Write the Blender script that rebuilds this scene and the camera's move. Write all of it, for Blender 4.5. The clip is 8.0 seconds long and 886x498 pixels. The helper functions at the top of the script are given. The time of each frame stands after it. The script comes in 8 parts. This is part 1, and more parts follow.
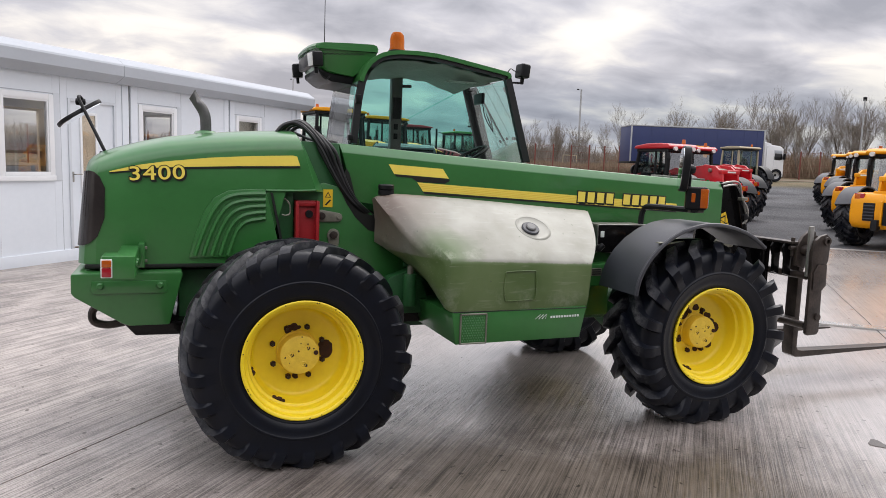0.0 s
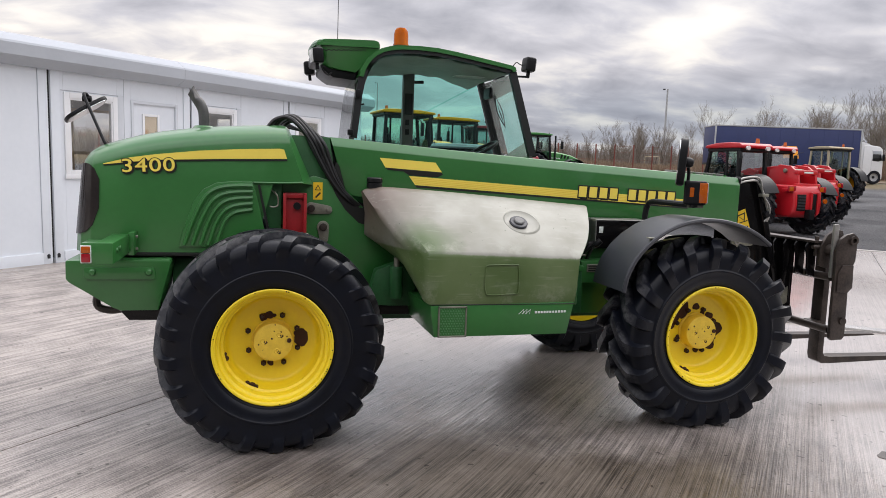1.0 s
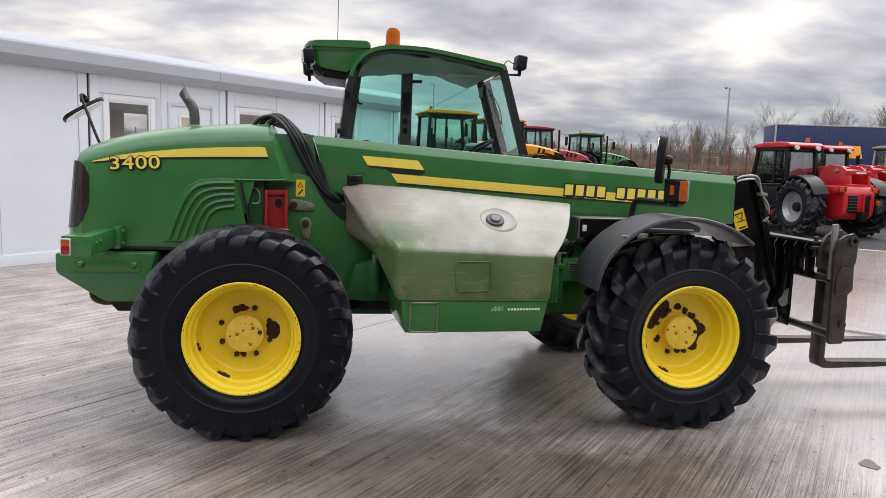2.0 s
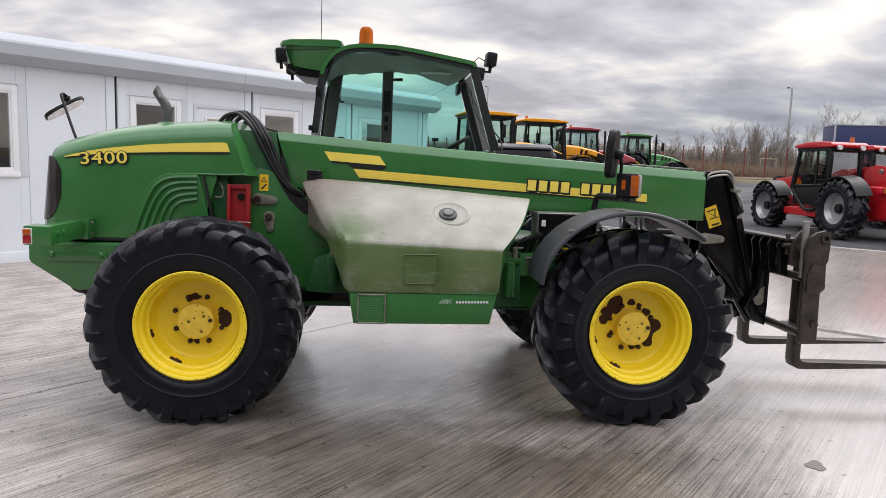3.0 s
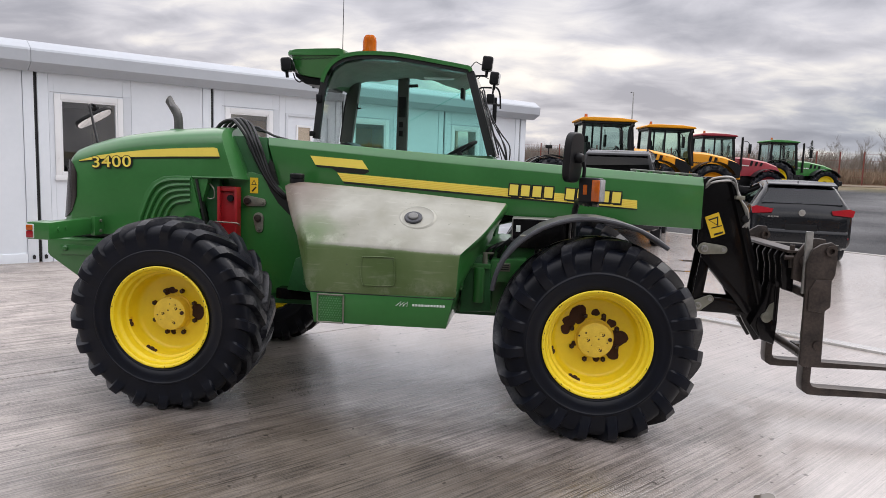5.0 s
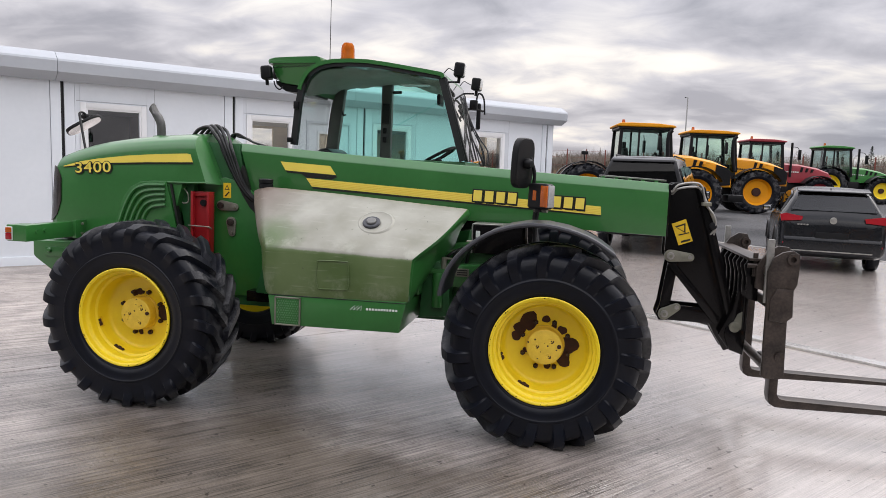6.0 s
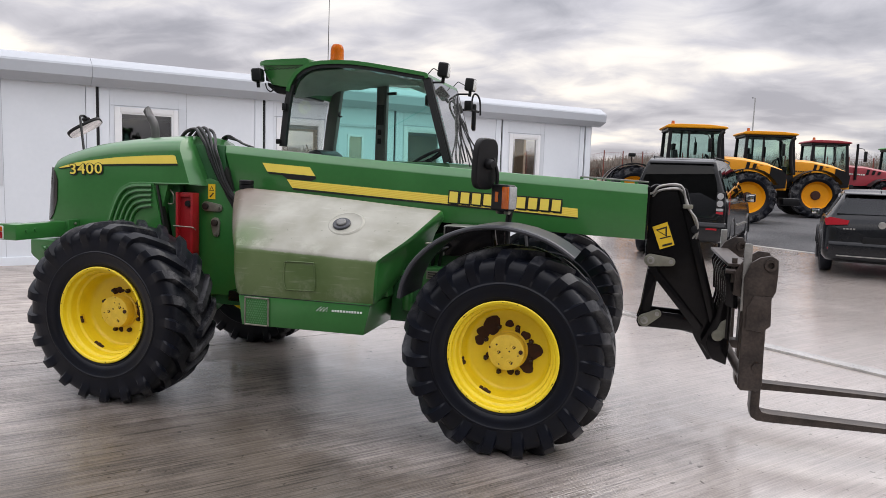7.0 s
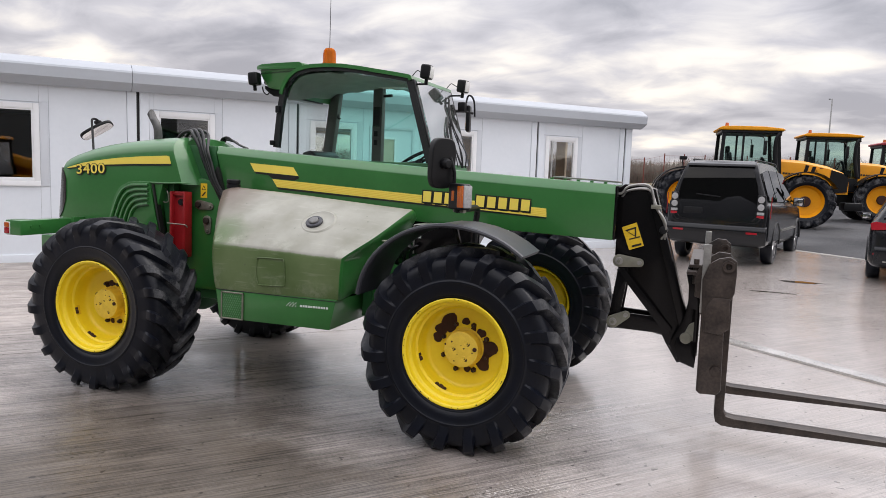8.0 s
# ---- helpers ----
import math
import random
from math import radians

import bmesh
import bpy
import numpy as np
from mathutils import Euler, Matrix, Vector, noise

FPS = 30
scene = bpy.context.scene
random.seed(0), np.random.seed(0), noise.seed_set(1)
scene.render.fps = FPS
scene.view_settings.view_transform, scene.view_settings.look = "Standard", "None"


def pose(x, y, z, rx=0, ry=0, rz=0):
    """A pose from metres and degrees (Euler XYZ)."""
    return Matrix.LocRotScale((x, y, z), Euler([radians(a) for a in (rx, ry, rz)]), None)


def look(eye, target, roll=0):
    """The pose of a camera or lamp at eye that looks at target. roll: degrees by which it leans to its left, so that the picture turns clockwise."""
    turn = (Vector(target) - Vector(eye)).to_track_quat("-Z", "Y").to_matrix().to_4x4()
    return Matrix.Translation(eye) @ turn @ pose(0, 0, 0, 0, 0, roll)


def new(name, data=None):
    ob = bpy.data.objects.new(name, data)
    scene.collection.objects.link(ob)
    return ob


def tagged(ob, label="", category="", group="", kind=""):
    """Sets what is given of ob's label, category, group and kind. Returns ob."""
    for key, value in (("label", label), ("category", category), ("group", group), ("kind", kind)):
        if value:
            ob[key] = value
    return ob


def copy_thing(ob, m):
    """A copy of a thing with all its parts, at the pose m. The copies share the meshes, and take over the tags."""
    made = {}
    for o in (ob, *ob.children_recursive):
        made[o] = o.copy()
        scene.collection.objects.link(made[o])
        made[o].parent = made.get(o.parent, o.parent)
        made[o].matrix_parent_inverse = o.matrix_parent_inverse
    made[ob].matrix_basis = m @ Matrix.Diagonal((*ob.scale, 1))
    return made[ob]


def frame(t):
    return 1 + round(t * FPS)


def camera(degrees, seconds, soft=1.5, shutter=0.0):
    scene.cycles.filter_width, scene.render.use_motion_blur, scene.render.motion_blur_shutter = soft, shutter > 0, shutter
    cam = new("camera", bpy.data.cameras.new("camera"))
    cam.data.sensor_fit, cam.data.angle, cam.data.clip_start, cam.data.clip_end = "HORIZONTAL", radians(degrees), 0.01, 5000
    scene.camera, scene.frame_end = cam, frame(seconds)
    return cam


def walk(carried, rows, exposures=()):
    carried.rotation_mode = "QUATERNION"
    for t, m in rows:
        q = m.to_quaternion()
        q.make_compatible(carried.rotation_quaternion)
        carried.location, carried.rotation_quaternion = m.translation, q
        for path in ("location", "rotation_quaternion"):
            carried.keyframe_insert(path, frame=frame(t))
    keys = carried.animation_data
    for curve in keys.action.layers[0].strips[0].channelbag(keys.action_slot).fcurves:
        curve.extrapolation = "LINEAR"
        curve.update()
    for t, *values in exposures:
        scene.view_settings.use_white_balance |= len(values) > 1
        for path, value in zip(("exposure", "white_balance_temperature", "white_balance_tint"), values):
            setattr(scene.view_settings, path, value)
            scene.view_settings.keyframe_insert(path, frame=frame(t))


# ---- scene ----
cam = camera(62.9, 8.0, soft=0.7)
PATH = [
    (0, (-0.66, -4.938, 1.654), (0.042, -3.079, 1.431), 2.1),
    (0.5, (-0.361, -5.081, 1.655), (0.22, -3.181, 1.428), 2.1),
    (1, (-0.064, -5.127, 1.618), (0.42, -3.2, 1.393), 2.1),
    (1.5, (0.159, -5.194, 1.624), (0.561, -3.248, 1.397), 2.1),
    (3, (1.086, -5.441, 1.59), (1.266, -3.462, 1.363), 2.1),
    (3.5, (1.386, -5.501, 1.589), (1.466, -3.516, 1.363), 2.1),
    (4, (1.697, -5.55, 1.596), (1.671, -3.563, 1.371), 2.3),
    (5.5, (2.545, -5.393, 1.616), (2.257, -3.426, 1.401), 2.2),
    (6, (2.872, -5.379, 1.628), (2.519, -3.422, 1.419), 2.3),
    (6.5, (3.172, -5.28, 1.633), (2.749, -3.337, 1.424), 2.3),
    (7, (3.437, -5.181, 1.64), (2.923, -3.259, 1.432), 2.3),
    (7.5, (3.76, -5.152, 1.651), (3.156, -3.257, 1.442), 2.4),
    (8, (4.069, -5.058, 1.639), (3.387, -3.189, 1.434), 2.4),
]
walk(cam, [(t, look(eye, target, roll)) for t, eye, target, roll in PATH])

# ---- world, sun ----
SUN_EL, SUN_AZ = radians(50), radians(38)
world = bpy.data.worlds.new("overcast_sky")
scene.world = world
world.use_nodes = True
wn, wl = world.node_tree.nodes, world.node_tree.links
wn.clear()


def wnode(kind, **props):
    n = wn.new(kind)
    for k, v in props.items():
        if k == "op":
            n.operation = v
    return n


w_out = wn.new("ShaderNodeOutputWorld")
w_bg = wn.new("ShaderNodeBackground")
w_sky = wn.new("ShaderNodeTexSky")
w_sky.sky_type, w_sky.sun_disc = "NISHITA", False
w_sky.sun_elevation, w_sky.sun_rotation = SUN_EL, radians(90) - SUN_AZ
w_sky_bg = wn.new("ShaderNodeBackground")
w_sky_bg.inputs["Strength"].default_value = 0.06
wl.new(w_sky.outputs[0], w_sky_bg.inputs["Color"])
w_tc = wn.new("ShaderNodeTexCoord")
w_sep = wn.new("ShaderNodeSeparateXYZ")
wl.new(w_tc.outputs["Generated"], w_sep.inputs[0])
w_up = wnode("ShaderNodeMath", op="MAXIMUM")
wl.new(w_sep.outputs[2], w_up.inputs[0])
w_up.inputs[1].default_value = 0.0
w_add = wnode("ShaderNodeMath", op="ADD")
wl.new(w_up.outputs[0], w_add.inputs[0])
w_add.inputs[1].default_value = 0.24
w_dx, w_dy = wnode("ShaderNodeMath", op="DIVIDE"), wnode("ShaderNodeMath", op="DIVIDE")
wl.new(w_sep.outputs[0], w_dx.inputs[0]), wl.new(w_add.outputs[0], w_dx.inputs[1])
wl.new(w_sep.outputs[1], w_dy.inputs[0]), wl.new(w_add.outputs[0], w_dy.inputs[1])
w_com = wn.new("ShaderNodeCombineXYZ")
wl.new(w_dx.outputs[0], w_com.inputs[0]), wl.new(w_dy.outputs[0], w_com.inputs[1])
w_map = wn.new("ShaderNodeMapping")
w_map.inputs["Rotation"].default_value = (0, 0, radians(12))
w_map.inputs["Scale"].default_value = (1.0, 1.35, 1)
w_map.inputs["Location"].default_value = (3.1, 1.7, 0)
wl.new(w_com.outputs[0], w_map.inputs[0])
w_n1 = wn.new("ShaderNodeTexNoise")
w_n1.inputs["Scale"].default_value, w_n1.inputs["Detail"].default_value = 1.5, 3
w_n1.inputs["Roughness"].default_value, w_n1.inputs["Distortion"].default_value = 0.5, 0.25
wl.new(w_map.outputs[0], w_n1.inputs["Vector"])
# broken edges of the cloud banks
w_n2 = wn.new("ShaderNodeTexNoise")
w_n2.inputs["Scale"].default_value, w_n2.inputs["Detail"].default_value = 3.8, 7
w_n2.inputs["Roughness"].default_value, w_n2.inputs["Distortion"].default_value = 0.58, 0.5
wl.new(w_map.outputs[0], w_n2.inputs["Vector"])
w_blend = wn.new("ShaderNodeMix")
w_blend.inputs[0].default_value = 0.27
wl.new(w_n1.outputs[0], w_blend.inputs[2]), wl.new(w_n2.outputs[0], w_blend.inputs[3])
w_ramp = wn.new("ShaderNodeValToRGB")
w_ramp.color_ramp.elements[0].position, w_ramp.color_ramp.elements[0].color = 0.37, (0.34, 0.345, 0.39, 1)
w_ramp.color_ramp.elements[1].position, w_ramp.color_ramp.elements[1].color = 0.66, (0.95, 0.915, 0.89, 1)
mid = w_ramp.color_ramp.elements.new(0.50)
mid.color = (0.60, 0.59, 0.64, 1)
wl.new(w_blend.outputs[0], w_ramp.inputs[0])
w_low = wn.new("ShaderNodeValToRGB")
w_low.color_ramp.elements[0].position, w_low.color_ramp.elements[0].color = 0.40, (0.40, 0.385, 0.42, 1)
w_low.color_ramp.elements[1].position, w_low.color_ramp.elements[1].color = 0.60, (1.0, 0.92, 0.82, 1)
low_mid = w_low.color_ramp.elements.new(0.50)
low_mid.color = (0.60, 0.575, 0.60, 1)
wl.new(w_blend.outputs[0], w_low.inputs[0])
w_near = wn.new("ShaderNodeMapRange")
w_near.inputs["From Min"].default_value, w_near.inputs["From Max"].default_value = 0.24, 0.08
wl.new(w_sep.outputs[2], w_near.inputs["Value"])
w_tone = wn.new("ShaderNodeMix")
w_tone.data_type = "RGBA"
wl.new(w_near.outputs[0], w_tone.inputs[0]), wl.new(w_ramp.outputs[0], w_tone.inputs[6]), wl.new(w_low.outputs[0], w_tone.inputs[7])
# a heavier, bluer bank lies low in the north-east
w_bank = wn.new("ShaderNodeVectorMath")
w_bank.operation = "DOT_PRODUCT"
w_bank.inputs[1].default_value = (0.60, 0.80, 0.0)
wl.new(w_tc.outputs["Generated"], w_bank.inputs[0])
w_side, w_deep = wn.new("ShaderNodeMapRange"), wn.new("ShaderNodeMapRange")
w_side.interpolation_type = w_deep.interpolation_type = "SMOOTHSTEP"
w_side.inputs["From Min"].default_value, w_side.inputs["From Max"].default_value = 0.90, 0.985
w_deep.inputs["From Min"].default_value, w_deep.inputs["From Max"].default_value = 0.155, 0.075
wl.new(w_bank.outputs["Value"], w_side.inputs["Value"]), wl.new(w_sep.outputs[2], w_deep.inputs["Value"])
w_both = wnode("ShaderNodeMath", op="MULTIPLY")
wl.new(w_side.outputs[0], w_both.inputs[0]), wl.new(w_deep.outputs[0], w_both.inputs[1])
w_heavy = wn.new("ShaderNodeMix")
w_heavy.data_type, w_heavy.blend_type = "RGBA", "MULTIPLY"
w_heavy.inputs[7].default_value = (0.58, 0.63, 0.70, 1)
wl.new(w_both.outputs[0], w_heavy.inputs[0]), wl.new(w_tone.outputs[2], w_heavy.inputs[6])
wl.new(w_heavy.outputs[2], w_bg.inputs["Color"])
# an overcast sky is brighter overhead than near the horizon
w_zen = wn.new("ShaderNodeMapRange")
w_zen.inputs["From Min"].default_value, w_zen.inputs["From Max"].default_value = 0.22, 0.85
w_zen.inputs["To Min"].default_value, w_zen.inputs["To Max"].default_value = 1.22, 4.0
wl.new(w_sep.outputs[2], w_zen.inputs["Value"]), wl.new(w_zen.outputs[0], w_bg.inputs["Strength"])
w_mix = wn.new("ShaderNodeMixShader")
w_mix.inputs[0].default_value = 0.93
wl.new(w_sky_bg.outputs[0], w_mix.inputs[1]), wl.new(w_bg.outputs[0], w_mix.inputs[2])
wl.new(w_mix.outputs[0], w_out.inputs[0])

sun_data = bpy.data.lights.new("sun", "SUN")
sun_data.energy, sun_data.angle, sun_data.color = 1.4, radians(40), (1.0, 0.95, 0.9)
sun = new("sun", sun_data)
sun.matrix_world = look((math.cos(SUN_AZ) * 30, math.sin(SUN_AZ) * 30, 30 * math.tan(SUN_EL)), (0, 0, 0))


# ---- materials ----
def material(name, colour, rough=0.5, metal=0.0, vary=0.12, scale=6.0, bump=0.0, bump_scale=60.0, second=None, spread=0.5, coat=0.0,
             random_tint=0.0, rough_vary=0.1, spec=0.5):
    """A painted, rubber, metal or stone surface: two scales of noise in colour, gloss and relief."""
    m = bpy.data.materials.new(name)
    m.use_nodes = True
    n, l = m.node_tree.nodes, m.node_tree.links
    b = n["Principled BSDF"]
    b.inputs["Metallic"].default_value, b.inputs["Coat Weight"].default_value = metal, coat
    b.inputs["Coat Roughness"].default_value = 0.08
    b.inputs["Specular IOR Level"].default_value = spec
    tc = n.new("ShaderNodeTexCoord")
    src = tc.outputs["Object"]
    n1, n2 = n.new("ShaderNodeTexNoise"), n.new("ShaderNodeTexNoise")
    n1.inputs["Scale"].default_value, n1.inputs["Detail"].default_value = scale, 6
    n2.inputs["Scale"].default_value, n2.inputs["Detail"].default_value = scale * 9, 4
    l.new(src, n1.inputs["Vector"]), l.new(src, n2.inputs["Vector"])
    mixn = n.new("ShaderNodeMix")
    mixn.inputs[0].default_value = 0.35
    l.new(n1.outputs[0], mixn.inputs[2]), l.new(n2.outputs[0], mixn.inputs[3])
    ramp = n.new("ShaderNodeValToRGB")
    other = second or tuple(max(0.0, c * (1 - 2.2 * vary)) for c in colour)
    ramp.color_ramp.elements[0].position, ramp.color_ramp.elements[0].color = 0.5 - spread / 2, (*other, 1)
    ramp.color_ramp.elements[1].position, ramp.color_ramp.elements[1].color = 0.5 + spread / 2, (*[min(1, c * (1 + 0.3 * vary)) for c in colour], 1)
    l.new(mixn.outputs[0], ramp.inputs[0])
    out = ramp.outputs[0]
    if random_tint:
        info, hsv = n.new("ShaderNodeObjectInfo"), n.new("ShaderNodeHueSaturation")
        mr = n.new("ShaderNodeMapRange")
        mr.inputs["To Min"].default_value, mr.inputs["To Max"].default_value = 1 - random_tint, 1 + random_tint
        l.new(info.outputs["Random"], mr.inputs["Value"]), l.new(mr.outputs[0], hsv.inputs["Value"])
        l.new(out, hsv.inputs["Color"])
        out = hsv.outputs[0]
    l.new(out, b.inputs["Base Color"])
    rr = n.new("ShaderNodeMapRange")
    rr.inputs["To Min"].default_value, rr.inputs["To Max"].default_value = max(0.02, rough - rough_vary), min(1, rough + rough_vary)
    l.new(mixn.outputs[0], rr.inputs["Value"]), l.new(rr.outputs[0], b.inputs["Roughness"])
    if bump:
        n3, bp = n.new("ShaderNodeTexNoise"), n.new("ShaderNodeBump")
        n3.inputs["Scale"].default_value, n3.inputs["Detail"].default_value = bump_scale, 5
        l.new(src, n3.inputs["Vector"])
        bp.inputs["Strength"].default_value, bp.inputs["Distance"].default_value = bump, 0.01
        l.new(n3.outputs[0], bp.inputs["Height"]), l.new(bp.outputs[0], b.inputs["Normal"])
    return m


def glass(name, tint, rough=0.0, alpha=0.16, sky_haze=0.0):
    """Thin tinted pane: mostly clear, with a real mirror-like gloss and perhaps a pale haze in place of reflected sky.
    """
    m = bpy.data.materials.new(name)
    m.use_nodes = True
    n, l = m.node_tree.nodes, m.node_tree.links
    n.clear()
    out, mix = n.new("ShaderNodeOutputMaterial"), n.new("ShaderNodeMixShader")
    tr, gl, fr = n.new("ShaderNodeBsdfTransparent"), n.new("ShaderNodeBsdfGlossy"), n.new("ShaderNodeLayerWeight")
    tr.inputs[0].default_value = (*tint, 1)
    gl.inputs["Roughness"].default_value = rough
    fr.inputs["Blend"].default_value = 0.5
    pw, mx = n.new("ShaderNodeMath"), n.new("ShaderNodeMath")
    pw.operation, mx.operation = "POWER", "MULTIPLY_ADD"
    pw.inputs[1].default_value = 4.0
    mx.inputs[1].default_value, mx.inputs[2].default_value = 0.75, alpha
    l.new(fr.outputs["Facing"], pw.inputs[0]), l.new(pw.outputs[0], mx.inputs[0]), l.new(mx.outputs[0], mix.inputs[0])
    l.new(tr.outputs[0], mix.inputs[1]), l.new(gl.outputs[0], mix.inputs[2]), l.new(mix.outputs[0], out.inputs[0])
    if sky_haze:
        film, haze = n.new("ShaderNodeMixShader"), n.new("ShaderNodeBsdfTranslucent")
        film.inputs[0].default_value, haze.inputs[0].default_value = sky_haze, (0.8, 0.79, 0.77, 1)
        l.new(mix.outputs[0], film.inputs[1]), l.new(haze.outputs[0], film.inputs[2]), l.new(film.outputs[0], out.inputs[0])
    return m


M = {}
M["green"] = material("green_paint", (0.031, 0.160, 0.034), 0.34, vary=0.10, scale=3, bump=0.02, bump_scale=25, coat=0.55)
M["green_dull"] = material("dusty_green_paint", (0.018, 0.115, 0.030), 0.5, vary=0.22, scale=5, bump=0.05, bump_scale=60)
M["yellow"] = material("yellow_wheel_paint", (0.90, 0.70, 0.020), 0.38, vary=0.10, scale=5, second=(0.80, 0.57, 0.014), spread=0.7, bump=0.03, bump_scale=50)
M["cap_grey"] = material("grey_cap_plastic", (0.16, 0.16, 0.155), 0.5, vary=0.12, scale=30, bump=0.04)
M["grip"] = material("scuffed_grip_metal", (0.10, 0.27, 0.11), 0.45, vary=0.25, scale=40)
M["hub"] = material("pale_yellow_hub_paint", (0.86, 0.62, 0.065), 0.5, vary=0.12, scale=22, second=(0.66, 0.44, 0.04), spread=0.5, bump=0.05)
M["decal"] = material("yellow_decal", (0.88, 0.70, 0.11), 0.4, vary=0.04, scale=8)
# black of the decals, and of the sheets that paint shade into gaps
M["decal_and_gap_dark"] = material("black_decal_and_gap_shade", (0.010, 0.011, 0.010), 0.4, vary=0.05)
M["white_decal"] = material("white_decal", (0.7, 0.75, 0.7), 0.5, vary=0.05)
M["rust"] = material("brown_rust", (0.052, 0.017, 0.010), 0.85, vary=0.3, scale=30, bump=0.3)
M["rubber"] = material("tyre_rubber", (0.0042, 0.0058, 0.0118), 0.34, spec=0.23, vary=0.25, scale=9, second=(0.0050, 0.0054, 0.0068), bump=0.10, bump_scale=45)
def dust_tread(m, least, most):
    """Pale scuffs on the outer part of a tyre, by the distance from its axle."""
    n, l = m.node_tree.nodes, m.node_tree.links
    b = n["Principled BSDF"]
    old = b.inputs["Base Color"].links[0].from_socket
    tc, flat, far = n.new("ShaderNodeTexCoord"), n.new("ShaderNodeVectorMath"), n.new("ShaderNodeVectorMath")
    flat.operation, far.operation = "MULTIPLY", "LENGTH"
    flat.inputs[1].default_value = (1, 0, 1)
    l.new(tc.outputs["Object"], flat.inputs[0]), l.new(flat.outputs[0], far.inputs[0])
    zone, spot, mul, mix = n.new("ShaderNodeMapRange"), n.new("ShaderNodeMapRange"), n.new("ShaderNodeMath"), n.new("ShaderNodeMix")
    zone.inputs["From Min"].default_value, zone.inputs["From Max"].default_value = least, most
    l.new(far.outputs["Value"], zone.inputs["Value"])
    tex, big = n.new("ShaderNodeTexNoise"), n.new("ShaderNodeTexNoise")
    tex.inputs["Scale"].default_value, tex.inputs["Detail"].default_value, tex.inputs["Roughness"].default_value = 16, 9, 0.75
    big.inputs["Scale"].default_value = 3.0
    l.new(tc.outputs["Object"], tex.inputs[0]), l.new(tc.outputs["Object"], big.inputs[0])
    tot = n.new("ShaderNodeMath")
    l.new(tex.outputs[0], tot.inputs[0]), l.new(big.outputs[0], tot.inputs[1])
    spot.inputs["From Min"].default_value, spot.inputs["From Max"].default_value = 0.97, 1.22
    l.new(tot.outputs[0], spot.inputs["Value"])
    mul.operation = "MULTIPLY"
    l.new(zone.outputs[0], mul.inputs[0]), l.new(spot.outputs[0], mul.inputs[1])
    mix.data_type = "RGBA"
    mix.inputs[7].default_value = (0.085, 0.085, 0.088, 1)
    l.new(mul.outputs[0], mix.inputs[0]), l.new(old, mix.inputs[6]), l.new(mix.outputs[2], b.inputs["Base Color"])


dust_tread(M["rubber"], 0.575, 0.615)
M["black"] = material("black_paint", (0.0035, 0.0035, 0.0045), 0.13, vary=0.2, scale=8, second=(0.007, 0.0062, 0.0056), bump=0.02, spec=0.25)
M["plastic"] = material("black_plastic", (0.0075, 0.0078, 0.009), 0.42, spec=0.24, vary=0.15, scale=12, bump=0.05, bump_scale=120)
M["fender"] = material("grey_black_plastic", (0.034, 0.036, 0.044), 0.42, spec=0.5, vary=0.12, scale=6, bump=0.06, bump_scale=90)
M["steel"] = material("worn_brown_steel", (0.070, 0.054, 0.045), 0.40, metal=0.4, vary=0.25, scale=9, second=(0.016, 0.013, 0.012), spread=0.35, bump=0.12, bump_scale=60)
M["bright_steel"] = material("bright_worn_steel", (0.42, 0.41, 0.385), 0.34, metal=0.7, vary=0.2, scale=16, bump=0.08)
M["zinc"] = material("zinc_plate", (0.29, 0.285, 0.23), 0.45, metal=0.6, vary=0.2, scale=20, bump=0.06)
M["red"] = material("red_plastic", (0.33, 0.010, 0.014), 0.4, vary=0.15, scale=9)
M["red_lens"] = material("red_lens", (0.34, 0.010, 0.020), 0.15, vary=0.1, scale=30, coat=0.4)
M["amber"] = material("amber_lens", (0.50, 0.115, 0.004), 0.25, vary=0.2, scale=20, second=(0.34, 0.055, 0.002), coat=0.2)
M["beacon"] = material("amber_beacon_dome", (0.80, 0.21, 0.008), 0.12, vary=0.15, scale=14, second=(0.62, 0.12, 0.004), rough_vary=0.05)
bn = M["beacon"].node_tree.nodes["Principled BSDF"]
bn.inputs["Transmission Weight"].default_value, bn.inputs["IOR"].default_value = 0.55, 1.2
M["white_lens"] = material("clear_lens", (0.7, 0.7, 0.68), 0.12, vary=0.1, scale=60, coat=0.5)
M["lamp_grey"] = material("silvered_lamp_lens", (0.40, 0.40, 0.40), 0.2, vary=0.2, scale=60, coat=0.4)
M["reveal"] = material("grey_white_reveal_trim", (0.60, 0.63, 0.67), 0.5, vary=0.04, scale=2)
M["mirror"] = material("mirror", (0.8, 0.82, 0.84), 0.03, metal=1.0, vary=0.02, rough_vary=0.01)
M["sticker"] = material("yellow_warning_film", (0.80, 0.52, 0.02), 0.4, vary=0.05)
M["liner"] = material("grey_cab_lining", (0.34, 0.335, 0.32), 0.85, vary=0.15, scale=10, bump=0.1, bump_scale=200)
M["post_trim"] = material("grey_cab_post_trim", (0.11, 0.11, 0.105), 0.55, vary=0.12, scale=12)
M["pillar"] = material("dark_grey_cab_trim", (0.016, 0.017, 0.018), 0.5, spec=0.35, vary=0.1, scale=12)
M["cab_glass"] = glass("green_tinted_glass", (0.668, 0.93, 0.878), alpha=0.025)
M["near_glass"] = glass("faintly_tinted_glass", (0.955, 0.982, 0.976), alpha=0.025)
M["cab_clear"] = glass("clear_windscreen", (0.965, 0.985, 0.98), alpha=0.27)
# the pale film whitens the windscreen in place of bright sky mirrored in it
M["screen_glass"] = glass("hazed_windscreen", (0.95, 0.97, 0.965), alpha=0.62, sky_haze=0.10)
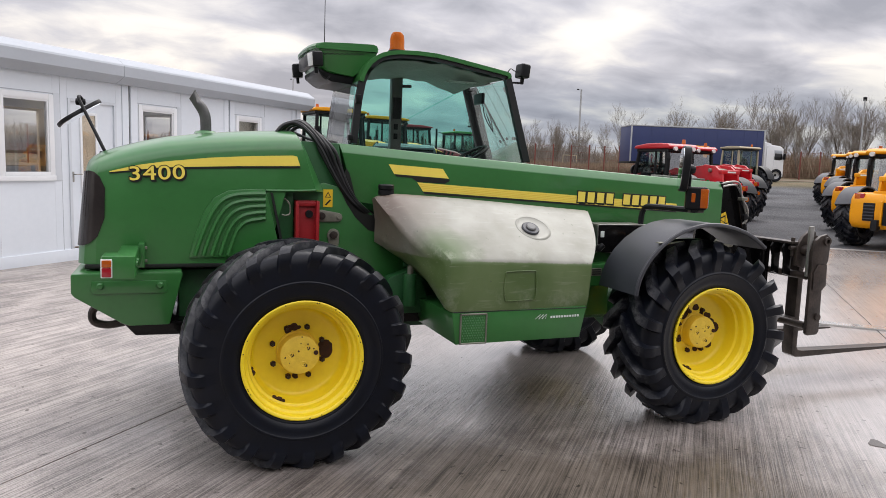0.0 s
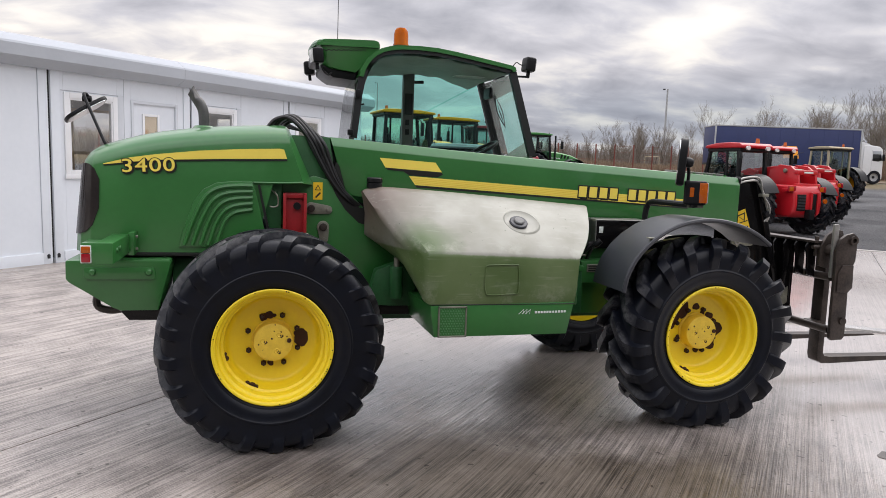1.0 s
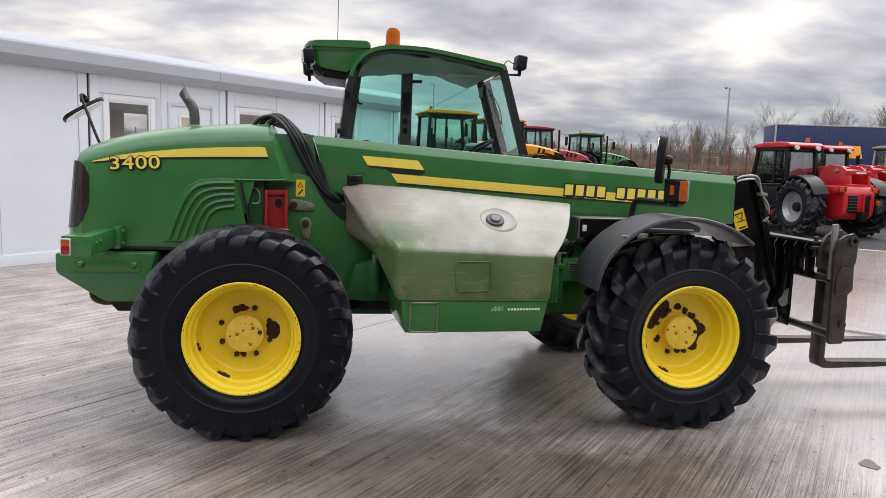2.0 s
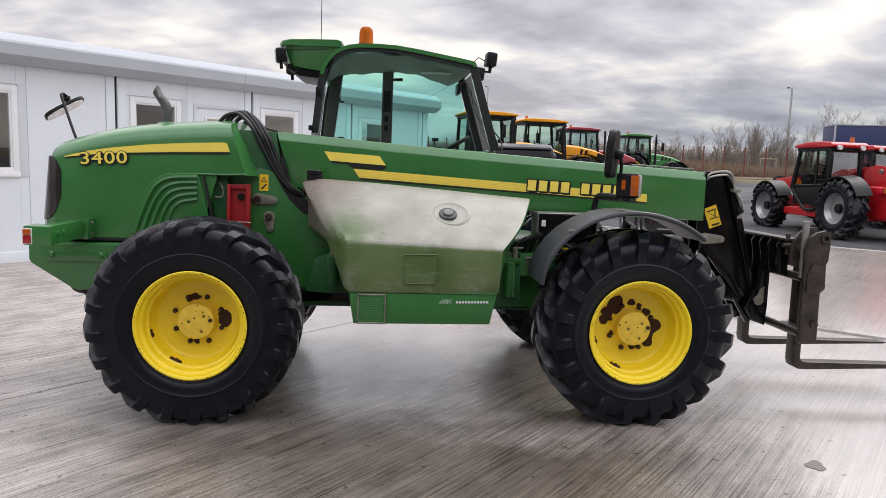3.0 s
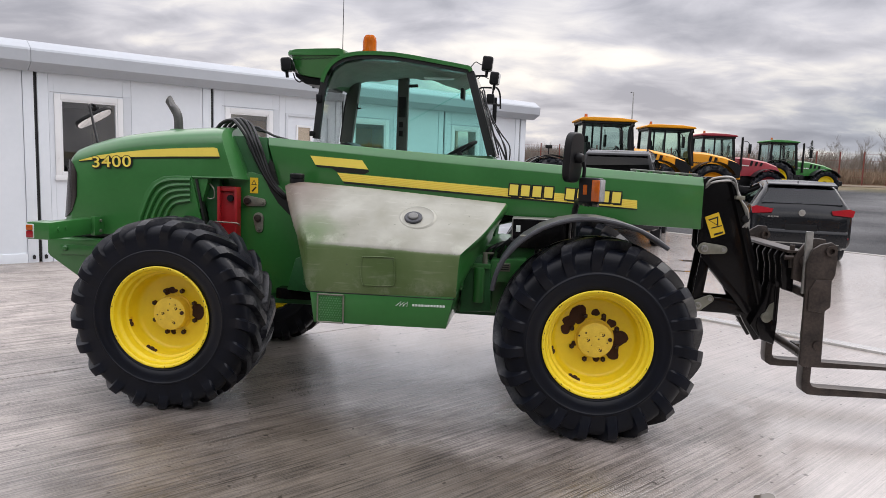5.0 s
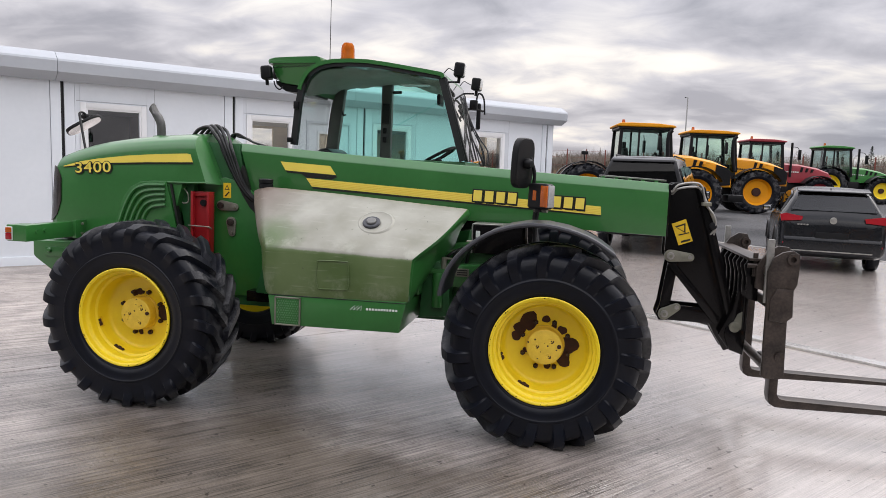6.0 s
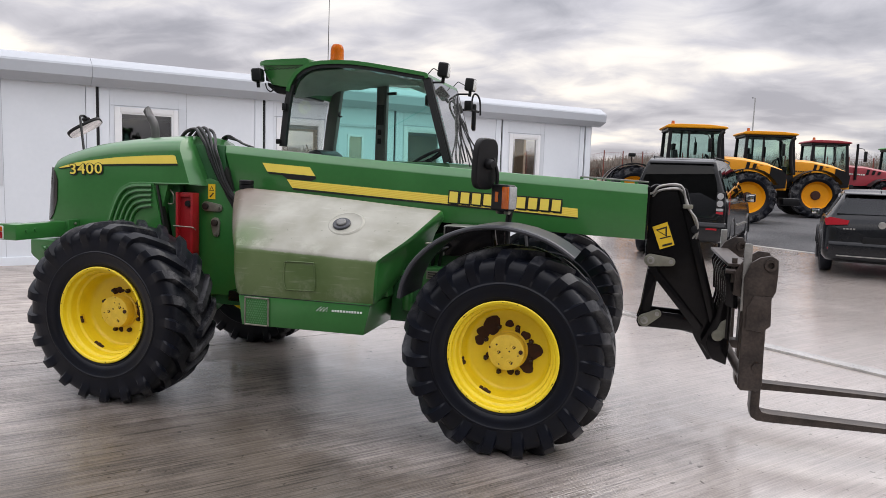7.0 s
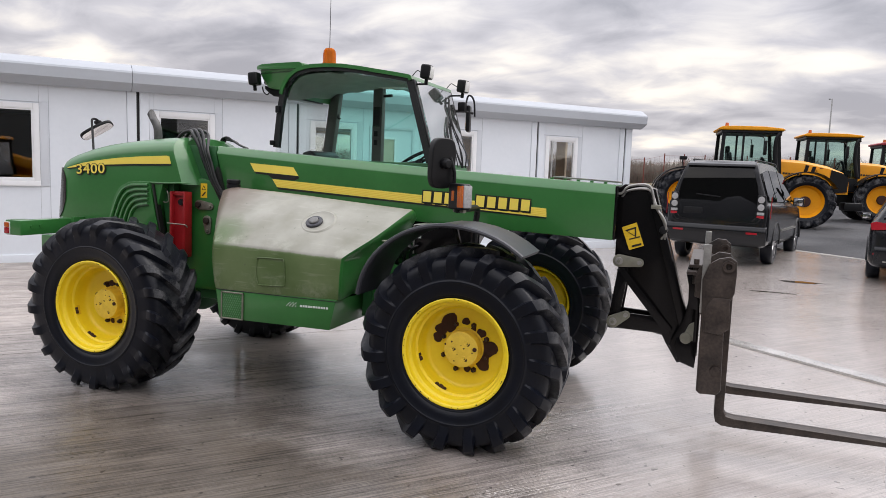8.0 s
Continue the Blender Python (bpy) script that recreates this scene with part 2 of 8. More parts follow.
M["rear_glass"] = glass("clear_rear_glass", (0.95, 0.97, 0.965), alpha=0.05)
M["tail_glass"] = glass("grey_tail_glass", (0.24, 0.265, 0.275), alpha=0.06)
M["lot_glass"] = glass("clear_cab_glass", (0.80, 0.88, 0.86), alpha=0.03)
M["car_glass"] = glass("dark_car_glass", (0.10, 0.11, 0.12), alpha=0.06)
M["house_glass"] = glass("office_glass", (0.93, 0.935, 0.935), alpha=0.085)
M["hose"] = material("black_hose", (0.007, 0.007, 0.008), 0.36, spec=0.4, vary=0.1, scale=40, bump=0.1, bump_scale=300)
M["cladding"] = material("white_coated_steel_panel", (0.72, 0.755, 0.80), 0.42, vary=0.03, scale=1.5, bump=0.01, bump_scale=30, second=(0.65, 0.69, 0.735))
M["trimwhite"] = material("grey_white_steel_trim", (0.41, 0.435, 0.47), 0.68, vary=0.04, scale=2)
M["upvc"] = material("white_window_plastic", (0.78, 0.79, 0.80), 0.3, vary=0.03, scale=6)
M["gasket"] = material("black_joint_strip", (0.012, 0.012, 0.014), 0.7, vary=0.1)
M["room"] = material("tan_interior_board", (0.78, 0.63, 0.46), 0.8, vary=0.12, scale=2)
# near-black copy of the interior: the shade of the unlit rooms as colour
M["shaded_room"] = material("shaded_interior", (0.05, 0.045, 0.04), 0.8, vary=0.2, scale=2)
M["car_dark"] = material("graphite_car_paint", (0.009, 0.010, 0.012), 0.20, metal=0.0, vary=0.08, scale=4, coat=0.26, spec=0.22)
M["car_black"] = material("black_car_paint", (0.008, 0.0085, 0.010), 0.18, metal=0.0, vary=0.08, scale=4, coat=0.28, spec=0.25)
M["alloy"] = material("alloy_wheel", (0.42, 0.42, 0.43), 0.35, metal=0.8, vary=0.08)
M["jyellow"] = material("machine_yellow_paint", (0.75, 0.305, 0.002), 0.42, vary=0.08, scale=3, coat=0.04, spec=0.3)
M["mred"] = material("machine_red_paint", (0.50, 0.010, 0.018), 0.36, vary=0.08, scale=3, coat=0.2)
M["dred"] = material("faded_maroon_paint", (0.30, 0.022, 0.035), 0.42, vary=0.1, scale=3)
M["jgreen"] = material("far_green_paint", (0.035, 0.20, 0.035), 0.4, vary=0.08, scale=3)
M["blue"] = material("blue_curtain_sheet", (0.022, 0.035, 0.125), 0.5, vary=0.12, scale=0.8, bump=0.1, bump_scale=3)
M["lorry_white"] = material("white_lorry_paint", (0.72, 0.73, 0.74), 0.35, vary=0.04)
M["galv"] = material("galvanised_steel", (0.42, 0.43, 0.44), 0.5, metal=0.5, vary=0.1, scale=20)
M["fence"] = material("red_brown_fence_paint", (0.20, 0.055, 0.040), 0.7, vary=0.15)
M["pale_wood"] = material("pale_weathered_wood", (0.42, 0.36, 0.25), 0.8, vary=0.15, scale=8)
M["conifer"] = material("dark_conifer_needles", (0.035, 0.055, 0.030), 0.85, vary=0.3, scale=4)
M["bark"] = material("grey_brown_bark", (0.15, 0.125, 0.10), 0.9, vary=0.2, scale=6)
M["twig"] = material("pale_brown_twigs", (0.27, 0.235, 0.20), 0.9, vary=0.25, scale=3)
M["leaf"] = material("olive_autumn_leaves", (0.13, 0.12, 0.045), 0.8, vary=0.3, scale=2, second=(0.07, 0.055, 0.02))
M["bush"] = material("brown_scrub", (0.27, 0.19, 0.125), 0.9, vary=0.3, scale=0.5, second=(0.16, 0.125, 0.085))
M["exhaust"] = material("sooty_exhaust_steel", (0.130, 0.128, 0.128), 0.48, metal=0.5, vary=0.2, scale=18, bump=0.08)
M["smoked"] = material("smoked_plastic", (0.014, 0.012, 0.012), 0.10, vary=0.2, scale=6, second=(0.034, 0.028, 0.026), spec=0.4)
M["hall"] = material("dark_profiled_sheet", (0.060, 0.064, 0.066), 0.7, vary=0.15, scale=0.6)
M["grey_net"] = material("grey_wrap_film", (0.075, 0.078, 0.086), 0.6, vary=0.15, scale=9)


# ---- building blocks ----
def finish(name, bm, mat, parent=None, label="", angle=35, kind=""):
    """Links a bmesh as one mesh object, with smooth faces and sharp edges."""
    bmesh.ops.recalc_face_normals(bm, faces=bm.faces)
    me = bpy.data.meshes.new(name)
    bm.to_mesh(me)
    bm.free()
    for p in me.polygons:
        p.use_smooth = True
    me.set_sharp_from_angle(angle=radians(angle))
    me.materials.append(M[mat] if isinstance(mat, str) else mat)
    ob = new(name, me)
    if parent:
        ob.parent = parent
    if label:
        ob["label"] = label
    if kind:
        ob["kind"] = kind
    return ob


def part(name, bm, mat, parent, label=""):
    return finish(name, bm, mat, parent, label)


def thing(name, at, label, category, group="", rz=0.0, kind=""):
    ob = new(name)
    ob.matrix_world = pose(*at, 0, 0, rz)
    return tagged(ob, label, category, group, kind)


def bevel(bm, w, seg=2, angle=25):
    es = [e for e in bm.edges if len(e.link_faces) == 2 and e.calc_face_angle(0) > radians(angle)]
    if w > 0 and es:
        bmesh.ops.bevel(bm, geom=es, offset=w, segments=seg, affect="EDGES", profile=0.6, clamp_overlap=True)
    return bm


def box(x0, x1, y0, y1, z0, z1, bev=0.0, seg=2, bm=None):
    own = bmesh.new()
    vs = [own.verts.new((x, y, z)) for x in (x0, x1) for y in (y0, y1) for z in (z0, z1)]
    for f in ((0, 1, 3, 2), (4, 6, 7, 5), (0, 4, 5, 1), (2, 3, 7, 6), (0, 2, 6, 4), (1, 5, 7, 3)):
        own.faces.new([vs[i] for i in f])
    bmesh.ops.recalc_face_normals(own, faces=own.faces)
    if bev:
        bevel(own, bev, seg)
    return own if bm is None else join(bm, own)


def join(bm, other, m=None):
    """Adds other to bm (moved by m) and frees it."""
    if m is not None:
        other.transform(m)
    me = bpy.data.meshes.new("tmp")
    other.to_mesh(me)
    other.free()
    bm.from_mesh(me)
    bpy.data.meshes.remove(me)
    return bm


def prism(pts, y0, y1, bev=0.0, seg=2, axis="y"):
    """A polygon of (x, z) points, from y0 to y1 (axis y), or of (x, y) from z0 to z1 (axis z), or of (y, z) from x0 to x1 (axis x)."""
    bm = bmesh.new()
    place = {"y": lambda p, d: (p[0], d, p[1]), "z": lambda p, d: (p[0], p[1], d), "x": lambda p, d: (d, p[0], p[1])}[axis]
    a = [bm.verts.new(place(p, y0)) for p in pts]
    b = [bm.verts.new(place(p, y1)) for p in pts]
    bm.faces.new(a), bm.faces.new(b)
    for i in range(len(pts)):
        j = (i + 1) % len(pts)
        bm.faces.new((a[i], a[j], b[j], b[i]))
    bmesh.ops.recalc_face_normals(bm, faces=bm.faces)
    return bevel(bm, bev, seg) if bev else bm


def loft(rings, closed=True, caps=True):
    bm = bmesh.new()
    vs = [[bm.verts.new(p) for p in r] for r in rings]
    n = len(rings[0])
    for a, b in zip(vs, vs[1:]):
        for i in range(n if closed else n - 1):
            j = (i + 1) % n
            bm.faces.new((a[i], a[j], b[j], b[i]))
    if caps:
        bm.faces.new(vs[0]), bm.faces.new(vs[-1])
    bmesh.ops.recalc_face_normals(bm, faces=bm.faces)
    return bm


def lathe(profile, seg=48, axis="y", caps=False):
    """Turns (radius, along) points round an axis."""
    rings = []
    for k in range(seg):
        a = 2 * math.pi * k / seg
        c, s = math.cos(a), math.sin(a)
        rings.append([{"y": (r * c, d, r * s), "z": (r * c, r * s, d), "x": (d, r * c, r * s)}[axis] for r, d in profile])
    bm = loft(rings + [rings[0]], closed=False, caps=False)
    bmesh.ops.remove_doubles(bm, verts=bm.verts, dist=1e-5)
    return bm


def rod(p, q, r, seg=12, r2=None, bm=None, bev=0.0):
    """A cylinder or cone from p to q."""
    p, q = Vector(p), Vector(q)
    own = bmesh.new()
    bmesh.ops.create_cone(own, cap_ends=True, segments=seg, radius1=r, radius2=r if r2 is None else r2, depth=(q - p).length)
    if bev:
        bevel(own, bev, 2, 60)
    turn = (q - p).to_track_quat("Z", "Y").to_matrix().to_4x4()
    own.transform(Matrix.Translation((p + q) / 2) @ turn)
    return own if bm is None else join(bm, own)


def tube(points, r, seg=8, smooth=4, bm=None):
    """A bent round bar or hose through points."""
    pts = [Vector(p) for p in points]
    if smooth and len(pts) > 2:
        fine = []
        for i in range(len(pts) - 1):
            a, b, c, d = pts[max(i - 1, 0)], pts[i], pts[i + 1], pts[min(i + 2, len(pts) - 1)]
            for k in range(smooth):
                t = k / smooth
                fine.append(0.5 * (2 * b + (c - a) * t + (2 * a - 5 * b + 4 * c - d) * t * t + (3 * b - a - 3 * c + d) * t ** 3))
        pts = fine + [pts[-1]]
    rings, side = [], None
    for i, p in enumerate(pts):
        way = (pts[min(i + 1, len(pts) - 1)] - pts[max(i - 1, 0)]).normalized()
        if side is None:
            side = way.orthogonal().normalized()
        side = (side - way * side.dot(way)).normalized()
        up = way.cross(side)
        rings.append([p + r * (side * math.cos(2 * math.pi * k / seg) + up * math.sin(2 * math.pi * k / seg)) for k in range(seg)])
    own = loft(rings)
    return own if bm is None else join(bm, own)


def quad_strip(left, right, thick):
    """A bent sheet of the given thickness between two rows of points."""
    bm = bmesh.new()
    top = [[bm.verts.new(p) for p in row] for row in (left, right)]
    n = len(left)
    fs = [bm.faces.new((top[0][i], top[0][i + 1], top[1][i + 1], top[1][i])) for i in range(n - 1)]
    bmesh.ops.recalc_face_normals(bm, faces=fs)
    bmesh.ops.solidify(bm, geom=fs, thickness=thick)
    return bm


def text_mesh(body, size, depth, bold=0.0, name="text"):
    cu = bpy.data.curves.new(name, "FONT")
    cu.body, cu.size, cu.extrude, cu.align_x, cu.offset = body, size, depth, "LEFT", bold
    ob = new(name, cu)
    dg = bpy.context.evaluated_depsgraph_get()
    me = bpy.data.meshes.new_from_object(ob.evaluated_get(dg))
    bpy.data.objects.remove(ob)
    bpy.data.curves.remove(cu)
    bm = bmesh.new()
    bm.from_mesh(me)
    bpy.data.meshes.remove(me)
    return bm


# ---- ground ----
EYE_MID = (1.5, -5.2)
UX, UY = math.cos(radians(49.2)), math.sin(radians(49.2))


def rise(x, y):
    """The yard climbs gently away from the concrete, up to a verge."""
    r = math.hypot(x - EYE_MID[0], y - EYE_MID[1])
    a = 0.025 * max(0.0, min(r, 75) - 14)
    k = min(1.0, max(0.0, (r - 48) / 8)) if x > 0 else 0.0
    return a + 0.35 * k * k * (3 - 2 * k)


def slab_uv(u, v):
    """A place from metres along (u) and off (v) the office's wall direction."""
    return (u * UX - v * UY, u * UY + v * UX)


def ground_material():
    m = bpy.data.materials.new("ground_surface")
    m.use_nodes = True
    n, l = m.node_tree.nodes, m.node_tree.links
    b = n["Principled BSDF"]
    tc = n.new("ShaderNodeTexCoord")
    mp = n.new("ShaderNodeMapping")
    mp.inputs["Rotation"].default_value = (0, 0, radians(-49.2))
    l.new(tc.outputs["Object"], mp.inputs[0])
    grit, stain = n.new("ShaderNodeTexNoise"), n.new("ShaderNodeTexNoise")
    grit.inputs["Scale"].default_value, grit.inputs["Detail"].default_value = 30, 8
    grit.inputs["Roughness"].default_value = 0.75
    stain.inputs["Scale"].default_value, stain.inputs["Detail"].default_value = 0.25, 7
    l.new(mp.outputs[0], grit.inputs[0]), l.new(mp.outputs[0], stain.inputs[0])
    mix = n.new("ShaderNodeMix")
    mix.inputs[0].default_value = 0.5
    l.new(grit.outputs[0], mix.inputs[2]), l.new(stain.outputs[0], mix.inputs[3])
    ramp = n.new("ShaderNodeValToRGB")
    ramp.color_ramp.elements[0].position, ramp.color_ramp.elements[0].color = 0.38, (0.020, 0.021, 0.024, 1)
    ramp.color_ramp.elements[1].position, ramp.color_ramp.elements[1].color = 0.62, (0.125, 0.125, 0.130, 1)
    l.new(mix.outputs[0], ramp.inputs[0])
    # beyond the yard: rough grass and bare earth
    geo = n.new("ShaderNodeVectorMath")
    geo.operation = "DISTANCE"
    geo.inputs[1].default_value = (EYE_MID[0], EYE_MID[1], 0)
    l.new(tc.outputs["Object"], geo.inputs[0])
    far = n.new("ShaderNodeMapRange")
    far.inputs["From Min"].default_value, far.inputs["From Max"].default_value = 52, 54
    l.new(geo.outputs["Value"], far.inputs["Value"])
    earth = n.new("ShaderNodeValToRGB")
    earth.color_ramp.elements[0].position, earth.color_ramp.elements[0].color = 0.4, (0.075, 0.066, 0.035, 1)
    earth.color_ramp.elements[1].position, earth.color_ramp.elements[1].color = 0.6, (0.15, 0.115, 0.065, 1)
    l.new(stain.outputs[0], earth.inputs[0])
    cm = n.new("ShaderNodeMix")
    cm.data_type = "RGBA"
    l.new(far.outputs[0], cm.inputs[0]), l.new(ramp.outputs[0], cm.inputs[6]), l.new(earth.outputs[0], cm.inputs[7])
    l.new(cm.outputs[2], b.inputs["Base Color"])
    b.inputs["Roughness"].default_value = 0.85
    b.inputs["Specular IOR Level"].default_value = 0.25
    bp = n.new("ShaderNodeBump")
    bp.inputs["Strength"].default_value, bp.inputs["Distance"].default_value = 0.9, 0.04
    l.new(grit.outputs[0], bp.inputs["Height"]), l.new(bp.outputs[0], b.inputs["Normal"])
    return m


def concrete_material():
    m = bpy.data.materials.new("brushed_wet_concrete")
    m.use_nodes = True
    n, l = m.node_tree.nodes, m.node_tree.links
    b = n["Principled BSDF"]
    tc, mp = n.new("ShaderNodeTexCoord"), n.new("ShaderNodeMapping")
    mp.inputs["Rotation"].default_value = (0, 0, radians(-49.2))
    l.new(tc.outputs["Object"], mp.inputs[0])

    def noise_tex(scale, detail, stretch=None, rough=0.55):
        t = n.new("ShaderNodeTexNoise")
        t.inputs["Scale"].default_value, t.inputs["Detail"].default_value, t.inputs["Roughness"].default_value = scale, detail, rough
        src = mp.outputs[0]
        if stretch:
            s = n.new("ShaderNodeMapping")
            s.inputs["Scale"].default_value = stretch
            l.new(src, s.inputs[0])
            src = s.outputs[0]
        l.new(src, t.inputs[0])
        return t.outputs[0]

    brush = noise_tex(1.0, 2, (2.4, 165.0, 1.0), 0.5)
    bands = noise_tex(1.0, 4, (0.35, 16.0, 1.0))
    cloud = noise_tex(0.55, 6)
    damp = noise_tex(0.42, 5, (0.7, 1.25, 1.0), 0.6)
    blotch = noise_tex(2.3, 9, (0.8, 1.3, 1.0), 0.70)
    specks = noise_tex(70, 3)
    pits = noise_tex(15, 2)

    def mixv(a, c, f):
        x = n.new("ShaderNodeMix")
        x.inputs[0].default_value = f
        l.new(a, x.inputs[2]), l.new(c, x.inputs[3])
        return x.outputs[0]

    def window(v, lo, hi, out0=0.0, out1=1.0):
        r = n.new("ShaderNodeMapRange")
        r.interpolation_type = "SMOOTHSTEP"
        r.inputs["From Min"].default_value, r.inputs["From Max"].default_value = lo, hi
        r.inputs["To Min"].default_value, r.inputs["To Max"].default_value = out0, out1
        l.new(v, r.inputs["Value"])
        return r.outputs[0]

    def math2(op, a, c):
        k = n.new("ShaderNodeMath")
        k.operation = op
        l.new(a, k.inputs[0])
        if isinstance(c, float):
            k.inputs[1].default_value = c
        else:
            l.new(c, k.inputs[1])
        return k.outputs[0]

    groove = mixv(window(brush, 0.43, 0.58), window(noise_tex(1.0, 3, (0.6, 58.0, 1.0), 0.65), 0.44, 0.56), 0.58)
    streak = window(bands, 0.40, 0.60)
    mottle = window(blotch, 0.34, 0.66)
    tone = mixv(mixv(mixv(groove, streak, 0.24), mottle, 0.34), window(specks, 0.38, 0.62), 0.16)
    ramp = n.new("ShaderNodeValToRGB")
    ramp.color_ramp.elements[0].position, ramp.color_ramp.elements[0].color = 0.18, (0.125, 0.110, 0.101, 1)
    ramp.color_ramp.elements[1].position, ramp.color_ramp.elements[1].color = 0.82, (0.495, 0.440, 0.402, 1)
    sep = n.new("ShaderNodeSeparateXYZ")
    l.new(tc.outputs["Object"], sep.inputs[0])
    broad = math2("MULTIPLY", noise_tex(0.8, 6, None, 0.65), 2.6)
    # rainwater stands on most of the yard, but the side by the office has dried
    wet = math2("MULTIPLY", window(mixv(damp, cloud, 0.35), 0.36, 0.56, 0.35, 1.0), window(math2("ADD", sep.outputs[0], broad), -0.6, 1.9))
    dark = n.new("ShaderNodeMix")
    dark.data_type, dark.blend_type = "RGBA", "MULTIPLY"
    dark.inputs[7].default_value = (0.74, 0.73, 0.73, 1)
    l.new(wet, dark.inputs[0]), l.new(ramp.outputs[0], dark.inputs[6])
    # brown mud film trodden in along the lane that the machines use, with ragged edges
    lane = math2("ADD", sep.outputs[1], math2("MULTIPLY", noise_tex(0.8, 6, None, 0.65), 2.9))
    lane = math2("ADD", lane, math2("MULTIPLY", math2("ADD", sep.outputs[0], -1.3), 0.10))
    mud = math2("MULTIPLY", window(lane, 0.80, -0.20), window(math2("ADD", sep.outputs[0], broad), 0.0, 2.2))
    mud = math2("MULTIPLY", mud, window(math2("ADD", sep.outputs[0], math2("MULTIPLY", broad, -0.7)), 2.7, 1.2))
    blot = window(mixv(blotch, brush, 0.25), 0.34, 0.64)
    film = n.new("ShaderNodeMix")
    film.data_type = "RGBA"
    tint = n.new("ShaderNodeMix")
    tint.data_type = "RGBA"
    tint.inputs[6].default_value, tint.inputs[7].default_value = (0.018, 0.014, 0.010, 1), (0.118, 0.097, 0.076, 1)
    l.new(mixv(blot, groove, 0.48), tint.inputs[0]), l.new(tint.outputs[2], film.inputs[7])
    l.new(math2("MULTIPLY", mud, 0.92), film.inputs[0]), l.new(dark.outputs[2], film.inputs[6])
    # small dark pits and grit
    pitted = n.new("ShaderNodeMix")
    pitted.data_type, pitted.blend_type = "RGBA", "MULTIPLY"
    pitted.inputs[7].default_value = (0.30, 0.28, 0.26, 1)
    l.new(window(pits, 0.66, 0.73), pitted.inputs[0]), l.new(film.outputs[2], pitted.inputs[6])
    l.new(pitted.outputs[2], b.inputs["Base Color"])
    b.inputs["Roughness"].default_value = 0.5
    l.new(window(mud, 0.0, 1.0, 0.5, 0.08), b.inputs["Specular IOR Level"])
    clean = n.new("ShaderNodeMath")
    clean.operation = "MULTIPLY_ADD"
    clean.inputs[1].default_value, clean.inputs[2].default_value = -0.50, 1.0
    l.new(mud, clean.inputs[0])
    # a smooth sheet of water under the machine and towards the open side of the yard
    open_side = window(math2("ADD", sep.outputs[0], math2("MULTIPLY", broad, -0.8)), 1.9, 3.2)
    under = math2("MULTIPLY", window(math2("ADD", sep.outputs[1], math2("MULTIPLY", broad, -0.5)), -1.1, 0.2), window(sep.outputs[0], -0.8, 0.6))
    sheet = math2("MAXIMUM", open_side, under)
    l.new(math2("MULTIPLY", window(math2("MAXIMUM", wet, sheet), 0.0, 1.0, 0.10, 1.0), clean.outputs[0]), b.inputs["Coat Weight"])
    l.new(math2("MULTIPLY", window(mixv(blotch, cloud, 0.5), 0.35, 0.65, 0.19, 0.06), window(sheet, 0.0, 1.0, 1.0, 0.8)), b.inputs["Coat Roughness"])
    l.new(math2("MULTIPLY", window(sheet, 0.0, 1.0, 2.4, 2.9), window(mud, 0.0, 1.0, 1.0, 0.80)), b.inputs["Coat IOR"])
    # the concrete's own tone is evened and lightened here, painting in some sky sheen
    pale_sheen, share = n.new("ShaderNodeMix"), math2("MULTIPLY", sheet, 0.55)
    pale_sheen.inputs[3].default_value = 0.84
    l.new(share, pale_sheen.inputs[0]), l.new(tone, pale_sheen.inputs[2]), l.new(pale_sheen.outputs[0], ramp.inputs[0])
    hgt = mixv(mixv(groove, mottle, 0.25), specks, 0.15)
    for socket, amount in (("Normal", 0.5), ("Coat Normal", 0.62)):
        bp = n.new("ShaderNodeBump")
        bp.inputs["Distance"].default_value = 0.0045
        l.new(window(sheet, 0.0, 1.0, amount, amount * 0.35), bp.inputs["Strength"])
        l.new(hgt, bp.inputs["Height"]), l.new(bp.outputs[0], b.inputs[socket])
    return m


M["ground"] = ground_material()
M["concrete"] = concrete_material()
M["kerb"] = material("pale_concrete_edge", (0.42, 0.40, 0.37), 0.7, vary=0.2, scale=8, bump=0.1)
M["joint"] = material("pale_joint_filler", (0.56, 0.54, 0.51), 0.16, spec=0.9, coat=0.8, vary=0.25, scale=5, bump=0.1)
M["grass"] = material("rough_earth_and_grass", (0.125, 0.085, 0.052), 0.9, vary=0.35, scale=1.6, second=(0.078, 0.060, 0.036), bump=0.6, bump_scale=9)


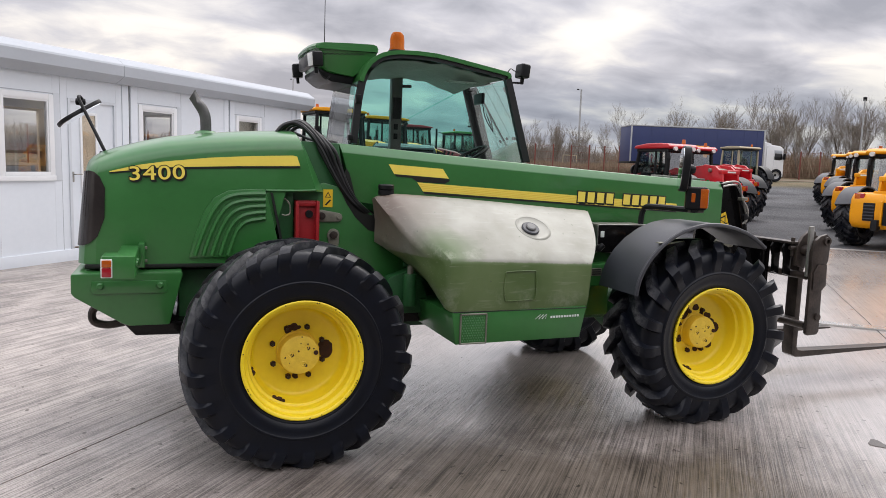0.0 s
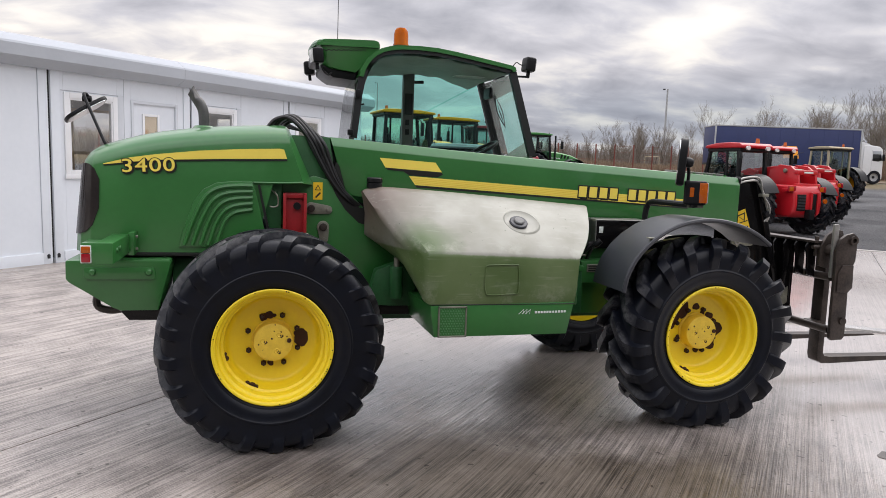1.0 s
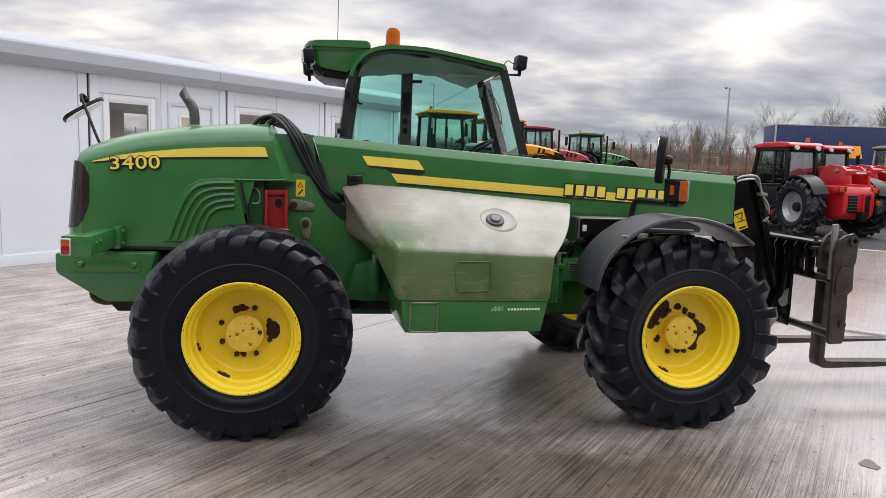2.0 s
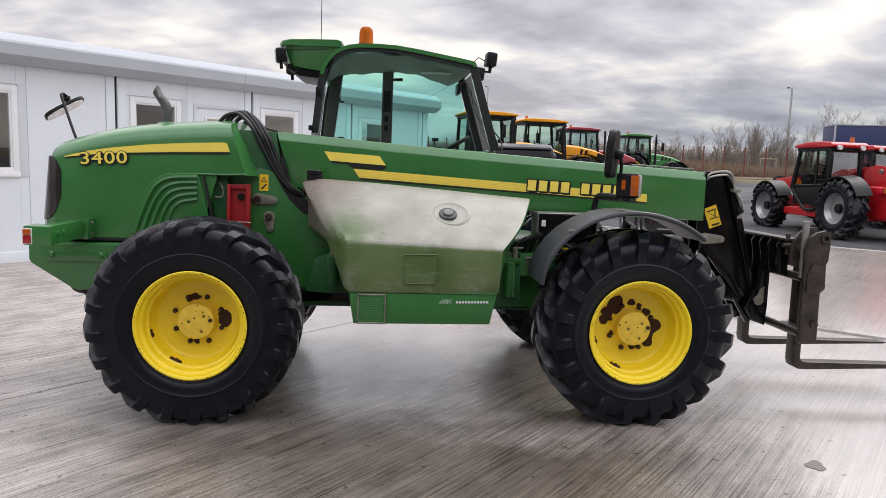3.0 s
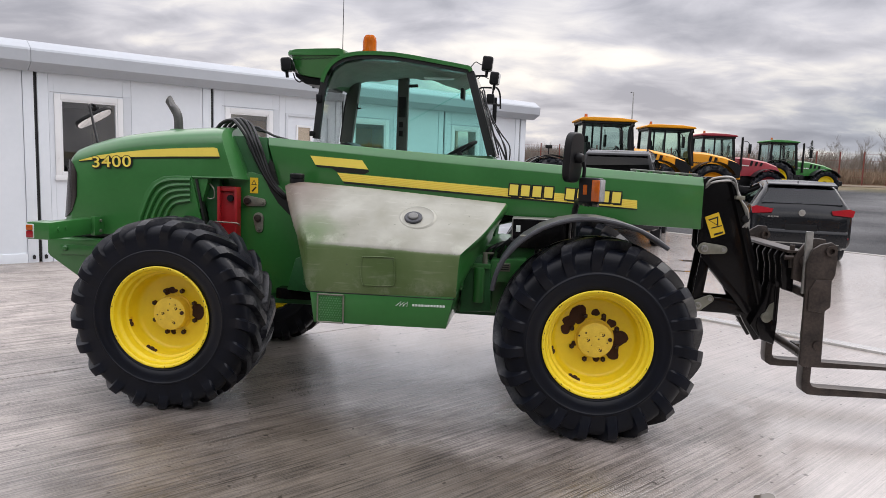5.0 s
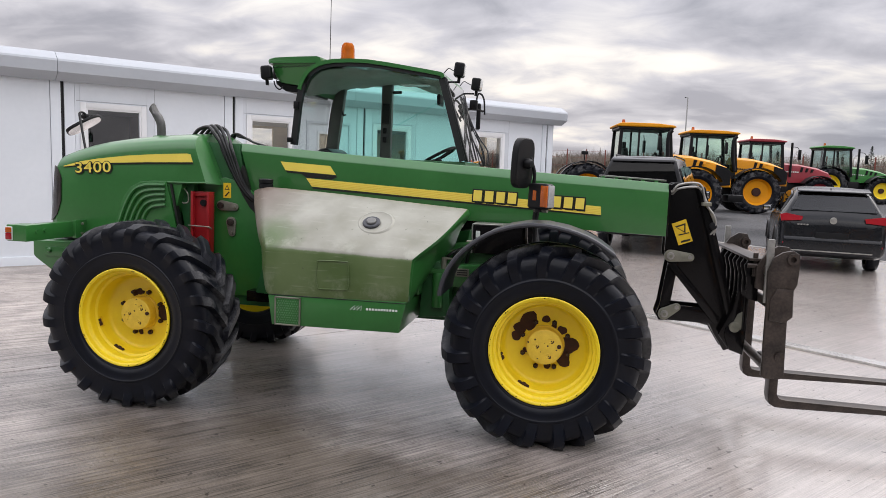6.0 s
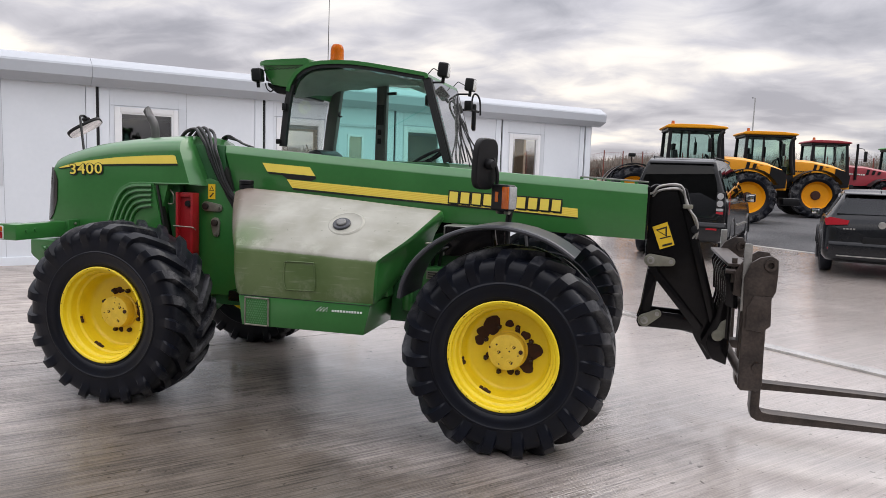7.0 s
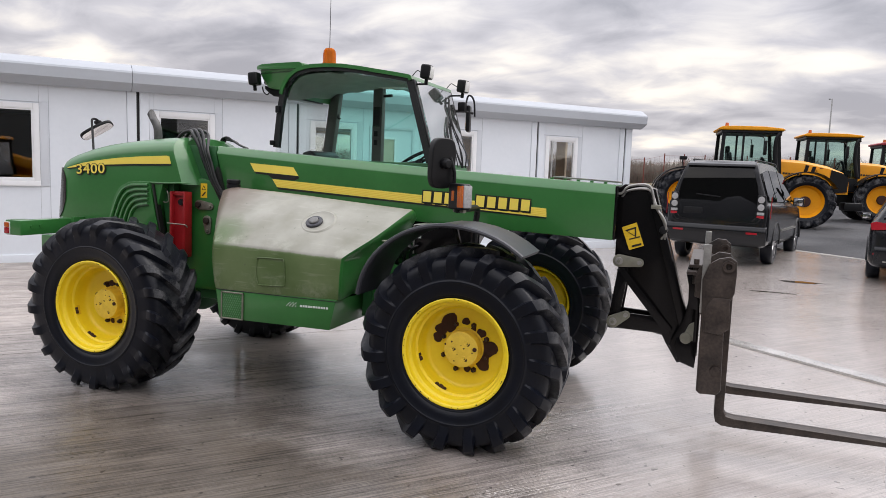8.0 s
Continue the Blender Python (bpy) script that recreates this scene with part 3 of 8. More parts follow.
def build_ground():
    rings = [0, 6, 10, 14, 18, 22, 26, 30, 36, 42, 48, 50, 52, 54, 56, 60, 66, 75, 100, 160, 300, 800, 2500]
    seg = 96
    bm = bmesh.new()
    rows = []
    for r in rings[1:]:
        row = []
        for k in range(seg):
            a = 2 * math.pi * k / seg
            x, y = EYE_MID[0] + r * math.cos(a), EYE_MID[1] + r * math.sin(a)
            row.append(bm.verts.new((x, y, rise(x, y) - 0.012)))
        rows.append(row)
    mid_v = bm.verts.new((EYE_MID[0], EYE_MID[1], -0.012))
    for k in range(seg):
        bm.faces.new((mid_v, rows[0][k], rows[0][(k + 1) % seg]))
        for a, b in zip(rows, rows[1:]):
            bm.faces.new((a[k], b[k], b[(k + 1) % seg], a[(k + 1) % seg]))
    g = finish("ground", bm, "ground", kind="structure")
    tagged(g, "dark gravel yard turning into rough brown grass", "ground")
    # concrete apron: slabs with recessed joints
    apron = tagged(new("pavement"), "brushed damp concrete yard slabs with pale joints", "pavement", kind="structure")
    us = [-33.6, -19.2, -7.0, 5.2, 14.8]
    vs = [-24.6, -19.6, -14.6, -9.6, -4.6, 0.5, 5.6, 10.4, 15.2]
    for u0, u1 in zip(us, us[1:]):
        for v0, v1 in zip(vs, vs[1:]):
            bm = bmesh.new()
            nu, nv = 12, 6
            g0 = 0.006
            grid = [[None] * (nv + 1) for _ in range(nu + 1)]
            for i in range(nu + 1):
                for j in range(nv + 1):
                    u = u0 + g0 + (u1 - u0 - 2 * g0) * i / nu
                    v = v0 + g0 + (v1 - v0 - 2 * g0) * j / nv
                    x, y = slab_uv(u, v)
                    grid[i][j] = bm.verts.new((x, y, rise(x, y)))
            for i in range(nu):
                for j in range(nv):
                    bm.faces.new((grid[i][j], grid[i + 1][j], grid[i + 1][j + 1], grid[i][j + 1]))
            border = [e for e in bm.edges if e.is_boundary]
            ext = bmesh.ops.extrude_edge_only(bm, edges=border)
            for v in ext["geom"]:
                if isinstance(v, bmesh.types.BMVert):
                    v.co.z -= 0.03
            part("slab", bm, "concrete", apron)
    # pale edging strip at the end of the concrete
    lefts, rights = [], []
    for k in range(31):
        v = -24.6 + (15.2 + 24.6) * k / 30
        x, y = slab_uv(14.81, v)
        lefts.append((x, y, rise(x, y) + 0.006))
        x, y = slab_uv(14.98, v)
        rights.append((x, y, rise(x, y) + 0.006))
    tagged(finish("kerb_strip", quad_strip(lefts, rights, -0.05), "kerb", kind="structure"), "pale concrete edging strip along the yard", "kerb")
    # light mortar joint that crosses the yard
    a, b2 = [], []
    for k in range(21):
        v = -15 + 20.0 * k / 20
        x, y = slab_uv(5.11, v)
        a.append((x, y, rise(x, y) + 0.001))
        x, y = slab_uv(5.29, v)
        b2.append((x, y, rise(x, y) + 0.001))
    tagged(finish("joint_strip", quad_strip(a, b2, -0.02), "joint", kind="structure"), "pale filled joint between concrete slabs", "joint")


build_ground()


def build_puddles():
    m = material("still_water", (0.085, 0.072, 0.060), 0.04, vary=0.05, rough_vary=0.01)
    for x, y, a, b, seed in ((3.56, -1.75, 0.045, 0.075, 1), (5.7, 8.95, 0.40, 0.13, 2), (5.1, 7.4, 0.26, 0.08, 3)):
        r = random.Random(seed)
        ph = [r.uniform(0, 6.28) for _ in range(3)]
        out = []
        for k in range(28):
            t = 6.2832 * k / 28
            q = 1 + 0.22 * math.sin(2 * t + ph[0]) + 0.16 * math.sin(3 * t + ph[1]) + 0.10 * math.sin(5 * t + ph[2])
            out.append((x + a * q * math.cos(t), y + b * q * math.sin(t)))
        z = rise(x, y)
        tagged(finish("puddle", prism(out, z + 0.001, z + 0.003, axis="z"), m, kind="structure"), "small puddle lying on the concrete", "water")


build_puddles()


def build_hall():
    """A plain dark hall closes the yard on the side that is never seen, and darkens the reflections."""
    a, b = (-26.0, -14.5), (30.0, -17.0)
    left, right = [(a[0], a[1], 0.0), (a[0], a[1], 7.2)], [(b[0], b[1], 0.0), (b[0], b[1], 7.2)]
    tagged(finish("wall_hall", quad_strip(left, right, 0.3), "hall", kind="structure"), "plain dark sheet wall of a hall behind the yard", "wall")


build_hall()


# ---- the green telehandler ----
def blob(cx, cz, r, seed, n=16):
    """An uneven round outline."""
    rnd = random.Random(seed)
    ph = [rnd.uniform(0, 6.28) for _ in range(3)]
    out = []
    for k in range(n):
        a = 2 * math.pi * k / n
        q = r * (1 + 0.09 * math.sin(2 * a + ph[0]) + 0.08 * math.sin(3 * a + ph[1]) + 0.05 * math.sin(5 * a + ph[2]))
        out.append((cx + q * math.cos(a), cz + q * math.sin(a)))
    return out


def smooth(a, b, x):
    t = min(1.0, max(0.0, (x - a) / (b - a)))
    return t * t * (3 - 2 * t)


def tyre_mesh(R, w, rim, lugs, depth, turn=1, reach=0.10, half_lug=0.165):
    """An agricultural tyre round the y axis: one moulded skin whose slanting lugs rise from the tread."""
    h = w / 2
    base = R - depth
    # radius, half-width share, lug height there
    half = [(rim, 0.70, 0), (rim + 0.006, 0.86, 0), (rim + 0.020, 0.915, 0), (rim + 0.030, 0.925, 0), (rim + 0.034, 0.945, 0), (rim + 0.07, 0.985, 0), (rim + 0.098, 0.995, 0), (rim + 0.103, 1.012, 0),
            (rim + 0.111, 1.012, 0), (rim + 0.116, 0.995, 0), (base - reach - 0.012, 0.985, 0), (base - reach, 0.982, 0.006), (base - reach * 0.72, 0.968, 0.020), (base - reach * 0.45, 0.945, depth * 0.75), (base - reach * 0.22, 0.905, depth),
            (base - 0.004, 0.82, depth), (base + 0.002, 0.74, depth), (base + 0.005, 0.50, depth), (base + 0.008, 0.24, depth), (base + 0.009, 0.07, depth * 0.98), (base + 0.010, 0.0, depth * 0.2)]
    prof = [(r, -f, g) for r, f, g in half] + [(r, f, g) for r, f, g in reversed(half[:-1])]
    steps = (0.0, 0.13, 0.165, 0.20, 0.235, 0.265, 0.30, 0.335, 0.37, 0.5, 0.63, 0.665, 0.70, 0.735, 0.765, 0.80, 0.835, 0.87)
    verts, faces = [], []
    cols = [k + s for k in range(lugs) for s in steps]
    for c in cols:
        for r, f, g in prof:
            u = (c + (0.5 if f > 0 else 0.0)) % 1.0
            u = min(u, 1 - u)
            lug = 1 - smooth(half_lug, half_lug + 0.075, u) if g else 0.0
            th = 2 * math.pi * c / lugs + turn * (1 - min(1.0, abs(f))) * 0.36
            # lugs lean out of the tread, and at the shoulder also sideways
            side = smooth(0.80, 0.97, abs(f))
            rr = r + g * lug * (1 - 0.55 * side)
            y = h * (f + (1 if f > 0 else -1) * lug * side * g * 0.9 / h) if f else 0.0
            verts.append((rr * math.cos(th), y, rr * math.sin(th)))
    k, n = len(prof), len(cols)
    for i in range(n):
        j = (i + 1) % n
        for p in range(k - 1):
            faces.append((i * k + p, i * k + p + 1, j * k + p + 1, j * k + p))
    bm = bmesh.new()
    vs = [bm.verts.new(v) for v in verts]
    for q in faces:
        bm.faces.new([vs[i] for i in q])
    bmesh.ops.recalc_face_normals(bm, faces=bm.faces)
    return bm


def make_wheel(machine, x, yc, z, side, R, w, lugs, depth, rust, flatten):
    """side -1: the outer face looks to -y."""
    wheel = new("wheel")
    wheel.parent = machine
    wheel.location = (x, yc, z)
    tread = tyre_mesh(R, w, 0.318, lugs, depth, turn=-1, reach=0.075 if depth < 0.04 else 0.115, half_lug=0.165)
    for v in tread.verts:
        if v.co.z < -z + 0.002:
            v.co.z = -z + 0.002
            v.co.y *= flatten
    part("tyre", tread, "rubber", wheel, "black lugged agricultural tyre")
    s = side
    o = w / 2
    # rolled flange, bead seat, ridge, drop centre, then the rounded foot of the disc
    prof = [(r, s * o * q) for r, q in ((0.314, 0.70), (0.320, 0.89), (0.3285, 0.925), (0.3285, 0.945), (0.323, 0.958), (0.315, 0.950), (0.308, 0.920), (0.3055, 0.84), (0.303, 0.79), (0.297, 0.765), (0.290, 0.755), (0.2865, 0.735),
                                        (0.285, 0.68), (0.284, 0.56), (0.2815, 0.52), (0.274, 0.50), (0.2685, 0.485), (0.266, 0.45), (0.265, 0.34), (0.262, 0.22), (0.256, 0.12), (0.246, 0.06), (0.230, 0.025), (0.10, 0.02), (0.0, 0.02))]
    part("rim", lathe(prof, 64), "yellow", wheel, "yellow steel rim with chipped paint")
    back = [(0.316, -s * o * 0.85), (0.285, -s * o * 0.5), (0.262, s * o * 0.0)]
    part("rim_back", lathe(back, 40), "yellow", wheel)
    hub = lathe([(0.0, s * 0.092), (0.098, s * 0.092), (0.107, s * 0.088), (0.110, s * 0.078), (0.111, s * 0.02), (0.120, s * 0.012), (0.120, 0.0)], 40)
    hb = part("hub", hub, "hub", wheel, "pale yellow planetary hub with chipped paint")
    rnd = random.Random(int(x * 10) + 3)
    for k in range(3):
        a = 0.9 + 2.1 * k
        dim = lathe([(0.0, -s * 0.004), (0.008, -s * 0.001), (0.013, s * 0.002), (0.016, s * 0.0005), (0.017, -s * 0.001)], 14)
        part("hub_plug", dim, "hub", hb).location = (0.055 * math.cos(a), s * 0.0925, 0.055 * math.sin(a))
        c, d = (0.055 * math.cos(a), 0.055 * math.sin(a)), (0.10 * math.cos(a + 0.9), 0.10 * math.sin(a + 0.9))
        part("hub_seam", tube([(c[0], s * 0.0925, c[1]), ((c[0] + d[0]) / 2 + 0.012, s * 0.0925, (c[1] + d[1]) / 2 + 0.006), (d[0], s * 0.0925, d[1])], 0.0012, 5), "hub", hb)
        part("hub_chip", prism(blob(0.055 * math.cos(a) + 0.012, 0.055 * math.sin(a) - 0.008, 0.010, k + 31, 14), s * 0.0918, s * 0.0932), "rust", hb)
    for k in range(9):
        a, q = rnd.uniform(0, 6.28), rnd.uniform(0.02, 0.102)
        part("hub_chip", prism(blob(q * math.cos(a), q * math.sin(a), rnd.uniform(0.002, 0.006), k + 50, 10), s * 0.0918, s * 0.0931), "rust", hb)
    part("hub_bolt", rod((0.088, s * 0.085, 0.01), (0.088, s * 0.099, 0.01), 0.013, 8), "rust", hb)
    for k in range(8):
        a = 2 * math.pi * (k + 0.55) / 8
        p = (0.148 * math.cos(a), s * 0.003, 0.148 * math.sin(a))
        nut = part("wheel_nut", rod(p, (p[0], s * 0.026, p[2]), 0.017, 6, 0.015, bev=0.002), "rust", wheel)
        part("stud_end", rod((p[0], s * 0.02, p[2]), (p[0], s * 0.036, p[2]), 0.008, 8), "steel", nut)
    for i, (cx, cz, r) in enumerate(rust):
        ch = prism(blob(cx, cz, r, i), s * 0.0055, s * (0.0078 + 0.0003 * i))
        part("paint_chip", ch, "rust", wheel, "bare rusty patch in the paint")
    for k in range(26):
        a = rnd.uniform(0, 6.28)
        r = 0.320
        part("rim_scratch", prism(blob(r * math.cos(a), r * math.sin(a), rnd.uniform(0.0015, 0.0042), k, 8), s * (o * 0.945), s * (o * 0.9605)), "rust", wheel)
    if depth < 0.04 and side < 0:
        # small warning sticker on the barrel of the rim
        bm = bmesh.new()
        rows = []
        for k in range(6):
            a = radians(188 + 3.0 * k)
            rows.append([bm.verts.new((0.2642 * math.cos(a), s * o * q, 0.2642 * math.sin(a))) for q in (0.43, 0.30)])
        for p, q in zip(rows, rows[1:]):
            bm.faces.new((p[0], p[1], q[1], q[0]))
        part("warning_sticker", bm, "sticker", wheel, "faded warning sticker on the rim")
    if side < 0:
        for k, (cx, cz, r) in enumerate(((-0.112, -0.240, 0.020), (-0.138, -0.226, 0.014), (-0.090, -0.248, 0.012), (-0.258, -0.058, 0.010), (-0.252, -0.082, 0.016))):
            part("valve_rust", rod((cx, s * o * 0.40, cz), (cx * 1.03, s * o * 0.47, cz * 1.03), r, 8), "rust", wheel)
    return wheel


def letter_bars(parent, x0, z0, x1, z1, slope, y, counts, mat, height, name="lettering_bar"):
    """Plain slanted bars in place of lettering, along a line."""
    total = sum(counts) + 0.6 * (len(counts) - 1)
    step, pos = (x1 - x0) / total, 0.0
    for c in counts:
        for _ in range(c):
            bx = x0 + step * pos
            bz = z0 + (z1 - z0) * (bx - x0) / (x1 - x0)
            wdt = step * 0.74
            pts = [(bx, bz), (bx + wdt, bz + slope * wdt), (bx + wdt, bz + slope * wdt + height), (bx, bz + height)]
            part(name, prism(pts, y, y - 0.003, 0.002, 1), mat, parent)
            pos += 1
        pos += 0.6


def build_telehandler():
    T = thing("telehandler", (0, 0, 0), "green and yellow telehandler with worn silver-green fuel tank, parked on concrete", "telehandler")

    # engine hood: cross-sections along x
    tops = [(-1.124, 1.594, 0.300), (-1.117, 1.612, 0.346), (-1.090, 1.640, 0.390), (-1.045, 1.668, 0.420), (-0.96, 1.700, 0.43), (-0.82, 1.742, 0.43), (-0.68, 1.774, 0.43), (-0.50, 1.802, 0.43),
            (-0.30, 1.824, 0.43), (-0.12, 1.838, 0.43), (0.0, 1.846, 0.43)]

    def ring(x, zt, w, zb):
        sh = min(0.12, (zt - zb) * 0.45)
        half = [(-w, zb), (-w, zb + (zt - sh - zb) * 0.5), (-w, zt - sh), (-w + 0.012, zt - sh * 0.72), (-w + 0.035, zt - sh * 0.46), (-w + 0.075, zt - sh * 0.24), (-w + 0.14, zt - sh * 0.08), (-w * 0.4, zt + 0.006)]
        return [(x, y, z) for y, z in half] + [(x, 0.0, zt + 0.012)] + [(x, -y, z) for y, z in reversed(half)]

    # the rear end is cut off along a slanting plane and turns in behind it
    cut = [(x + (1.860 - z) * 0.325, y, z) for x, y, z in ring(0.062, 1.846, 0.43, 1.478)]
    shells = [ring(x, zt, w, 1.035 if x < -0.1 else 1.475) for x, zt, w in tops] + [cut, [(x + 0.022 + 0.12 * (1.85 - z), y * 0.73, z - 0.006) for x, y, z in cut]]
    hood = part("hood", loft(shells), "green", T, "glossy green engine hood")
    hood.data.set_sharp_from_angle(angle=radians(24))
    # the rear overhang turns in along a crisp line
    per = 17
    firm_e = hood.data.attributes.get("sharp_edge") or hood.data.attributes.new("sharp_edge", "BOOLEAN", "EDGE")
    for e in hood.data.edges:
        i, j = e.vertices[0], e.vertices[1]
        if i // per == j // per and i // per in (11, 12):
            firm_e.data[e.index].value = True
    # raised lip along the hood's rear overhang
    part("hood_lip", tube([(-0.12, -0.436, 1.478), (0.05, -0.436, 1.480), (0.15, -0.436, 1.484), (0.180, -0.426, 1.486), (0.215, -0.36, 1.484), (0.240, -0.305, 1.482)], 0.007, 8), "green", hood)
    # the tail leans back a little towards its foot
    for v in hood.data.vertices:
        if v.co.x < -0.98:
            v.co.x -= 0.042 * smooth(-0.98, -1.12, v.co.x) * max(0.0, min(1.0, (1.56 - v.co.z) / 0.42))
    # dark tail grille let into the rounded corner
    g = [(-1.126, 0.20), (-1.127, 0.303), (-1.119, 0.349), (-1.093, 0.393), (-1.068, 0.4135), (-1.038, 0.4275), (-1.010, 0.4325)]
    left = [(x, -w, (1.556, 1.558, 1.562, 1.566, 1.560, 1.535, 1.470)[i]) for i, (x, w) in enumerate(g)]
    right = [(x - 0.042 * smooth(-0.98, -1.12, x), -w, (1.135, 1.135, 1.137, 1.142, 1.155, 1.195, 1.300)[i]) for i, (x, w) in enumerate(g)]
    part("tail_grille", quad_strip(left, right, 0.006), "smoked", hood, "black plastic tail grille")
    part("tail_grille", quad_strip([(x, -y, z) for x, y, z in left], [(x, -y, z) for x, y, z in right], 0.006), "smoked", hood)
    for k in range(7):
        z = 1.17 + 0.055 * k
        q = -1.130 - 0.042 * (1.56 - z) / 0.42
        part("grille_slat", box(q - 0.001, q + 0.006, -0.17, 0.17, z, z + 0.02, 0.002, 1), "plastic", hood)
    # side stripe and model number
    st = [(-0.985, 1.566), (-0.84, 1.606), (-0.69, 1.632), (-0.45, 1.662), (-0.2, 1.682), (0.036, 1.694), (0.064, 1.690), (0.083, 1.632), (-0.30, 1.618), (-0.69, 1.598), (-0.985, 1.561)]
    part("hood_stripe", prism(st, -0.432, -0.4345), "decal", hood, "yellow hood stripe")
    part("stripe_edge", prism([(-0.985, 1.560), (-0.69, 1.597), (-0.30, 1.617), (0.083, 1.631), (0.085, 1.618), (-0.30, 1.605), (-0.69, 1.586), (-0.985, 1.553)], -0.432, -0.4345), "decal_and_gap_dark", hood)
    for k, ch in enumerate("3400"):
        for nm, dx, dz, dy, mt in (("number_shadow", 0.007, -0.007, 0.0, "decal_and_gap_dark"), ("number_shadow", 0.0, 0.0, 0.0005, "decal_and_gap_dark"), ("model_number", 0, 0, 0.0025, "decal")):
            tm = text_mesh(ch, 0.112, 0.0012, 0.0052 if nm == "number_shadow" else 0.0010)
            for v in tm.verts:
                v.co.x *= 1.30
            tm.transform(Matrix.Translation((-0.888 + 0.0785 * k + dx, -0.4355 - dy, 1.519 + 0.0045 * k + dz)) @ pose(0, 0, 0, 90, -2, 0))
            part(nm, tm, mt, hood, "yellow digit of the model number" if nm == "model_number" else "")
    # louvred side panel
    arch = [(-0.565, 1.07), (-0.53, 1.20), (-0.475, 1.355), (-0.42, 1.43), (-0.34, 1.472), (-0.24, 1.484), (-0.125, 1.484), (-0.10, 1.40), (-0.045, 1.16), (-0.03, 1.07)]
    part("side_panel", prism(arch, -0.41, -0.445, 0.008), "green", hood, "green louvred engine side panel")
    for i in range(5):
        o = 0.047 * i
        path = [(-0.53 + o, -0.452, 1.085), (-0.485 + o, -0.452, 1.22), (-0.43 + o * 0.92, -0.452, 1.345 - 0.018 * i), (-0.375 + o * 0.85, -0.452, 1.415 - 0.030 * i), (-0.30 + o * 0.7, -0.452, 1.448 - 0.036 * i),
                (-0.21 + o * 0.4, -0.452, 1.457 - 0.037 * i), (-0.125, -0.452, 1.459 - 0.037 * i)]
        part("louvre", tube(path, 0.0135, 6, 4), "green", hood)
    # black strip that paints the shade in the gap between hood and tower
    part("hood_gap_shade", prism([(-0.095, 1.465), (-0.080, 1.465), (0.005, 1.06), (-0.012, 1.06)], -0.447, -0.40), "decal_and_gap_dark", hood)
    part("inner_panel", prism([(-0.085, 1.475), (0.055, 1.485), (0.055, 1.02), (0.0, 1.02)], -0.365, -0.30, 0.01), "green_dull", hood)
    part("latch_wire", tube([(-0.02, -0.385, 1.44), (0.025, -0.40, 1.40), (0.03, -0.40, 1.34), (0.005, -0.405, 1.325), (-0.02, -0.40, 1.33)], 0.005, 6), "zinc", hood)
    part("sill_strip", box(-1.12, -0.30, -0.436, 0.436, 1.012, 1.034, 0.004), "decal_and_gap_dark", T)

    # exhaust
    ex = part("exhaust_pipe", tube([(-0.449, 0.023, 1.78), (-0.449, 0.023, 1.88), (-0.457, 0.023, 1.940), (-0.484, 0.023, 1.992), (-0.520, 0.023, 2.040)], 0.034, 16, 5), "exhaust", T, "dark steel exhaust stub")
    for v in ex.data.vertices:
        if v.co.z > 1.99:
            f = min(1.0, (v.co.z - 1.99) / 0.07)
            v.co.x += -0.020 * f * f if v.co.x < -0.49 else 0.014 * f
            v.co.z += 0.030 * f if v.co.x < -0.51 else -0.03 * f
    part("exhaust_collar", lathe([(0.034, 0.0), (0.075, -0.004), (0.060, 0.014), (0.034, 0.018)], 24, "z"), "green", T).location = (-0.449, 0.023, 1.818)

    # rear-view mirror on the hood
    part("mirror_stay", tube([(-1.030, -0.10, 1.672), (-1.050, -0.095, 1.715), (-1.105, -0.05, 1.83), (-1.165, 0.0, 1.955), (-1.182, 0.018, 1.996), (-1.178, 0.050, 2.004), (-1.165, 0.080, 1.985)], 0.010, 8), "plastic", T)
    part("mirror_foot", lathe([(0, 0.026), (0.03, 0.022), (0.036, 0.0)], 16, "z"), "plastic", T).location = (-1.030, -0.10, 1.655)
    part("mirror_joint", lathe([(0.0, 0.03), (0.02, 0.026), (0.024, 0.0), (0.02, -0.026), (0.0, -0.03)], 14, "x"), "plastic", T).location = (-1.178, 0.08, 1.975)
    mh = bmesh.new()
    join(mh, prism([(0.148 * math.copysign(abs(math.cos(a)) ** 0.7, math.cos(a)), 0.082 * math.copysign(abs(math.sin(a)) ** 0.60, math.sin(a))) for a in [2 * math.pi * k / 32 for k in range(32)]], -0.012, 0.012, 0.006, 2))
    mr = part("rear_mirror", mh, "plastic", T, "black framed rear-view mirror")
    along_m, back_m = Vector((0.711, 0.476, 0.516)).normalized(), Vector((-0.57, 0.03, 0.82))
    back_m = (back_m - along_m * back_m.dot(along_m)).normalized()
    up_m = along_m.cross(back_m)
    mr.matrix_local = Matrix((*[(along_m[i], back_m[i], up_m[i], (-1.184, 0.073, 1.905)[i]) for i in range(3)], (0, 0, 0, 1)))
    part("mirror_glass", prism([(0.138 * math.copysign(abs(math.cos(a)) ** 0.7, math.cos(a)), 0.072 * math.copysign(abs(math.sin(a)) ** 0.60, math.sin(a))) for a in [2 * math.pi * k / 32 for k in range(32)]], -0.0145, -0.0115), "mirror", mr)

    # counterweight and tail light
    cw = part("counterweight", prism([(-1.178, 0.996), (-1.183, 0.985), (-1.183, 0.885), (-1.165, 0.862), (-0.925, 0.708), (-0.885, 0.692), (-0.672, 0.692), (-0.598, 0.985), (-0.606, 1.004)], -0.528, 0.588, 0.014), "green", T, "green rear counterweight")
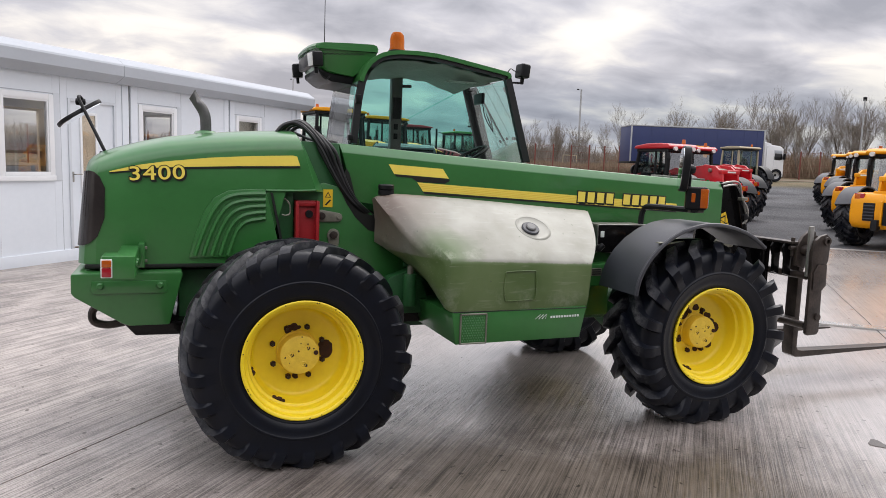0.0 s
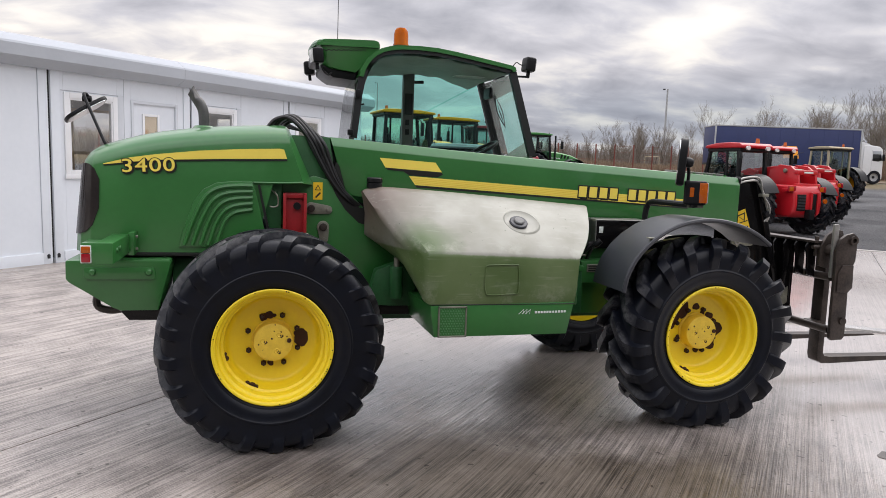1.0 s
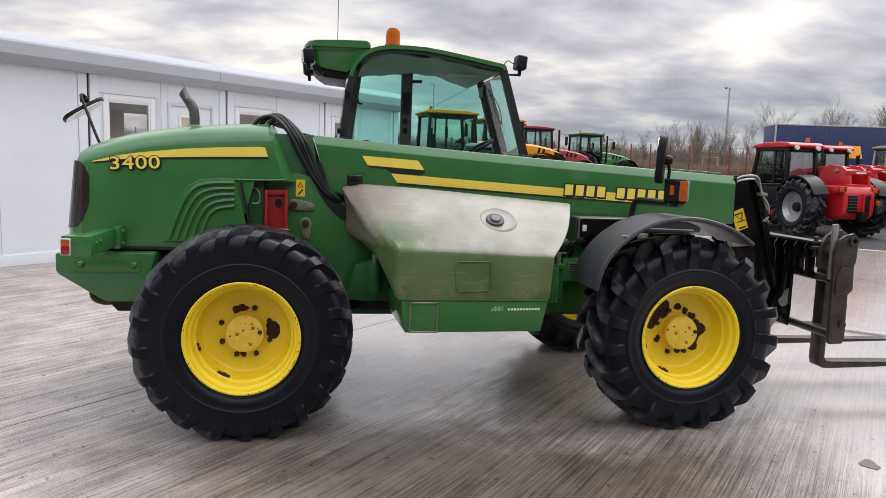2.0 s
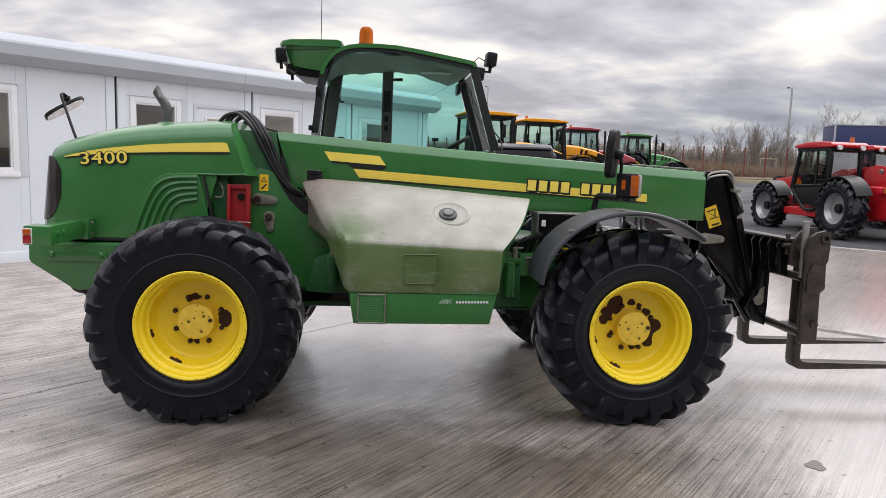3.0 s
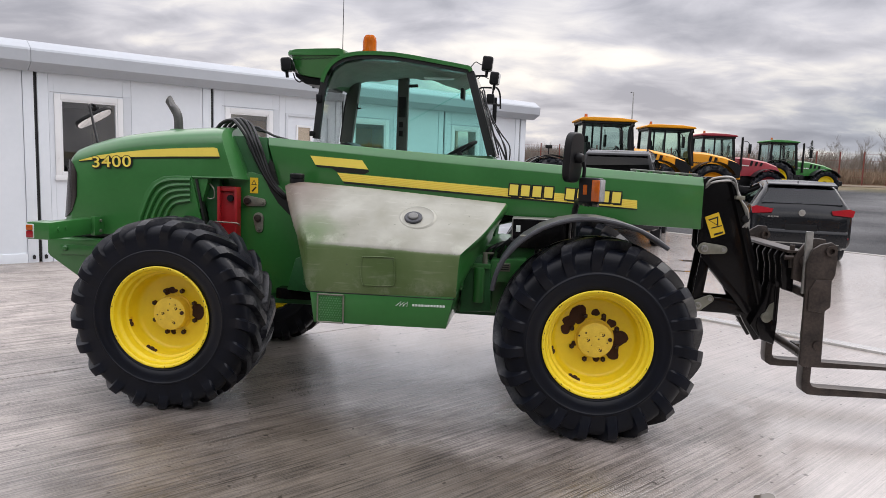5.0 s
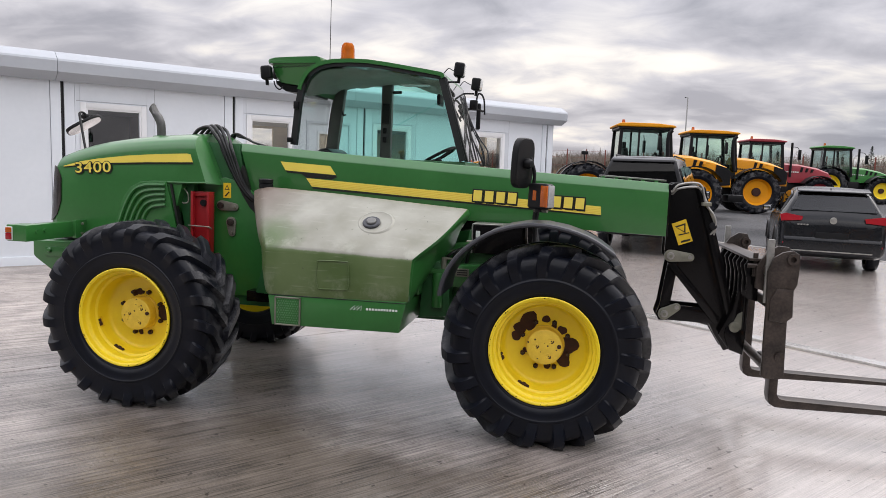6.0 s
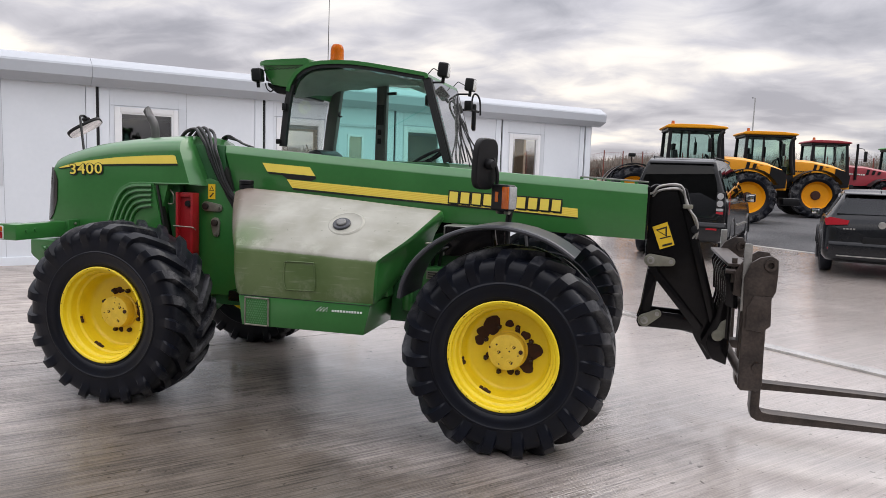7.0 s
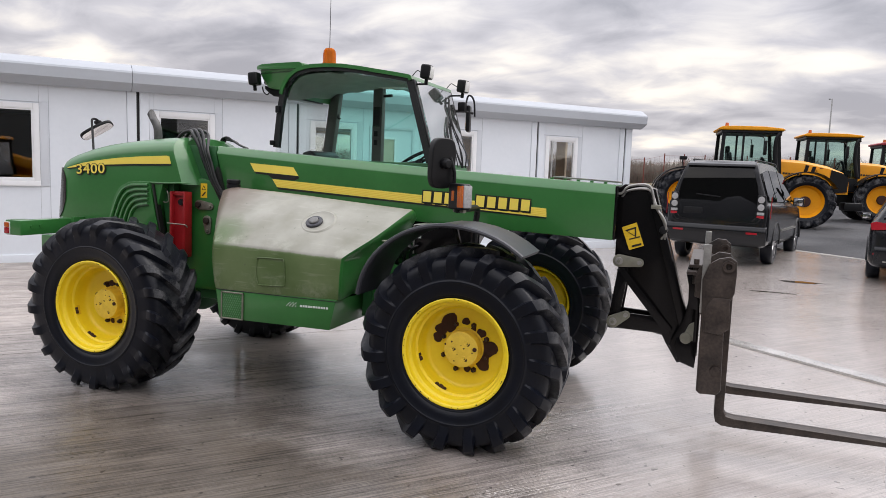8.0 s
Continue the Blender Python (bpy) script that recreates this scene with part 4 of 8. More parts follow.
    part("counterweight_plate", prism([(-1.075, 0.882), (-1.083, 0.905), (-1.078, 0.955), (-0.690, 0.955), (-0.682, 0.90), (-0.690, 0.882)], -0.540, -0.526, 0.005), "green", cw)
    for x in (-1.033, -0.722):
        part("bolt", lathe([(0.0, -0.016), (0.013, -0.014), (0.020, -0.006), (0.021, 0.0)], 14, "y"), "green", cw).location = (x, -0.540, 0.927)
    part("tow_bar", prism([(-0.93, 0.685), (-0.40, 0.685), (-0.40, 0.60), (-0.86, 0.605)], -0.40, 0.45, 0.01), "black", T)
    part("tow_hook", tube([(-0.92, 0.03, 0.72), (-1.06, 0.03, 0.72), (-1.125, 0.03, 0.68), (-1.120, 0.03, 0.61), (-1.04, 0.03, 0.585), (-0.94, 0.03, 0.60)], 0.025, 10), "steel", T)
    for s_, mid_y in ((1, 0.0), (-1, 0.06)):
        plan = [(-0.987, -1.013), (-0.830, -1.013), (-0.830, -0.520), (-0.923, -0.520), (-0.923, -0.850), (-0.987, -0.850)]
        tl = part("tail_light_bracket", prism([(x, mid_y + s_ * y) for x, y in plan], 1.040, 1.155, 0.008, axis="z"), "green", T, "green tail light bracket")
        part("bracket_plate", box(-0.835, -0.802, *sorted((mid_y - s_ * 0.545, mid_y - s_ * 0.428)), 1.030, 1.165, 0.005), "green", tl)
        for y, z in ((-0.915, 1.104), (-0.835, 1.108)):
            part("bolt", rod((-0.832, mid_y + s_ * y, z), (-0.822, mid_y + s_ * y, z), 0.014, 10), "green", tl)
        for x, z in ((-0.790, 1.135), (-0.790, 1.060)):
            part("bolt", rod((x - 0.014, mid_y - s_ * 0.48, z), (x, mid_y - s_ * 0.48, z), 0.010, 6), "zinc", tl)
        part("lamp_rim", box(-0.9905, -0.9365, *sorted((mid_y - s_ * 1.0195, mid_y - s_ * 0.985)), 1.046, 1.141, 0.004), "white_decal", tl)
        part("tail_light", box(-0.985, -0.941, *sorted((mid_y - s_ * 1.028, mid_y - s_ * 1.0)), 1.051, 1.098, 0.006), "red_lens", tl, "red and amber tail light")
        part("lamp_lens", box(-0.985, -0.941, *sorted((mid_y - s_ * 1.028, mid_y - s_ * 1.0)), 1.100, 1.136, 0.006), "amber", tl)

    # chassis and tower
    part("chassis", box(-0.62, 2.45, -0.27, 0.33, 0.56, 0.98, 0.02), "green_dull", T, "dark green chassis beam")
    for x in (0.0, 2.735):
        ax = part("axle", rod((x, -0.82, 0.59), (x, 0.88, 0.59), 0.085, 20), "green_dull", T)
        part("axle_housing", lathe([(0.09, -0.22), (0.16, -0.15), (0.20, 0.0), (0.16, 0.15), (0.09, 0.22)], 24, "y"), "green_dull", ax).location = (x, 0.03, 0.59)
    tower = [(-0.02, 0.64), (-0.02, 1.48), (0.15, 1.49), (0.26, 1.53), (0.34, 1.51), (0.40, 1.49), (0.47, 1.44), (0.55, 1.37), (0.70, 1.20), (0.80, 1.06), (0.86, 0.72), (0.85, 0.64)]
    tw = part("tower_plate", prism(tower, -0.292, -0.262, 0.006), "green", T, "green boom tower plate")
    tw2 = part("tower_plate", prism(tower, 0.17, 0.20, 0.006), "green", T)
    part("tower_cover", prism([(-0.02, 1.0), (0.0, 1.70), (0.11, 1.79), (0.36, 1.785), (0.42, 1.45), (0.44, 1.0)], -0.252, 0.17, 0.006), "green_dull", T)
    stk = part("warning_sticker", prism([(0.257, 1.374), (0.318, 1.374), (0.318, 1.488), (0.257, 1.488)], -0.293, -0.2955), "sticker", tw, "yellow pinch-hazard sticker")
    part("warning_triangle", prism([(0.267, 1.436), (0.308, 1.436), (0.2875, 1.474)], -0.2956, -0.297), "decal_and_gap_dark", stk)
    part("warning_triangle", prism([(0.275, 1.4405), (0.300, 1.4405), (0.2875, 1.464)], -0.2971, -0.298), "sticker", stk)
    part("pictogram", prism([(0.268, 1.39), (0.278, 1.385), (0.308, 1.418), (0.30, 1.424)], -0.2956, -0.297), "decal_and_gap_dark", stk)
    for pts, r1, r2 in ((((0.245, 1.318), (0.355, 1.309)), 0.030, 0.020), (((0.325, 1.195), (0.332, 1.115)), 0.032, 0.020)):
        (ax_, az), (bx, bz) = pts
        plate = []
        d = math.atan2(bz - az, bx - ax_)
        for k in range(9):
            a = d + math.pi / 2 + math.pi * k / 8
            plate.append((ax_ + (r1 + 0.008) * math.cos(a), az + (r1 + 0.008) * math.sin(a)))
        for k in range(9):
            a = d - math.pi / 2 + math.pi * k / 8
            plate.append((bx + (r2 + 0.008) * math.cos(a), bz + (r2 + 0.008) * math.sin(a)))
        pl = part("pin_plate", prism(plate, -0.293, -0.306, 0.003), "zinc", tw, "dull zinc pin keeper plate")
        part("pin_head", rod((ax_, -0.300, az), (ax_, -0.325, az), r1 * 0.8, 20, bev=0.003), "steel", pl)
        part("bolt", rod((bx, -0.300, bz), (bx, -0.318, bz), r2 * 0.55, 6), "zinc", pl)
    # red chock holder
    ch = part("chock_holder", box(0.066, 0.206, -0.385, -0.335, 0.90, 1.418, 0.004), "red", T, "red plastic wheel chock on the tower")
    part("chock_flange", box(0.062, 0.082, -0.425, -0.345, 0.90, 1.418, 0.004), "red", ch)
    part("chock_flange", box(0.190, 0.210, -0.425, -0.345, 0.90, 1.418, 0.004), "red", ch)
    part("chock_knob", rod((0.150, -0.380, 1.335), (0.150, -0.405, 1.335), 0.024, 14), "plastic", ch)
    part("chock_wire", tube([(0.05, -0.435, 1.165), (0.13, -0.44, 1.163), (0.215, -0.435, 1.16), (0.225, -0.41, 1.14)], 0.005, 6), "zinc", ch)
    part("chock_step", box(0.075, 0.20, -0.405, -0.36, 1.385, 1.41, 0.003), "red", ch)

    # hydraulic hoses over the tower, fanned out at the top and drawn together lower down
    for start, apex, fall, r in (((-0.035, -0.215, 1.832), (0.085, -0.205, 1.903), 0.0, 0.0145), ((-0.010, -0.170, 1.832), (0.105, -0.185, 1.915), 0.026, 0.0125), ((0.005, -0.120, 1.832), (0.125, -0.150, 1.918), 0.050, 0.0135),
                                 ((0.030, -0.070, 1.832), (0.150, -0.110, 1.905), 0.078, 0.0120), ((0.060, -0.150, 1.845), (0.135, -0.190, 1.878), -0.012, 0.0115)):
        path = [start, (start[0] + 0.045, start[1] + 0.004, (start[2] + apex[2]) / 2 + 0.016), apex, (apex[0] + 0.070, apex[1] - 0.045, apex[2] - 0.045), (0.238 + fall, -0.272 - 0.2 * fall, 1.752), (0.298 + fall * 0.85, -0.288 - 0.15 * fall, 1.635),
                (0.360 + fall * 0.6, -0.298 - 0.10 * fall, 1.525), (0.425 + fall * 0.45, -0.302, 1.435), (0.50 + fall * 0.4, -0.296, 1.365), (0.60 + fall * 0.3, -0.25, 1.30)]
        part("hose", tube(path, r, 8, 5), "hose", T, "black hydraulic hose")
    # black sheet drawn as the shade of the opening below the boom's root
    part("root_gap_shade", prism([(0.405, 1.625), (0.425, 1.60), (0.475, 1.42), (0.56, 1.33), (0.66, 1.31), (0.66, 1.20), (0.56, 1.225), (0.47, 1.31), (0.41, 1.40), (0.36, 1.50)], -0.2938, -0.264), "decal_and_gap_dark", T)
    # a small coil of thin hose on the far shoulder of the tower
    for k in range(3):
        part("hose", tube([(0.02 + 0.02 * k, 0.235, 1.80), (0.05 + 0.012 * k, 0.238 + 0.02 * k, 1.862 + 0.008 * k), (0.10, 0.242, 1.880 - 0.010 * k), (0.16 + 0.02 * k, 0.235, 1.855 - 0.008 * k), (0.26, 0.20, 1.815), (0.40, 0.12, 1.785)], 0.009, 8, 4), "hose", T)

    # boom
    def bz_top(x):
        return 1.788 - 0.0547 * (x - 0.37) + 0.0035 * (x - 0.37) * (x - 3.49)

    def bz_low(x):
        return 1.335 - 0.028 * (x - 0.7)

    rings = []
    for x, xt in ((0.475, 0.365), (1.2, 1.2), (2.0, 2.0), (2.8, 2.8), (3.488, 3.488)):
        zt, zb = bz_top(xt), bz_low(x) if x > 0.5 else 1.41
        rings.append([(x, -0.262, zb), (xt + (x - xt) * 0.15, -0.262, zt - 0.058), (xt, -0.225, zt), (xt, 0.085, zt), (xt + (x - xt) * 0.15, 0.122, zt - 0.058), (x, 0.122, zb)])
    boom = part("boom", bevel(loft(rings), 0.006, 2), "green", T, "long green telescopic boom")
    # black block that darkens the hollow behind the boom, as shade would
    part("boom_root_shade", prism([(0.36, 1.78), (0.48, 1.41), (0.62, 1.34), (0.60, 1.20), (0.40, 1.30), (0.30, 1.70)], -0.20, 0.08), "decal_and_gap_dark", boom)
    up = [(0.697, 1.664), (1.083, 1.645), (1.130, 1.580), (0.737, 1.600)]
    part("boom_stripe", prism(up, -0.2625, -0.2650), "decal", boom, "yellow boom stripe")
    part("stripe_edge", prism([(0.737, 1.600), (1.130, 1.580), (1.137, 1.563), (0.752, 1.584)], -0.2625, -0.2650), "decal_and_gap_dark", boom)
    part("stripe_edge", prism([(0.862, 1.578), (1.135, 1.563), (1.10, 1.545), (0.90, 1.553)], -0.2625, -0.2648), "decal_and_gap_dark", boom)
    low = [(0.900, 1.549), (3.043, 1.440), (3.047, 1.382), (0.945, 1.488)]
    part("boom_stripe", prism(low, -0.2625, -0.2651), "decal", boom)
    part("stripe_edge", prism([(0.945, 1.4875), (3.047, 1.3815), (3.047, 1.372), (0.955, 1.472)], -0.2625, -0.2650), "decal_and_gap_dark", boom)
    for k in range(4):
        f = 0.2 + 0.2 * k
        za, zb = 1.549 - 0.061 * f, 1.440 - 0.058 * f
        part("stripe_line", prism([(0.905 + 0.045 * f, za), (3.044, zb), (3.044, zb - 0.003), (0.905 + 0.045 * f, za - 0.003)], -0.2652, -0.2658), "hub", boom)
    for x0, x1, z0, count in ((2.152, 2.478, 1.440, 4), (2.548, 2.948, 1.427, 5)):
        step = (x1 - x0) / count
        for k in range(count):
            bx, bz = x0 + step * k, z0 - 0.033 * step * k
            for nm, d, lift, y, mt in (("lettering_shadow", 0.011, -0.014, 0.0, "decal_and_gap_dark"), ("lettering_ground", 0.009, 0.009, 0.0008, "decal_and_gap_dark"), ("lettering_bar", 0.0, 0.0, 0.0022, "decal")):
                grow = d if nm == "lettering_ground" else 0.0
                ox = d if nm == "lettering_shadow" else -grow
                oz = lift if nm == "lettering_shadow" else -grow
                wd, ht = step * 0.74 + 2 * grow, 0.076 + 2 * grow
                pts = [(bx + ox, bz + oz), (bx + ox + wd, bz + oz - 0.033 * wd), (bx + ox + wd + 0.004, bz + oz - 0.033 * wd + ht), (bx + ox + 0.004, bz + oz + ht)]
                part(nm, prism(pts, -0.2655, -0.2668 - y, 0.0006, 1), mt, boom)
    for k in range(5):
        part("bolt", rod((3.05 + 0.09 * k, -0.17, bz_top(3.1 + 0.09 * k) - 0.005), (3.05 + 0.09 * k, -0.17, bz_top(3.1 + 0.09 * k) + 0.014), 0.012, 8), "green", boom)
    part("wear_strip", prism([(3.03, bz_top(3.03) + 0.010), (3.492, bz_top(3.492) + 0.012), (3.492, bz_top(3.492) + 0.024), (3.03, bz_top(3.03) + 0.022)], -0.04, 0.07, 0.003), "bright_steel", boom, "bright steel strip on top of the boom")
    part("boom_end_plate", box(3.486, 3.502, -0.25, 0.11, 1.26, 1.61, 0.004), "black", boom)

    # fuel tank: rows from the top rear edge over the crease to the underside
    L0 = [(0.550, -0.31, 1.468), (0.560, -0.42, 1.445), (0.625, -0.56, 1.335), (0.700, -0.68, 1.225), (0.775, -0.80, 1.125), (0.838, -0.87, 1.055), (0.846, -0.90, 0.950), (0.884, -0.925, 0.802), (0.800, -0.62, 1.030), (0.580, -0.31, 1.150)]
    L1 = [(0.640, -0.30, 1.490), (0.655, -0.455, 1.476), (0.735, -0.62, 1.362), (0.800, -0.78, 1.245), (0.850, -0.900, 1.155), (0.884, -0.958, 1.108), (0.885, -0.966, 1.00), (0.918, -0.958, 0.782), (0.93, -0.66, 0.86), (0.80, -0.30, 1.05)]
    C1 = [(1.20, -0.30, 1.462), (1.20, -0.455, 1.450), (1.22, -0.63, 1.350), (1.24, -0.79, 1.240), (1.25, -0.910, 1.150), (1.26, -0.960, 1.102), (1.26, -0.970, 1.00), (1.26, -0.958, 0.785), (1.26, -0.62, 0.79), (1.20, -0.30, 0.90)]
    C2 = [(1.70, -0.30, 1.424), (1.70, -0.455, 1.412), (1.64, -0.64, 1.318), (1.60, -0.80, 1.215), (1.57, -0.915, 1.135), (1.56, -0.958, 1.090), (1.55, -0.968, 1.00), (1.55, -0.956, 0.79), (1.55, -0.62, 0.79), (1.55, -0.30, 0.90)]
    R1 = [(2.157, -0.300, 1.396), (2.147, -0.440, 1.382), (2.092, -0.610, 1.294), (2.022, -0.770, 1.198), (1.932, -0.895, 1.120), (1.884, -0.945, 1.074), (1.877, -0.955, 1.000), (1.867, -0.945, 0.795), (1.830, -0.620, 0.800), (1.900, -0.300, 0.950)]
    R0 = [(2.160, -0.300, 1.345), (2.150, -0.395, 1.342), (2.092, -0.560, 1.262), (2.022, -0.720, 1.172), (1.933, -0.850, 1.095), (1.882, -0.900, 1.052), (1.876, -0.910, 0.990), (1.862, -0.900, 0.800), (1.900, -0.620, 0.900), (2.050, -0.300, 1.120)]
    grid = [L0, L1, C1, C2, R1, R0]
    tb = bmesh.new()
    vg = [[tb.verts.new(p) for p in row] for row in grid]
    for a, b in zip(vg, vg[1:]):
        for i in range(len(a) - 1):
            tb.faces.new((a[i], a[i + 1], b[i + 1], b[i]))
    tb.faces.new(vg[0]), tb.faces.new(vg[-1])
    tb.faces.new([r[0] for r in vg] + [r[-1] for r in reversed(vg)])
    tank = part("fuel_tank", tb, tank_material(), T, "worn silver and olive plastic fuel tank")
    # the front end of the tank keeps its glossy green paint
    tank.data.materials.append(M["green"])
    for p in tank.data.polygons:
        if min(tank.data.vertices[i].co.x for i in p.vertices) > 1.82 and len({i // 10 for i in p.vertices}) <= 2 and max(i // 10 for i in p.vertices) == 5:
            p.material_index = 1
    tank.data.set_sharp_from_angle(angle=radians(60))
    sub = tank.modifiers.new("round", "SUBSURF")
    sub.levels = sub.render_levels = 2
    crease = tank.data.attributes.new("crease_edge", "FLOAT", "EDGE")
    firm = {5: 0.72, 7: 0.85, 1: 0.55, 8: 0.4, 9: 0.8}
    for e in tank.data.edges:
        i, j = e.vertices[0], e.vertices[1]
        if i % 10 == j % 10 and i % 10 in firm:
            crease.data[e.index].value = firm[i % 10]
        elif i // 10 == j // 10 and i // 10 in (1, 4):
            crease.data[e.index].value = 0.45 if i // 10 == 1 else 0.80
        elif i // 10 == j // 10 and i // 10 in (0, 5):
            crease.data[e.index].value = 0.72
    part("tank_recess", prism([(-0.735, 0.815), (-0.735, 0.925), (-0.70, 0.95), (-0.62, 0.94), (-0.61, 0.815)], 1.86, 1.885, 0.008, 2, "x"), "green", tank)
    # filler recess with cap
    nrm = Matrix.Translation((1.54, -0.716, 1.278)) @ Vector((0.02, -0.56, 0.82)).to_track_quat("Z", "Y").to_matrix().to_4x4()
    dish = lathe([(0.128, -0.010), (0.120, -0.001), (0.112, 0.0015), (0.104, -0.002), (0.088, -0.005), (0.060, -0.006), (0.0, -0.006)], 48, "z")
    dish.transform(Matrix.Translation((0.024, 0.012, 0.006)) @ nrm)
    part("filler_dish", dish, tank.data.materials[0], tank, "moulded ring round the filler")
    cap = lathe([(0.060, -0.004), (0.060, 0.006), (0.055, 0.011), (0.037, 0.011), (0.036, 0.008), (0.0, 0.008)], 32, "z")
    cap.transform(nrm)
    cp = part("filler_cap", cap, "fender", tank, "black filler cap with grey centre")
    knob = lathe([(0.033, 0.004), (0.033, 0.019), (0.027, 0.024), (0.0, 0.025)], 24, "z")
    knob.transform(nrm)
    part("cap_centre", knob, "cap_grey", cp)
    breather = lathe([(0.052, 0.0), (0.052, 0.03), (0.046, 0.034), (0.052, 0.038), (0.052, 0.062), (0.046, 0.068), (0.0, 0.070)], 24, "z")
    br = part("tank_breather", breather, "plastic", tank, "black ribbed tank breather cap")
    br.location = (0.645, -0.40, 1.465)
    part("tank_hatch", tube([(1.258, -0.968, 1.028), (1.250, -0.968, 0.94), (1.262, -0.966, 0.862), (1.29, -0.966, 0.852), (1.44, -0.966, 0.858), (1.468, -0.966, 0.87), (1.470, -0.968, 0.95), (1.462, -0.968, 1.03), (1.44, -0.968, 1.038), (1.28, -0.968, 1.036), (1.258, -0.968, 1.028)], 0.0038, 6, 3),
         tank.data.materials[0], tank)

    # step box under the tank
    bx = prism([(0.918, 0.787), (1.850, 0.800), (1.808, 0.598), (0.947, 0.590)], -0.955, -0.34)
    for v in bx.verts:
        if v.co.y > -0.5 and v.co.x < 1.2:
            v.co.x -= 0.05
            v.co.z += 0.03 if v.co.z < 0.7 else 0.0
        if v.co.y > -0.5 and v.co.x > 1.5:
            v.co.x += 0.02
            v.co.z += 0.02 if v.co.z < 0.7 else 0.0
    part("side_bracket", prism([(0.60, 0.70), (0.66, 0.93), (0.86, 1.0), (0.93, 0.80), (0.92, 0.69), (0.76, 0.69)], -0.46, -0.36, 0.01), "green_dull", T)
    sb = part("step_box", bevel(bx, 0.006), "green", T, "green steel step box under the tank")
    part("step_trim", box(0.925, 1.852, -0.9575, -0.954, 0.788, 0.793, 0.001, 1), "decal_and_gap_dark", sb)
    pf = part("step_grip", box(0.975, 1.140, -0.9615, -0.955, 0.598, 0.778, 0.003), "green", sb, "perforated green grip plate in a worn frame")
    for i in range(9):
        for j in range(11):
            px, pz = 0.988 + 0.0165 * i + (0.008 if j % 2 else 0), 0.608 + 0.0155 * j
            part("grip_hole", prism([(px, pz), (px + 0.006, pz + 0.006), (px, pz + 0.012), (px - 0.006, pz + 0.006)], -0.9616, -0.964), "grip", pf)
    for x0, x1, z0, z1 in ((0.968, 1.147, 0.772, 0.782), (0.968, 1.147, 0.592, 0.602), (0.968, 0.978, 0.592, 0.782), (1.137, 1.147, 0.592, 0.782)):
        part("grip_frame", box(x0, x1, -0.968, -0.955, z0, z1, 0.002, 1), "zinc", pf)
    for k in range(3):
        part("dealer_mark", tube([(1.482 + 0.022 * k, -0.957, 0.728), (1.515 + 0.022 * k, -0.957, 0.758), (1.510 + 0.022 * k, -0.957, 0.728)], 0.002, 5, 0), "white_decal", sb)
    letter_bars(sb, 1.588, 0.731, 1.80, 0.735, 0.0, -0.9552, [11], "white_decal", 0.014, "dealer_lettering_bar")

    # frame, valve box and hoses between tank and front axle
    part("front_frame", prism([(1.80, 0.62), (1.80, 1.06), (2.10, 1.10), (2.35, 1.08), (2.35, 0.62)], -0.44, 0.50, 0.01), "green", T, "green front frame")
    part("frame_plate", prism([(1.86, 0.64), (1.88, 1.00), (1.98, 1.03), (2.06, 0.98), (2.07, 0.66)], -0.60, -0.44, 0.008), "green_dull", T)
    part("frame_plate", prism([(2.06, 0.86), (2.06, 1.01), (2.30, 1.02), (2.32, 0.86)], -0.58, -0.44, 0.008), "green", T)
    part("identity_plate", box(2.10, 2.19, -0.586, -0.581, 0.935, 0.99, 0.001, 1), "zinc", T)
    for k in range(3):
        part("lettering_bar", box(2.11, 2.18, -0.588, -0.5865, 0.945 + 0.015 * k, 0.952 + 0.015 * k), "decal_and_gap_dark", T)
    part("valve_body", rod((1.985, -0.61, 0.72), (1.985, -0.61, 0.96), 0.038, 18, bev=0.008), "green", T, "green cylinder beside the tank")
    part("valve_clamp", box(1.93, 2.06, -0.63, -0.56, 0.95, 0.985, 0.006), "green", T)
    part("valve_tap", rod((2.02, -0.60, 0.985), (2.02, -0.60, 1.055), 0.018, 10), "zinc", T)
    part("tap_lever", box(2.005, 2.075, -0.612, -0.596, 1.05, 1.062, 0.003), "zinc", T)
    part("battery_box", box(2.195, 2.60, -0.50, -0.30, 1.09, 1.286, 0.010), "black", T, "black battery box")
    part("battery_rim", box(2.190, 2.604, -0.506, -0.296, 1.2865, 1.294, 0.002, 1), "bright_steel", T)
    part("battery_rim", box(2.186, 2.1945, -0.506, -0.30, 1.09, 1.286, 0.002, 1), "bright_steel", T)
    part("battery_logo", box(2.215, 2.245, -0.506, -0.501, 1.20, 1.245, 0.004), "white_decal", T)
    part("lever", tube([(2.10, -0.52, 1.06), (2.13, -0.55, 1.10), (2.17, -0.57, 1.135)], 0.010, 8), "plastic", T)
    part("lever_knob", rod((2.155, -0.565, 1.115), (2.195, -0.58, 1.155), 0.021, 12, bev=0.006), "plastic", T)
    for k in range(4):
        part("hose", tube([(2.0 + 0.05 * k, -0.46, 1.0), (2.05 + 0.05 * k, -0.50, 1.08 + 0.02 * k), (2.2 + 0.05 * k, -0.40, 1.12), (2.45, -0.30, 1.05 - 0.05 * k), (2.7, -0.2, 0.95)], 0.012, 8), "hose", T)
    part("filter", rod((0.785, -0.53, 0.755), (0.785, -0.53, 0.965), 0.043, 20, bev=0.01), "green_dull", T)
    part("filter_head", rod((0.785, -0.53, 0.96), (0.785, -0.53, 1.02), 0.020, 12), "zinc", T)
    part("underbelly", box(0.5, 2.3, -0.40, 0.55, 0.62, 0.70, 0.01), "black", T)
    part("lift_cylinder", rod((0.9, 0.0, 0.95), (2.2, -0.06, 1.30), 0.06, 18), "black", T)

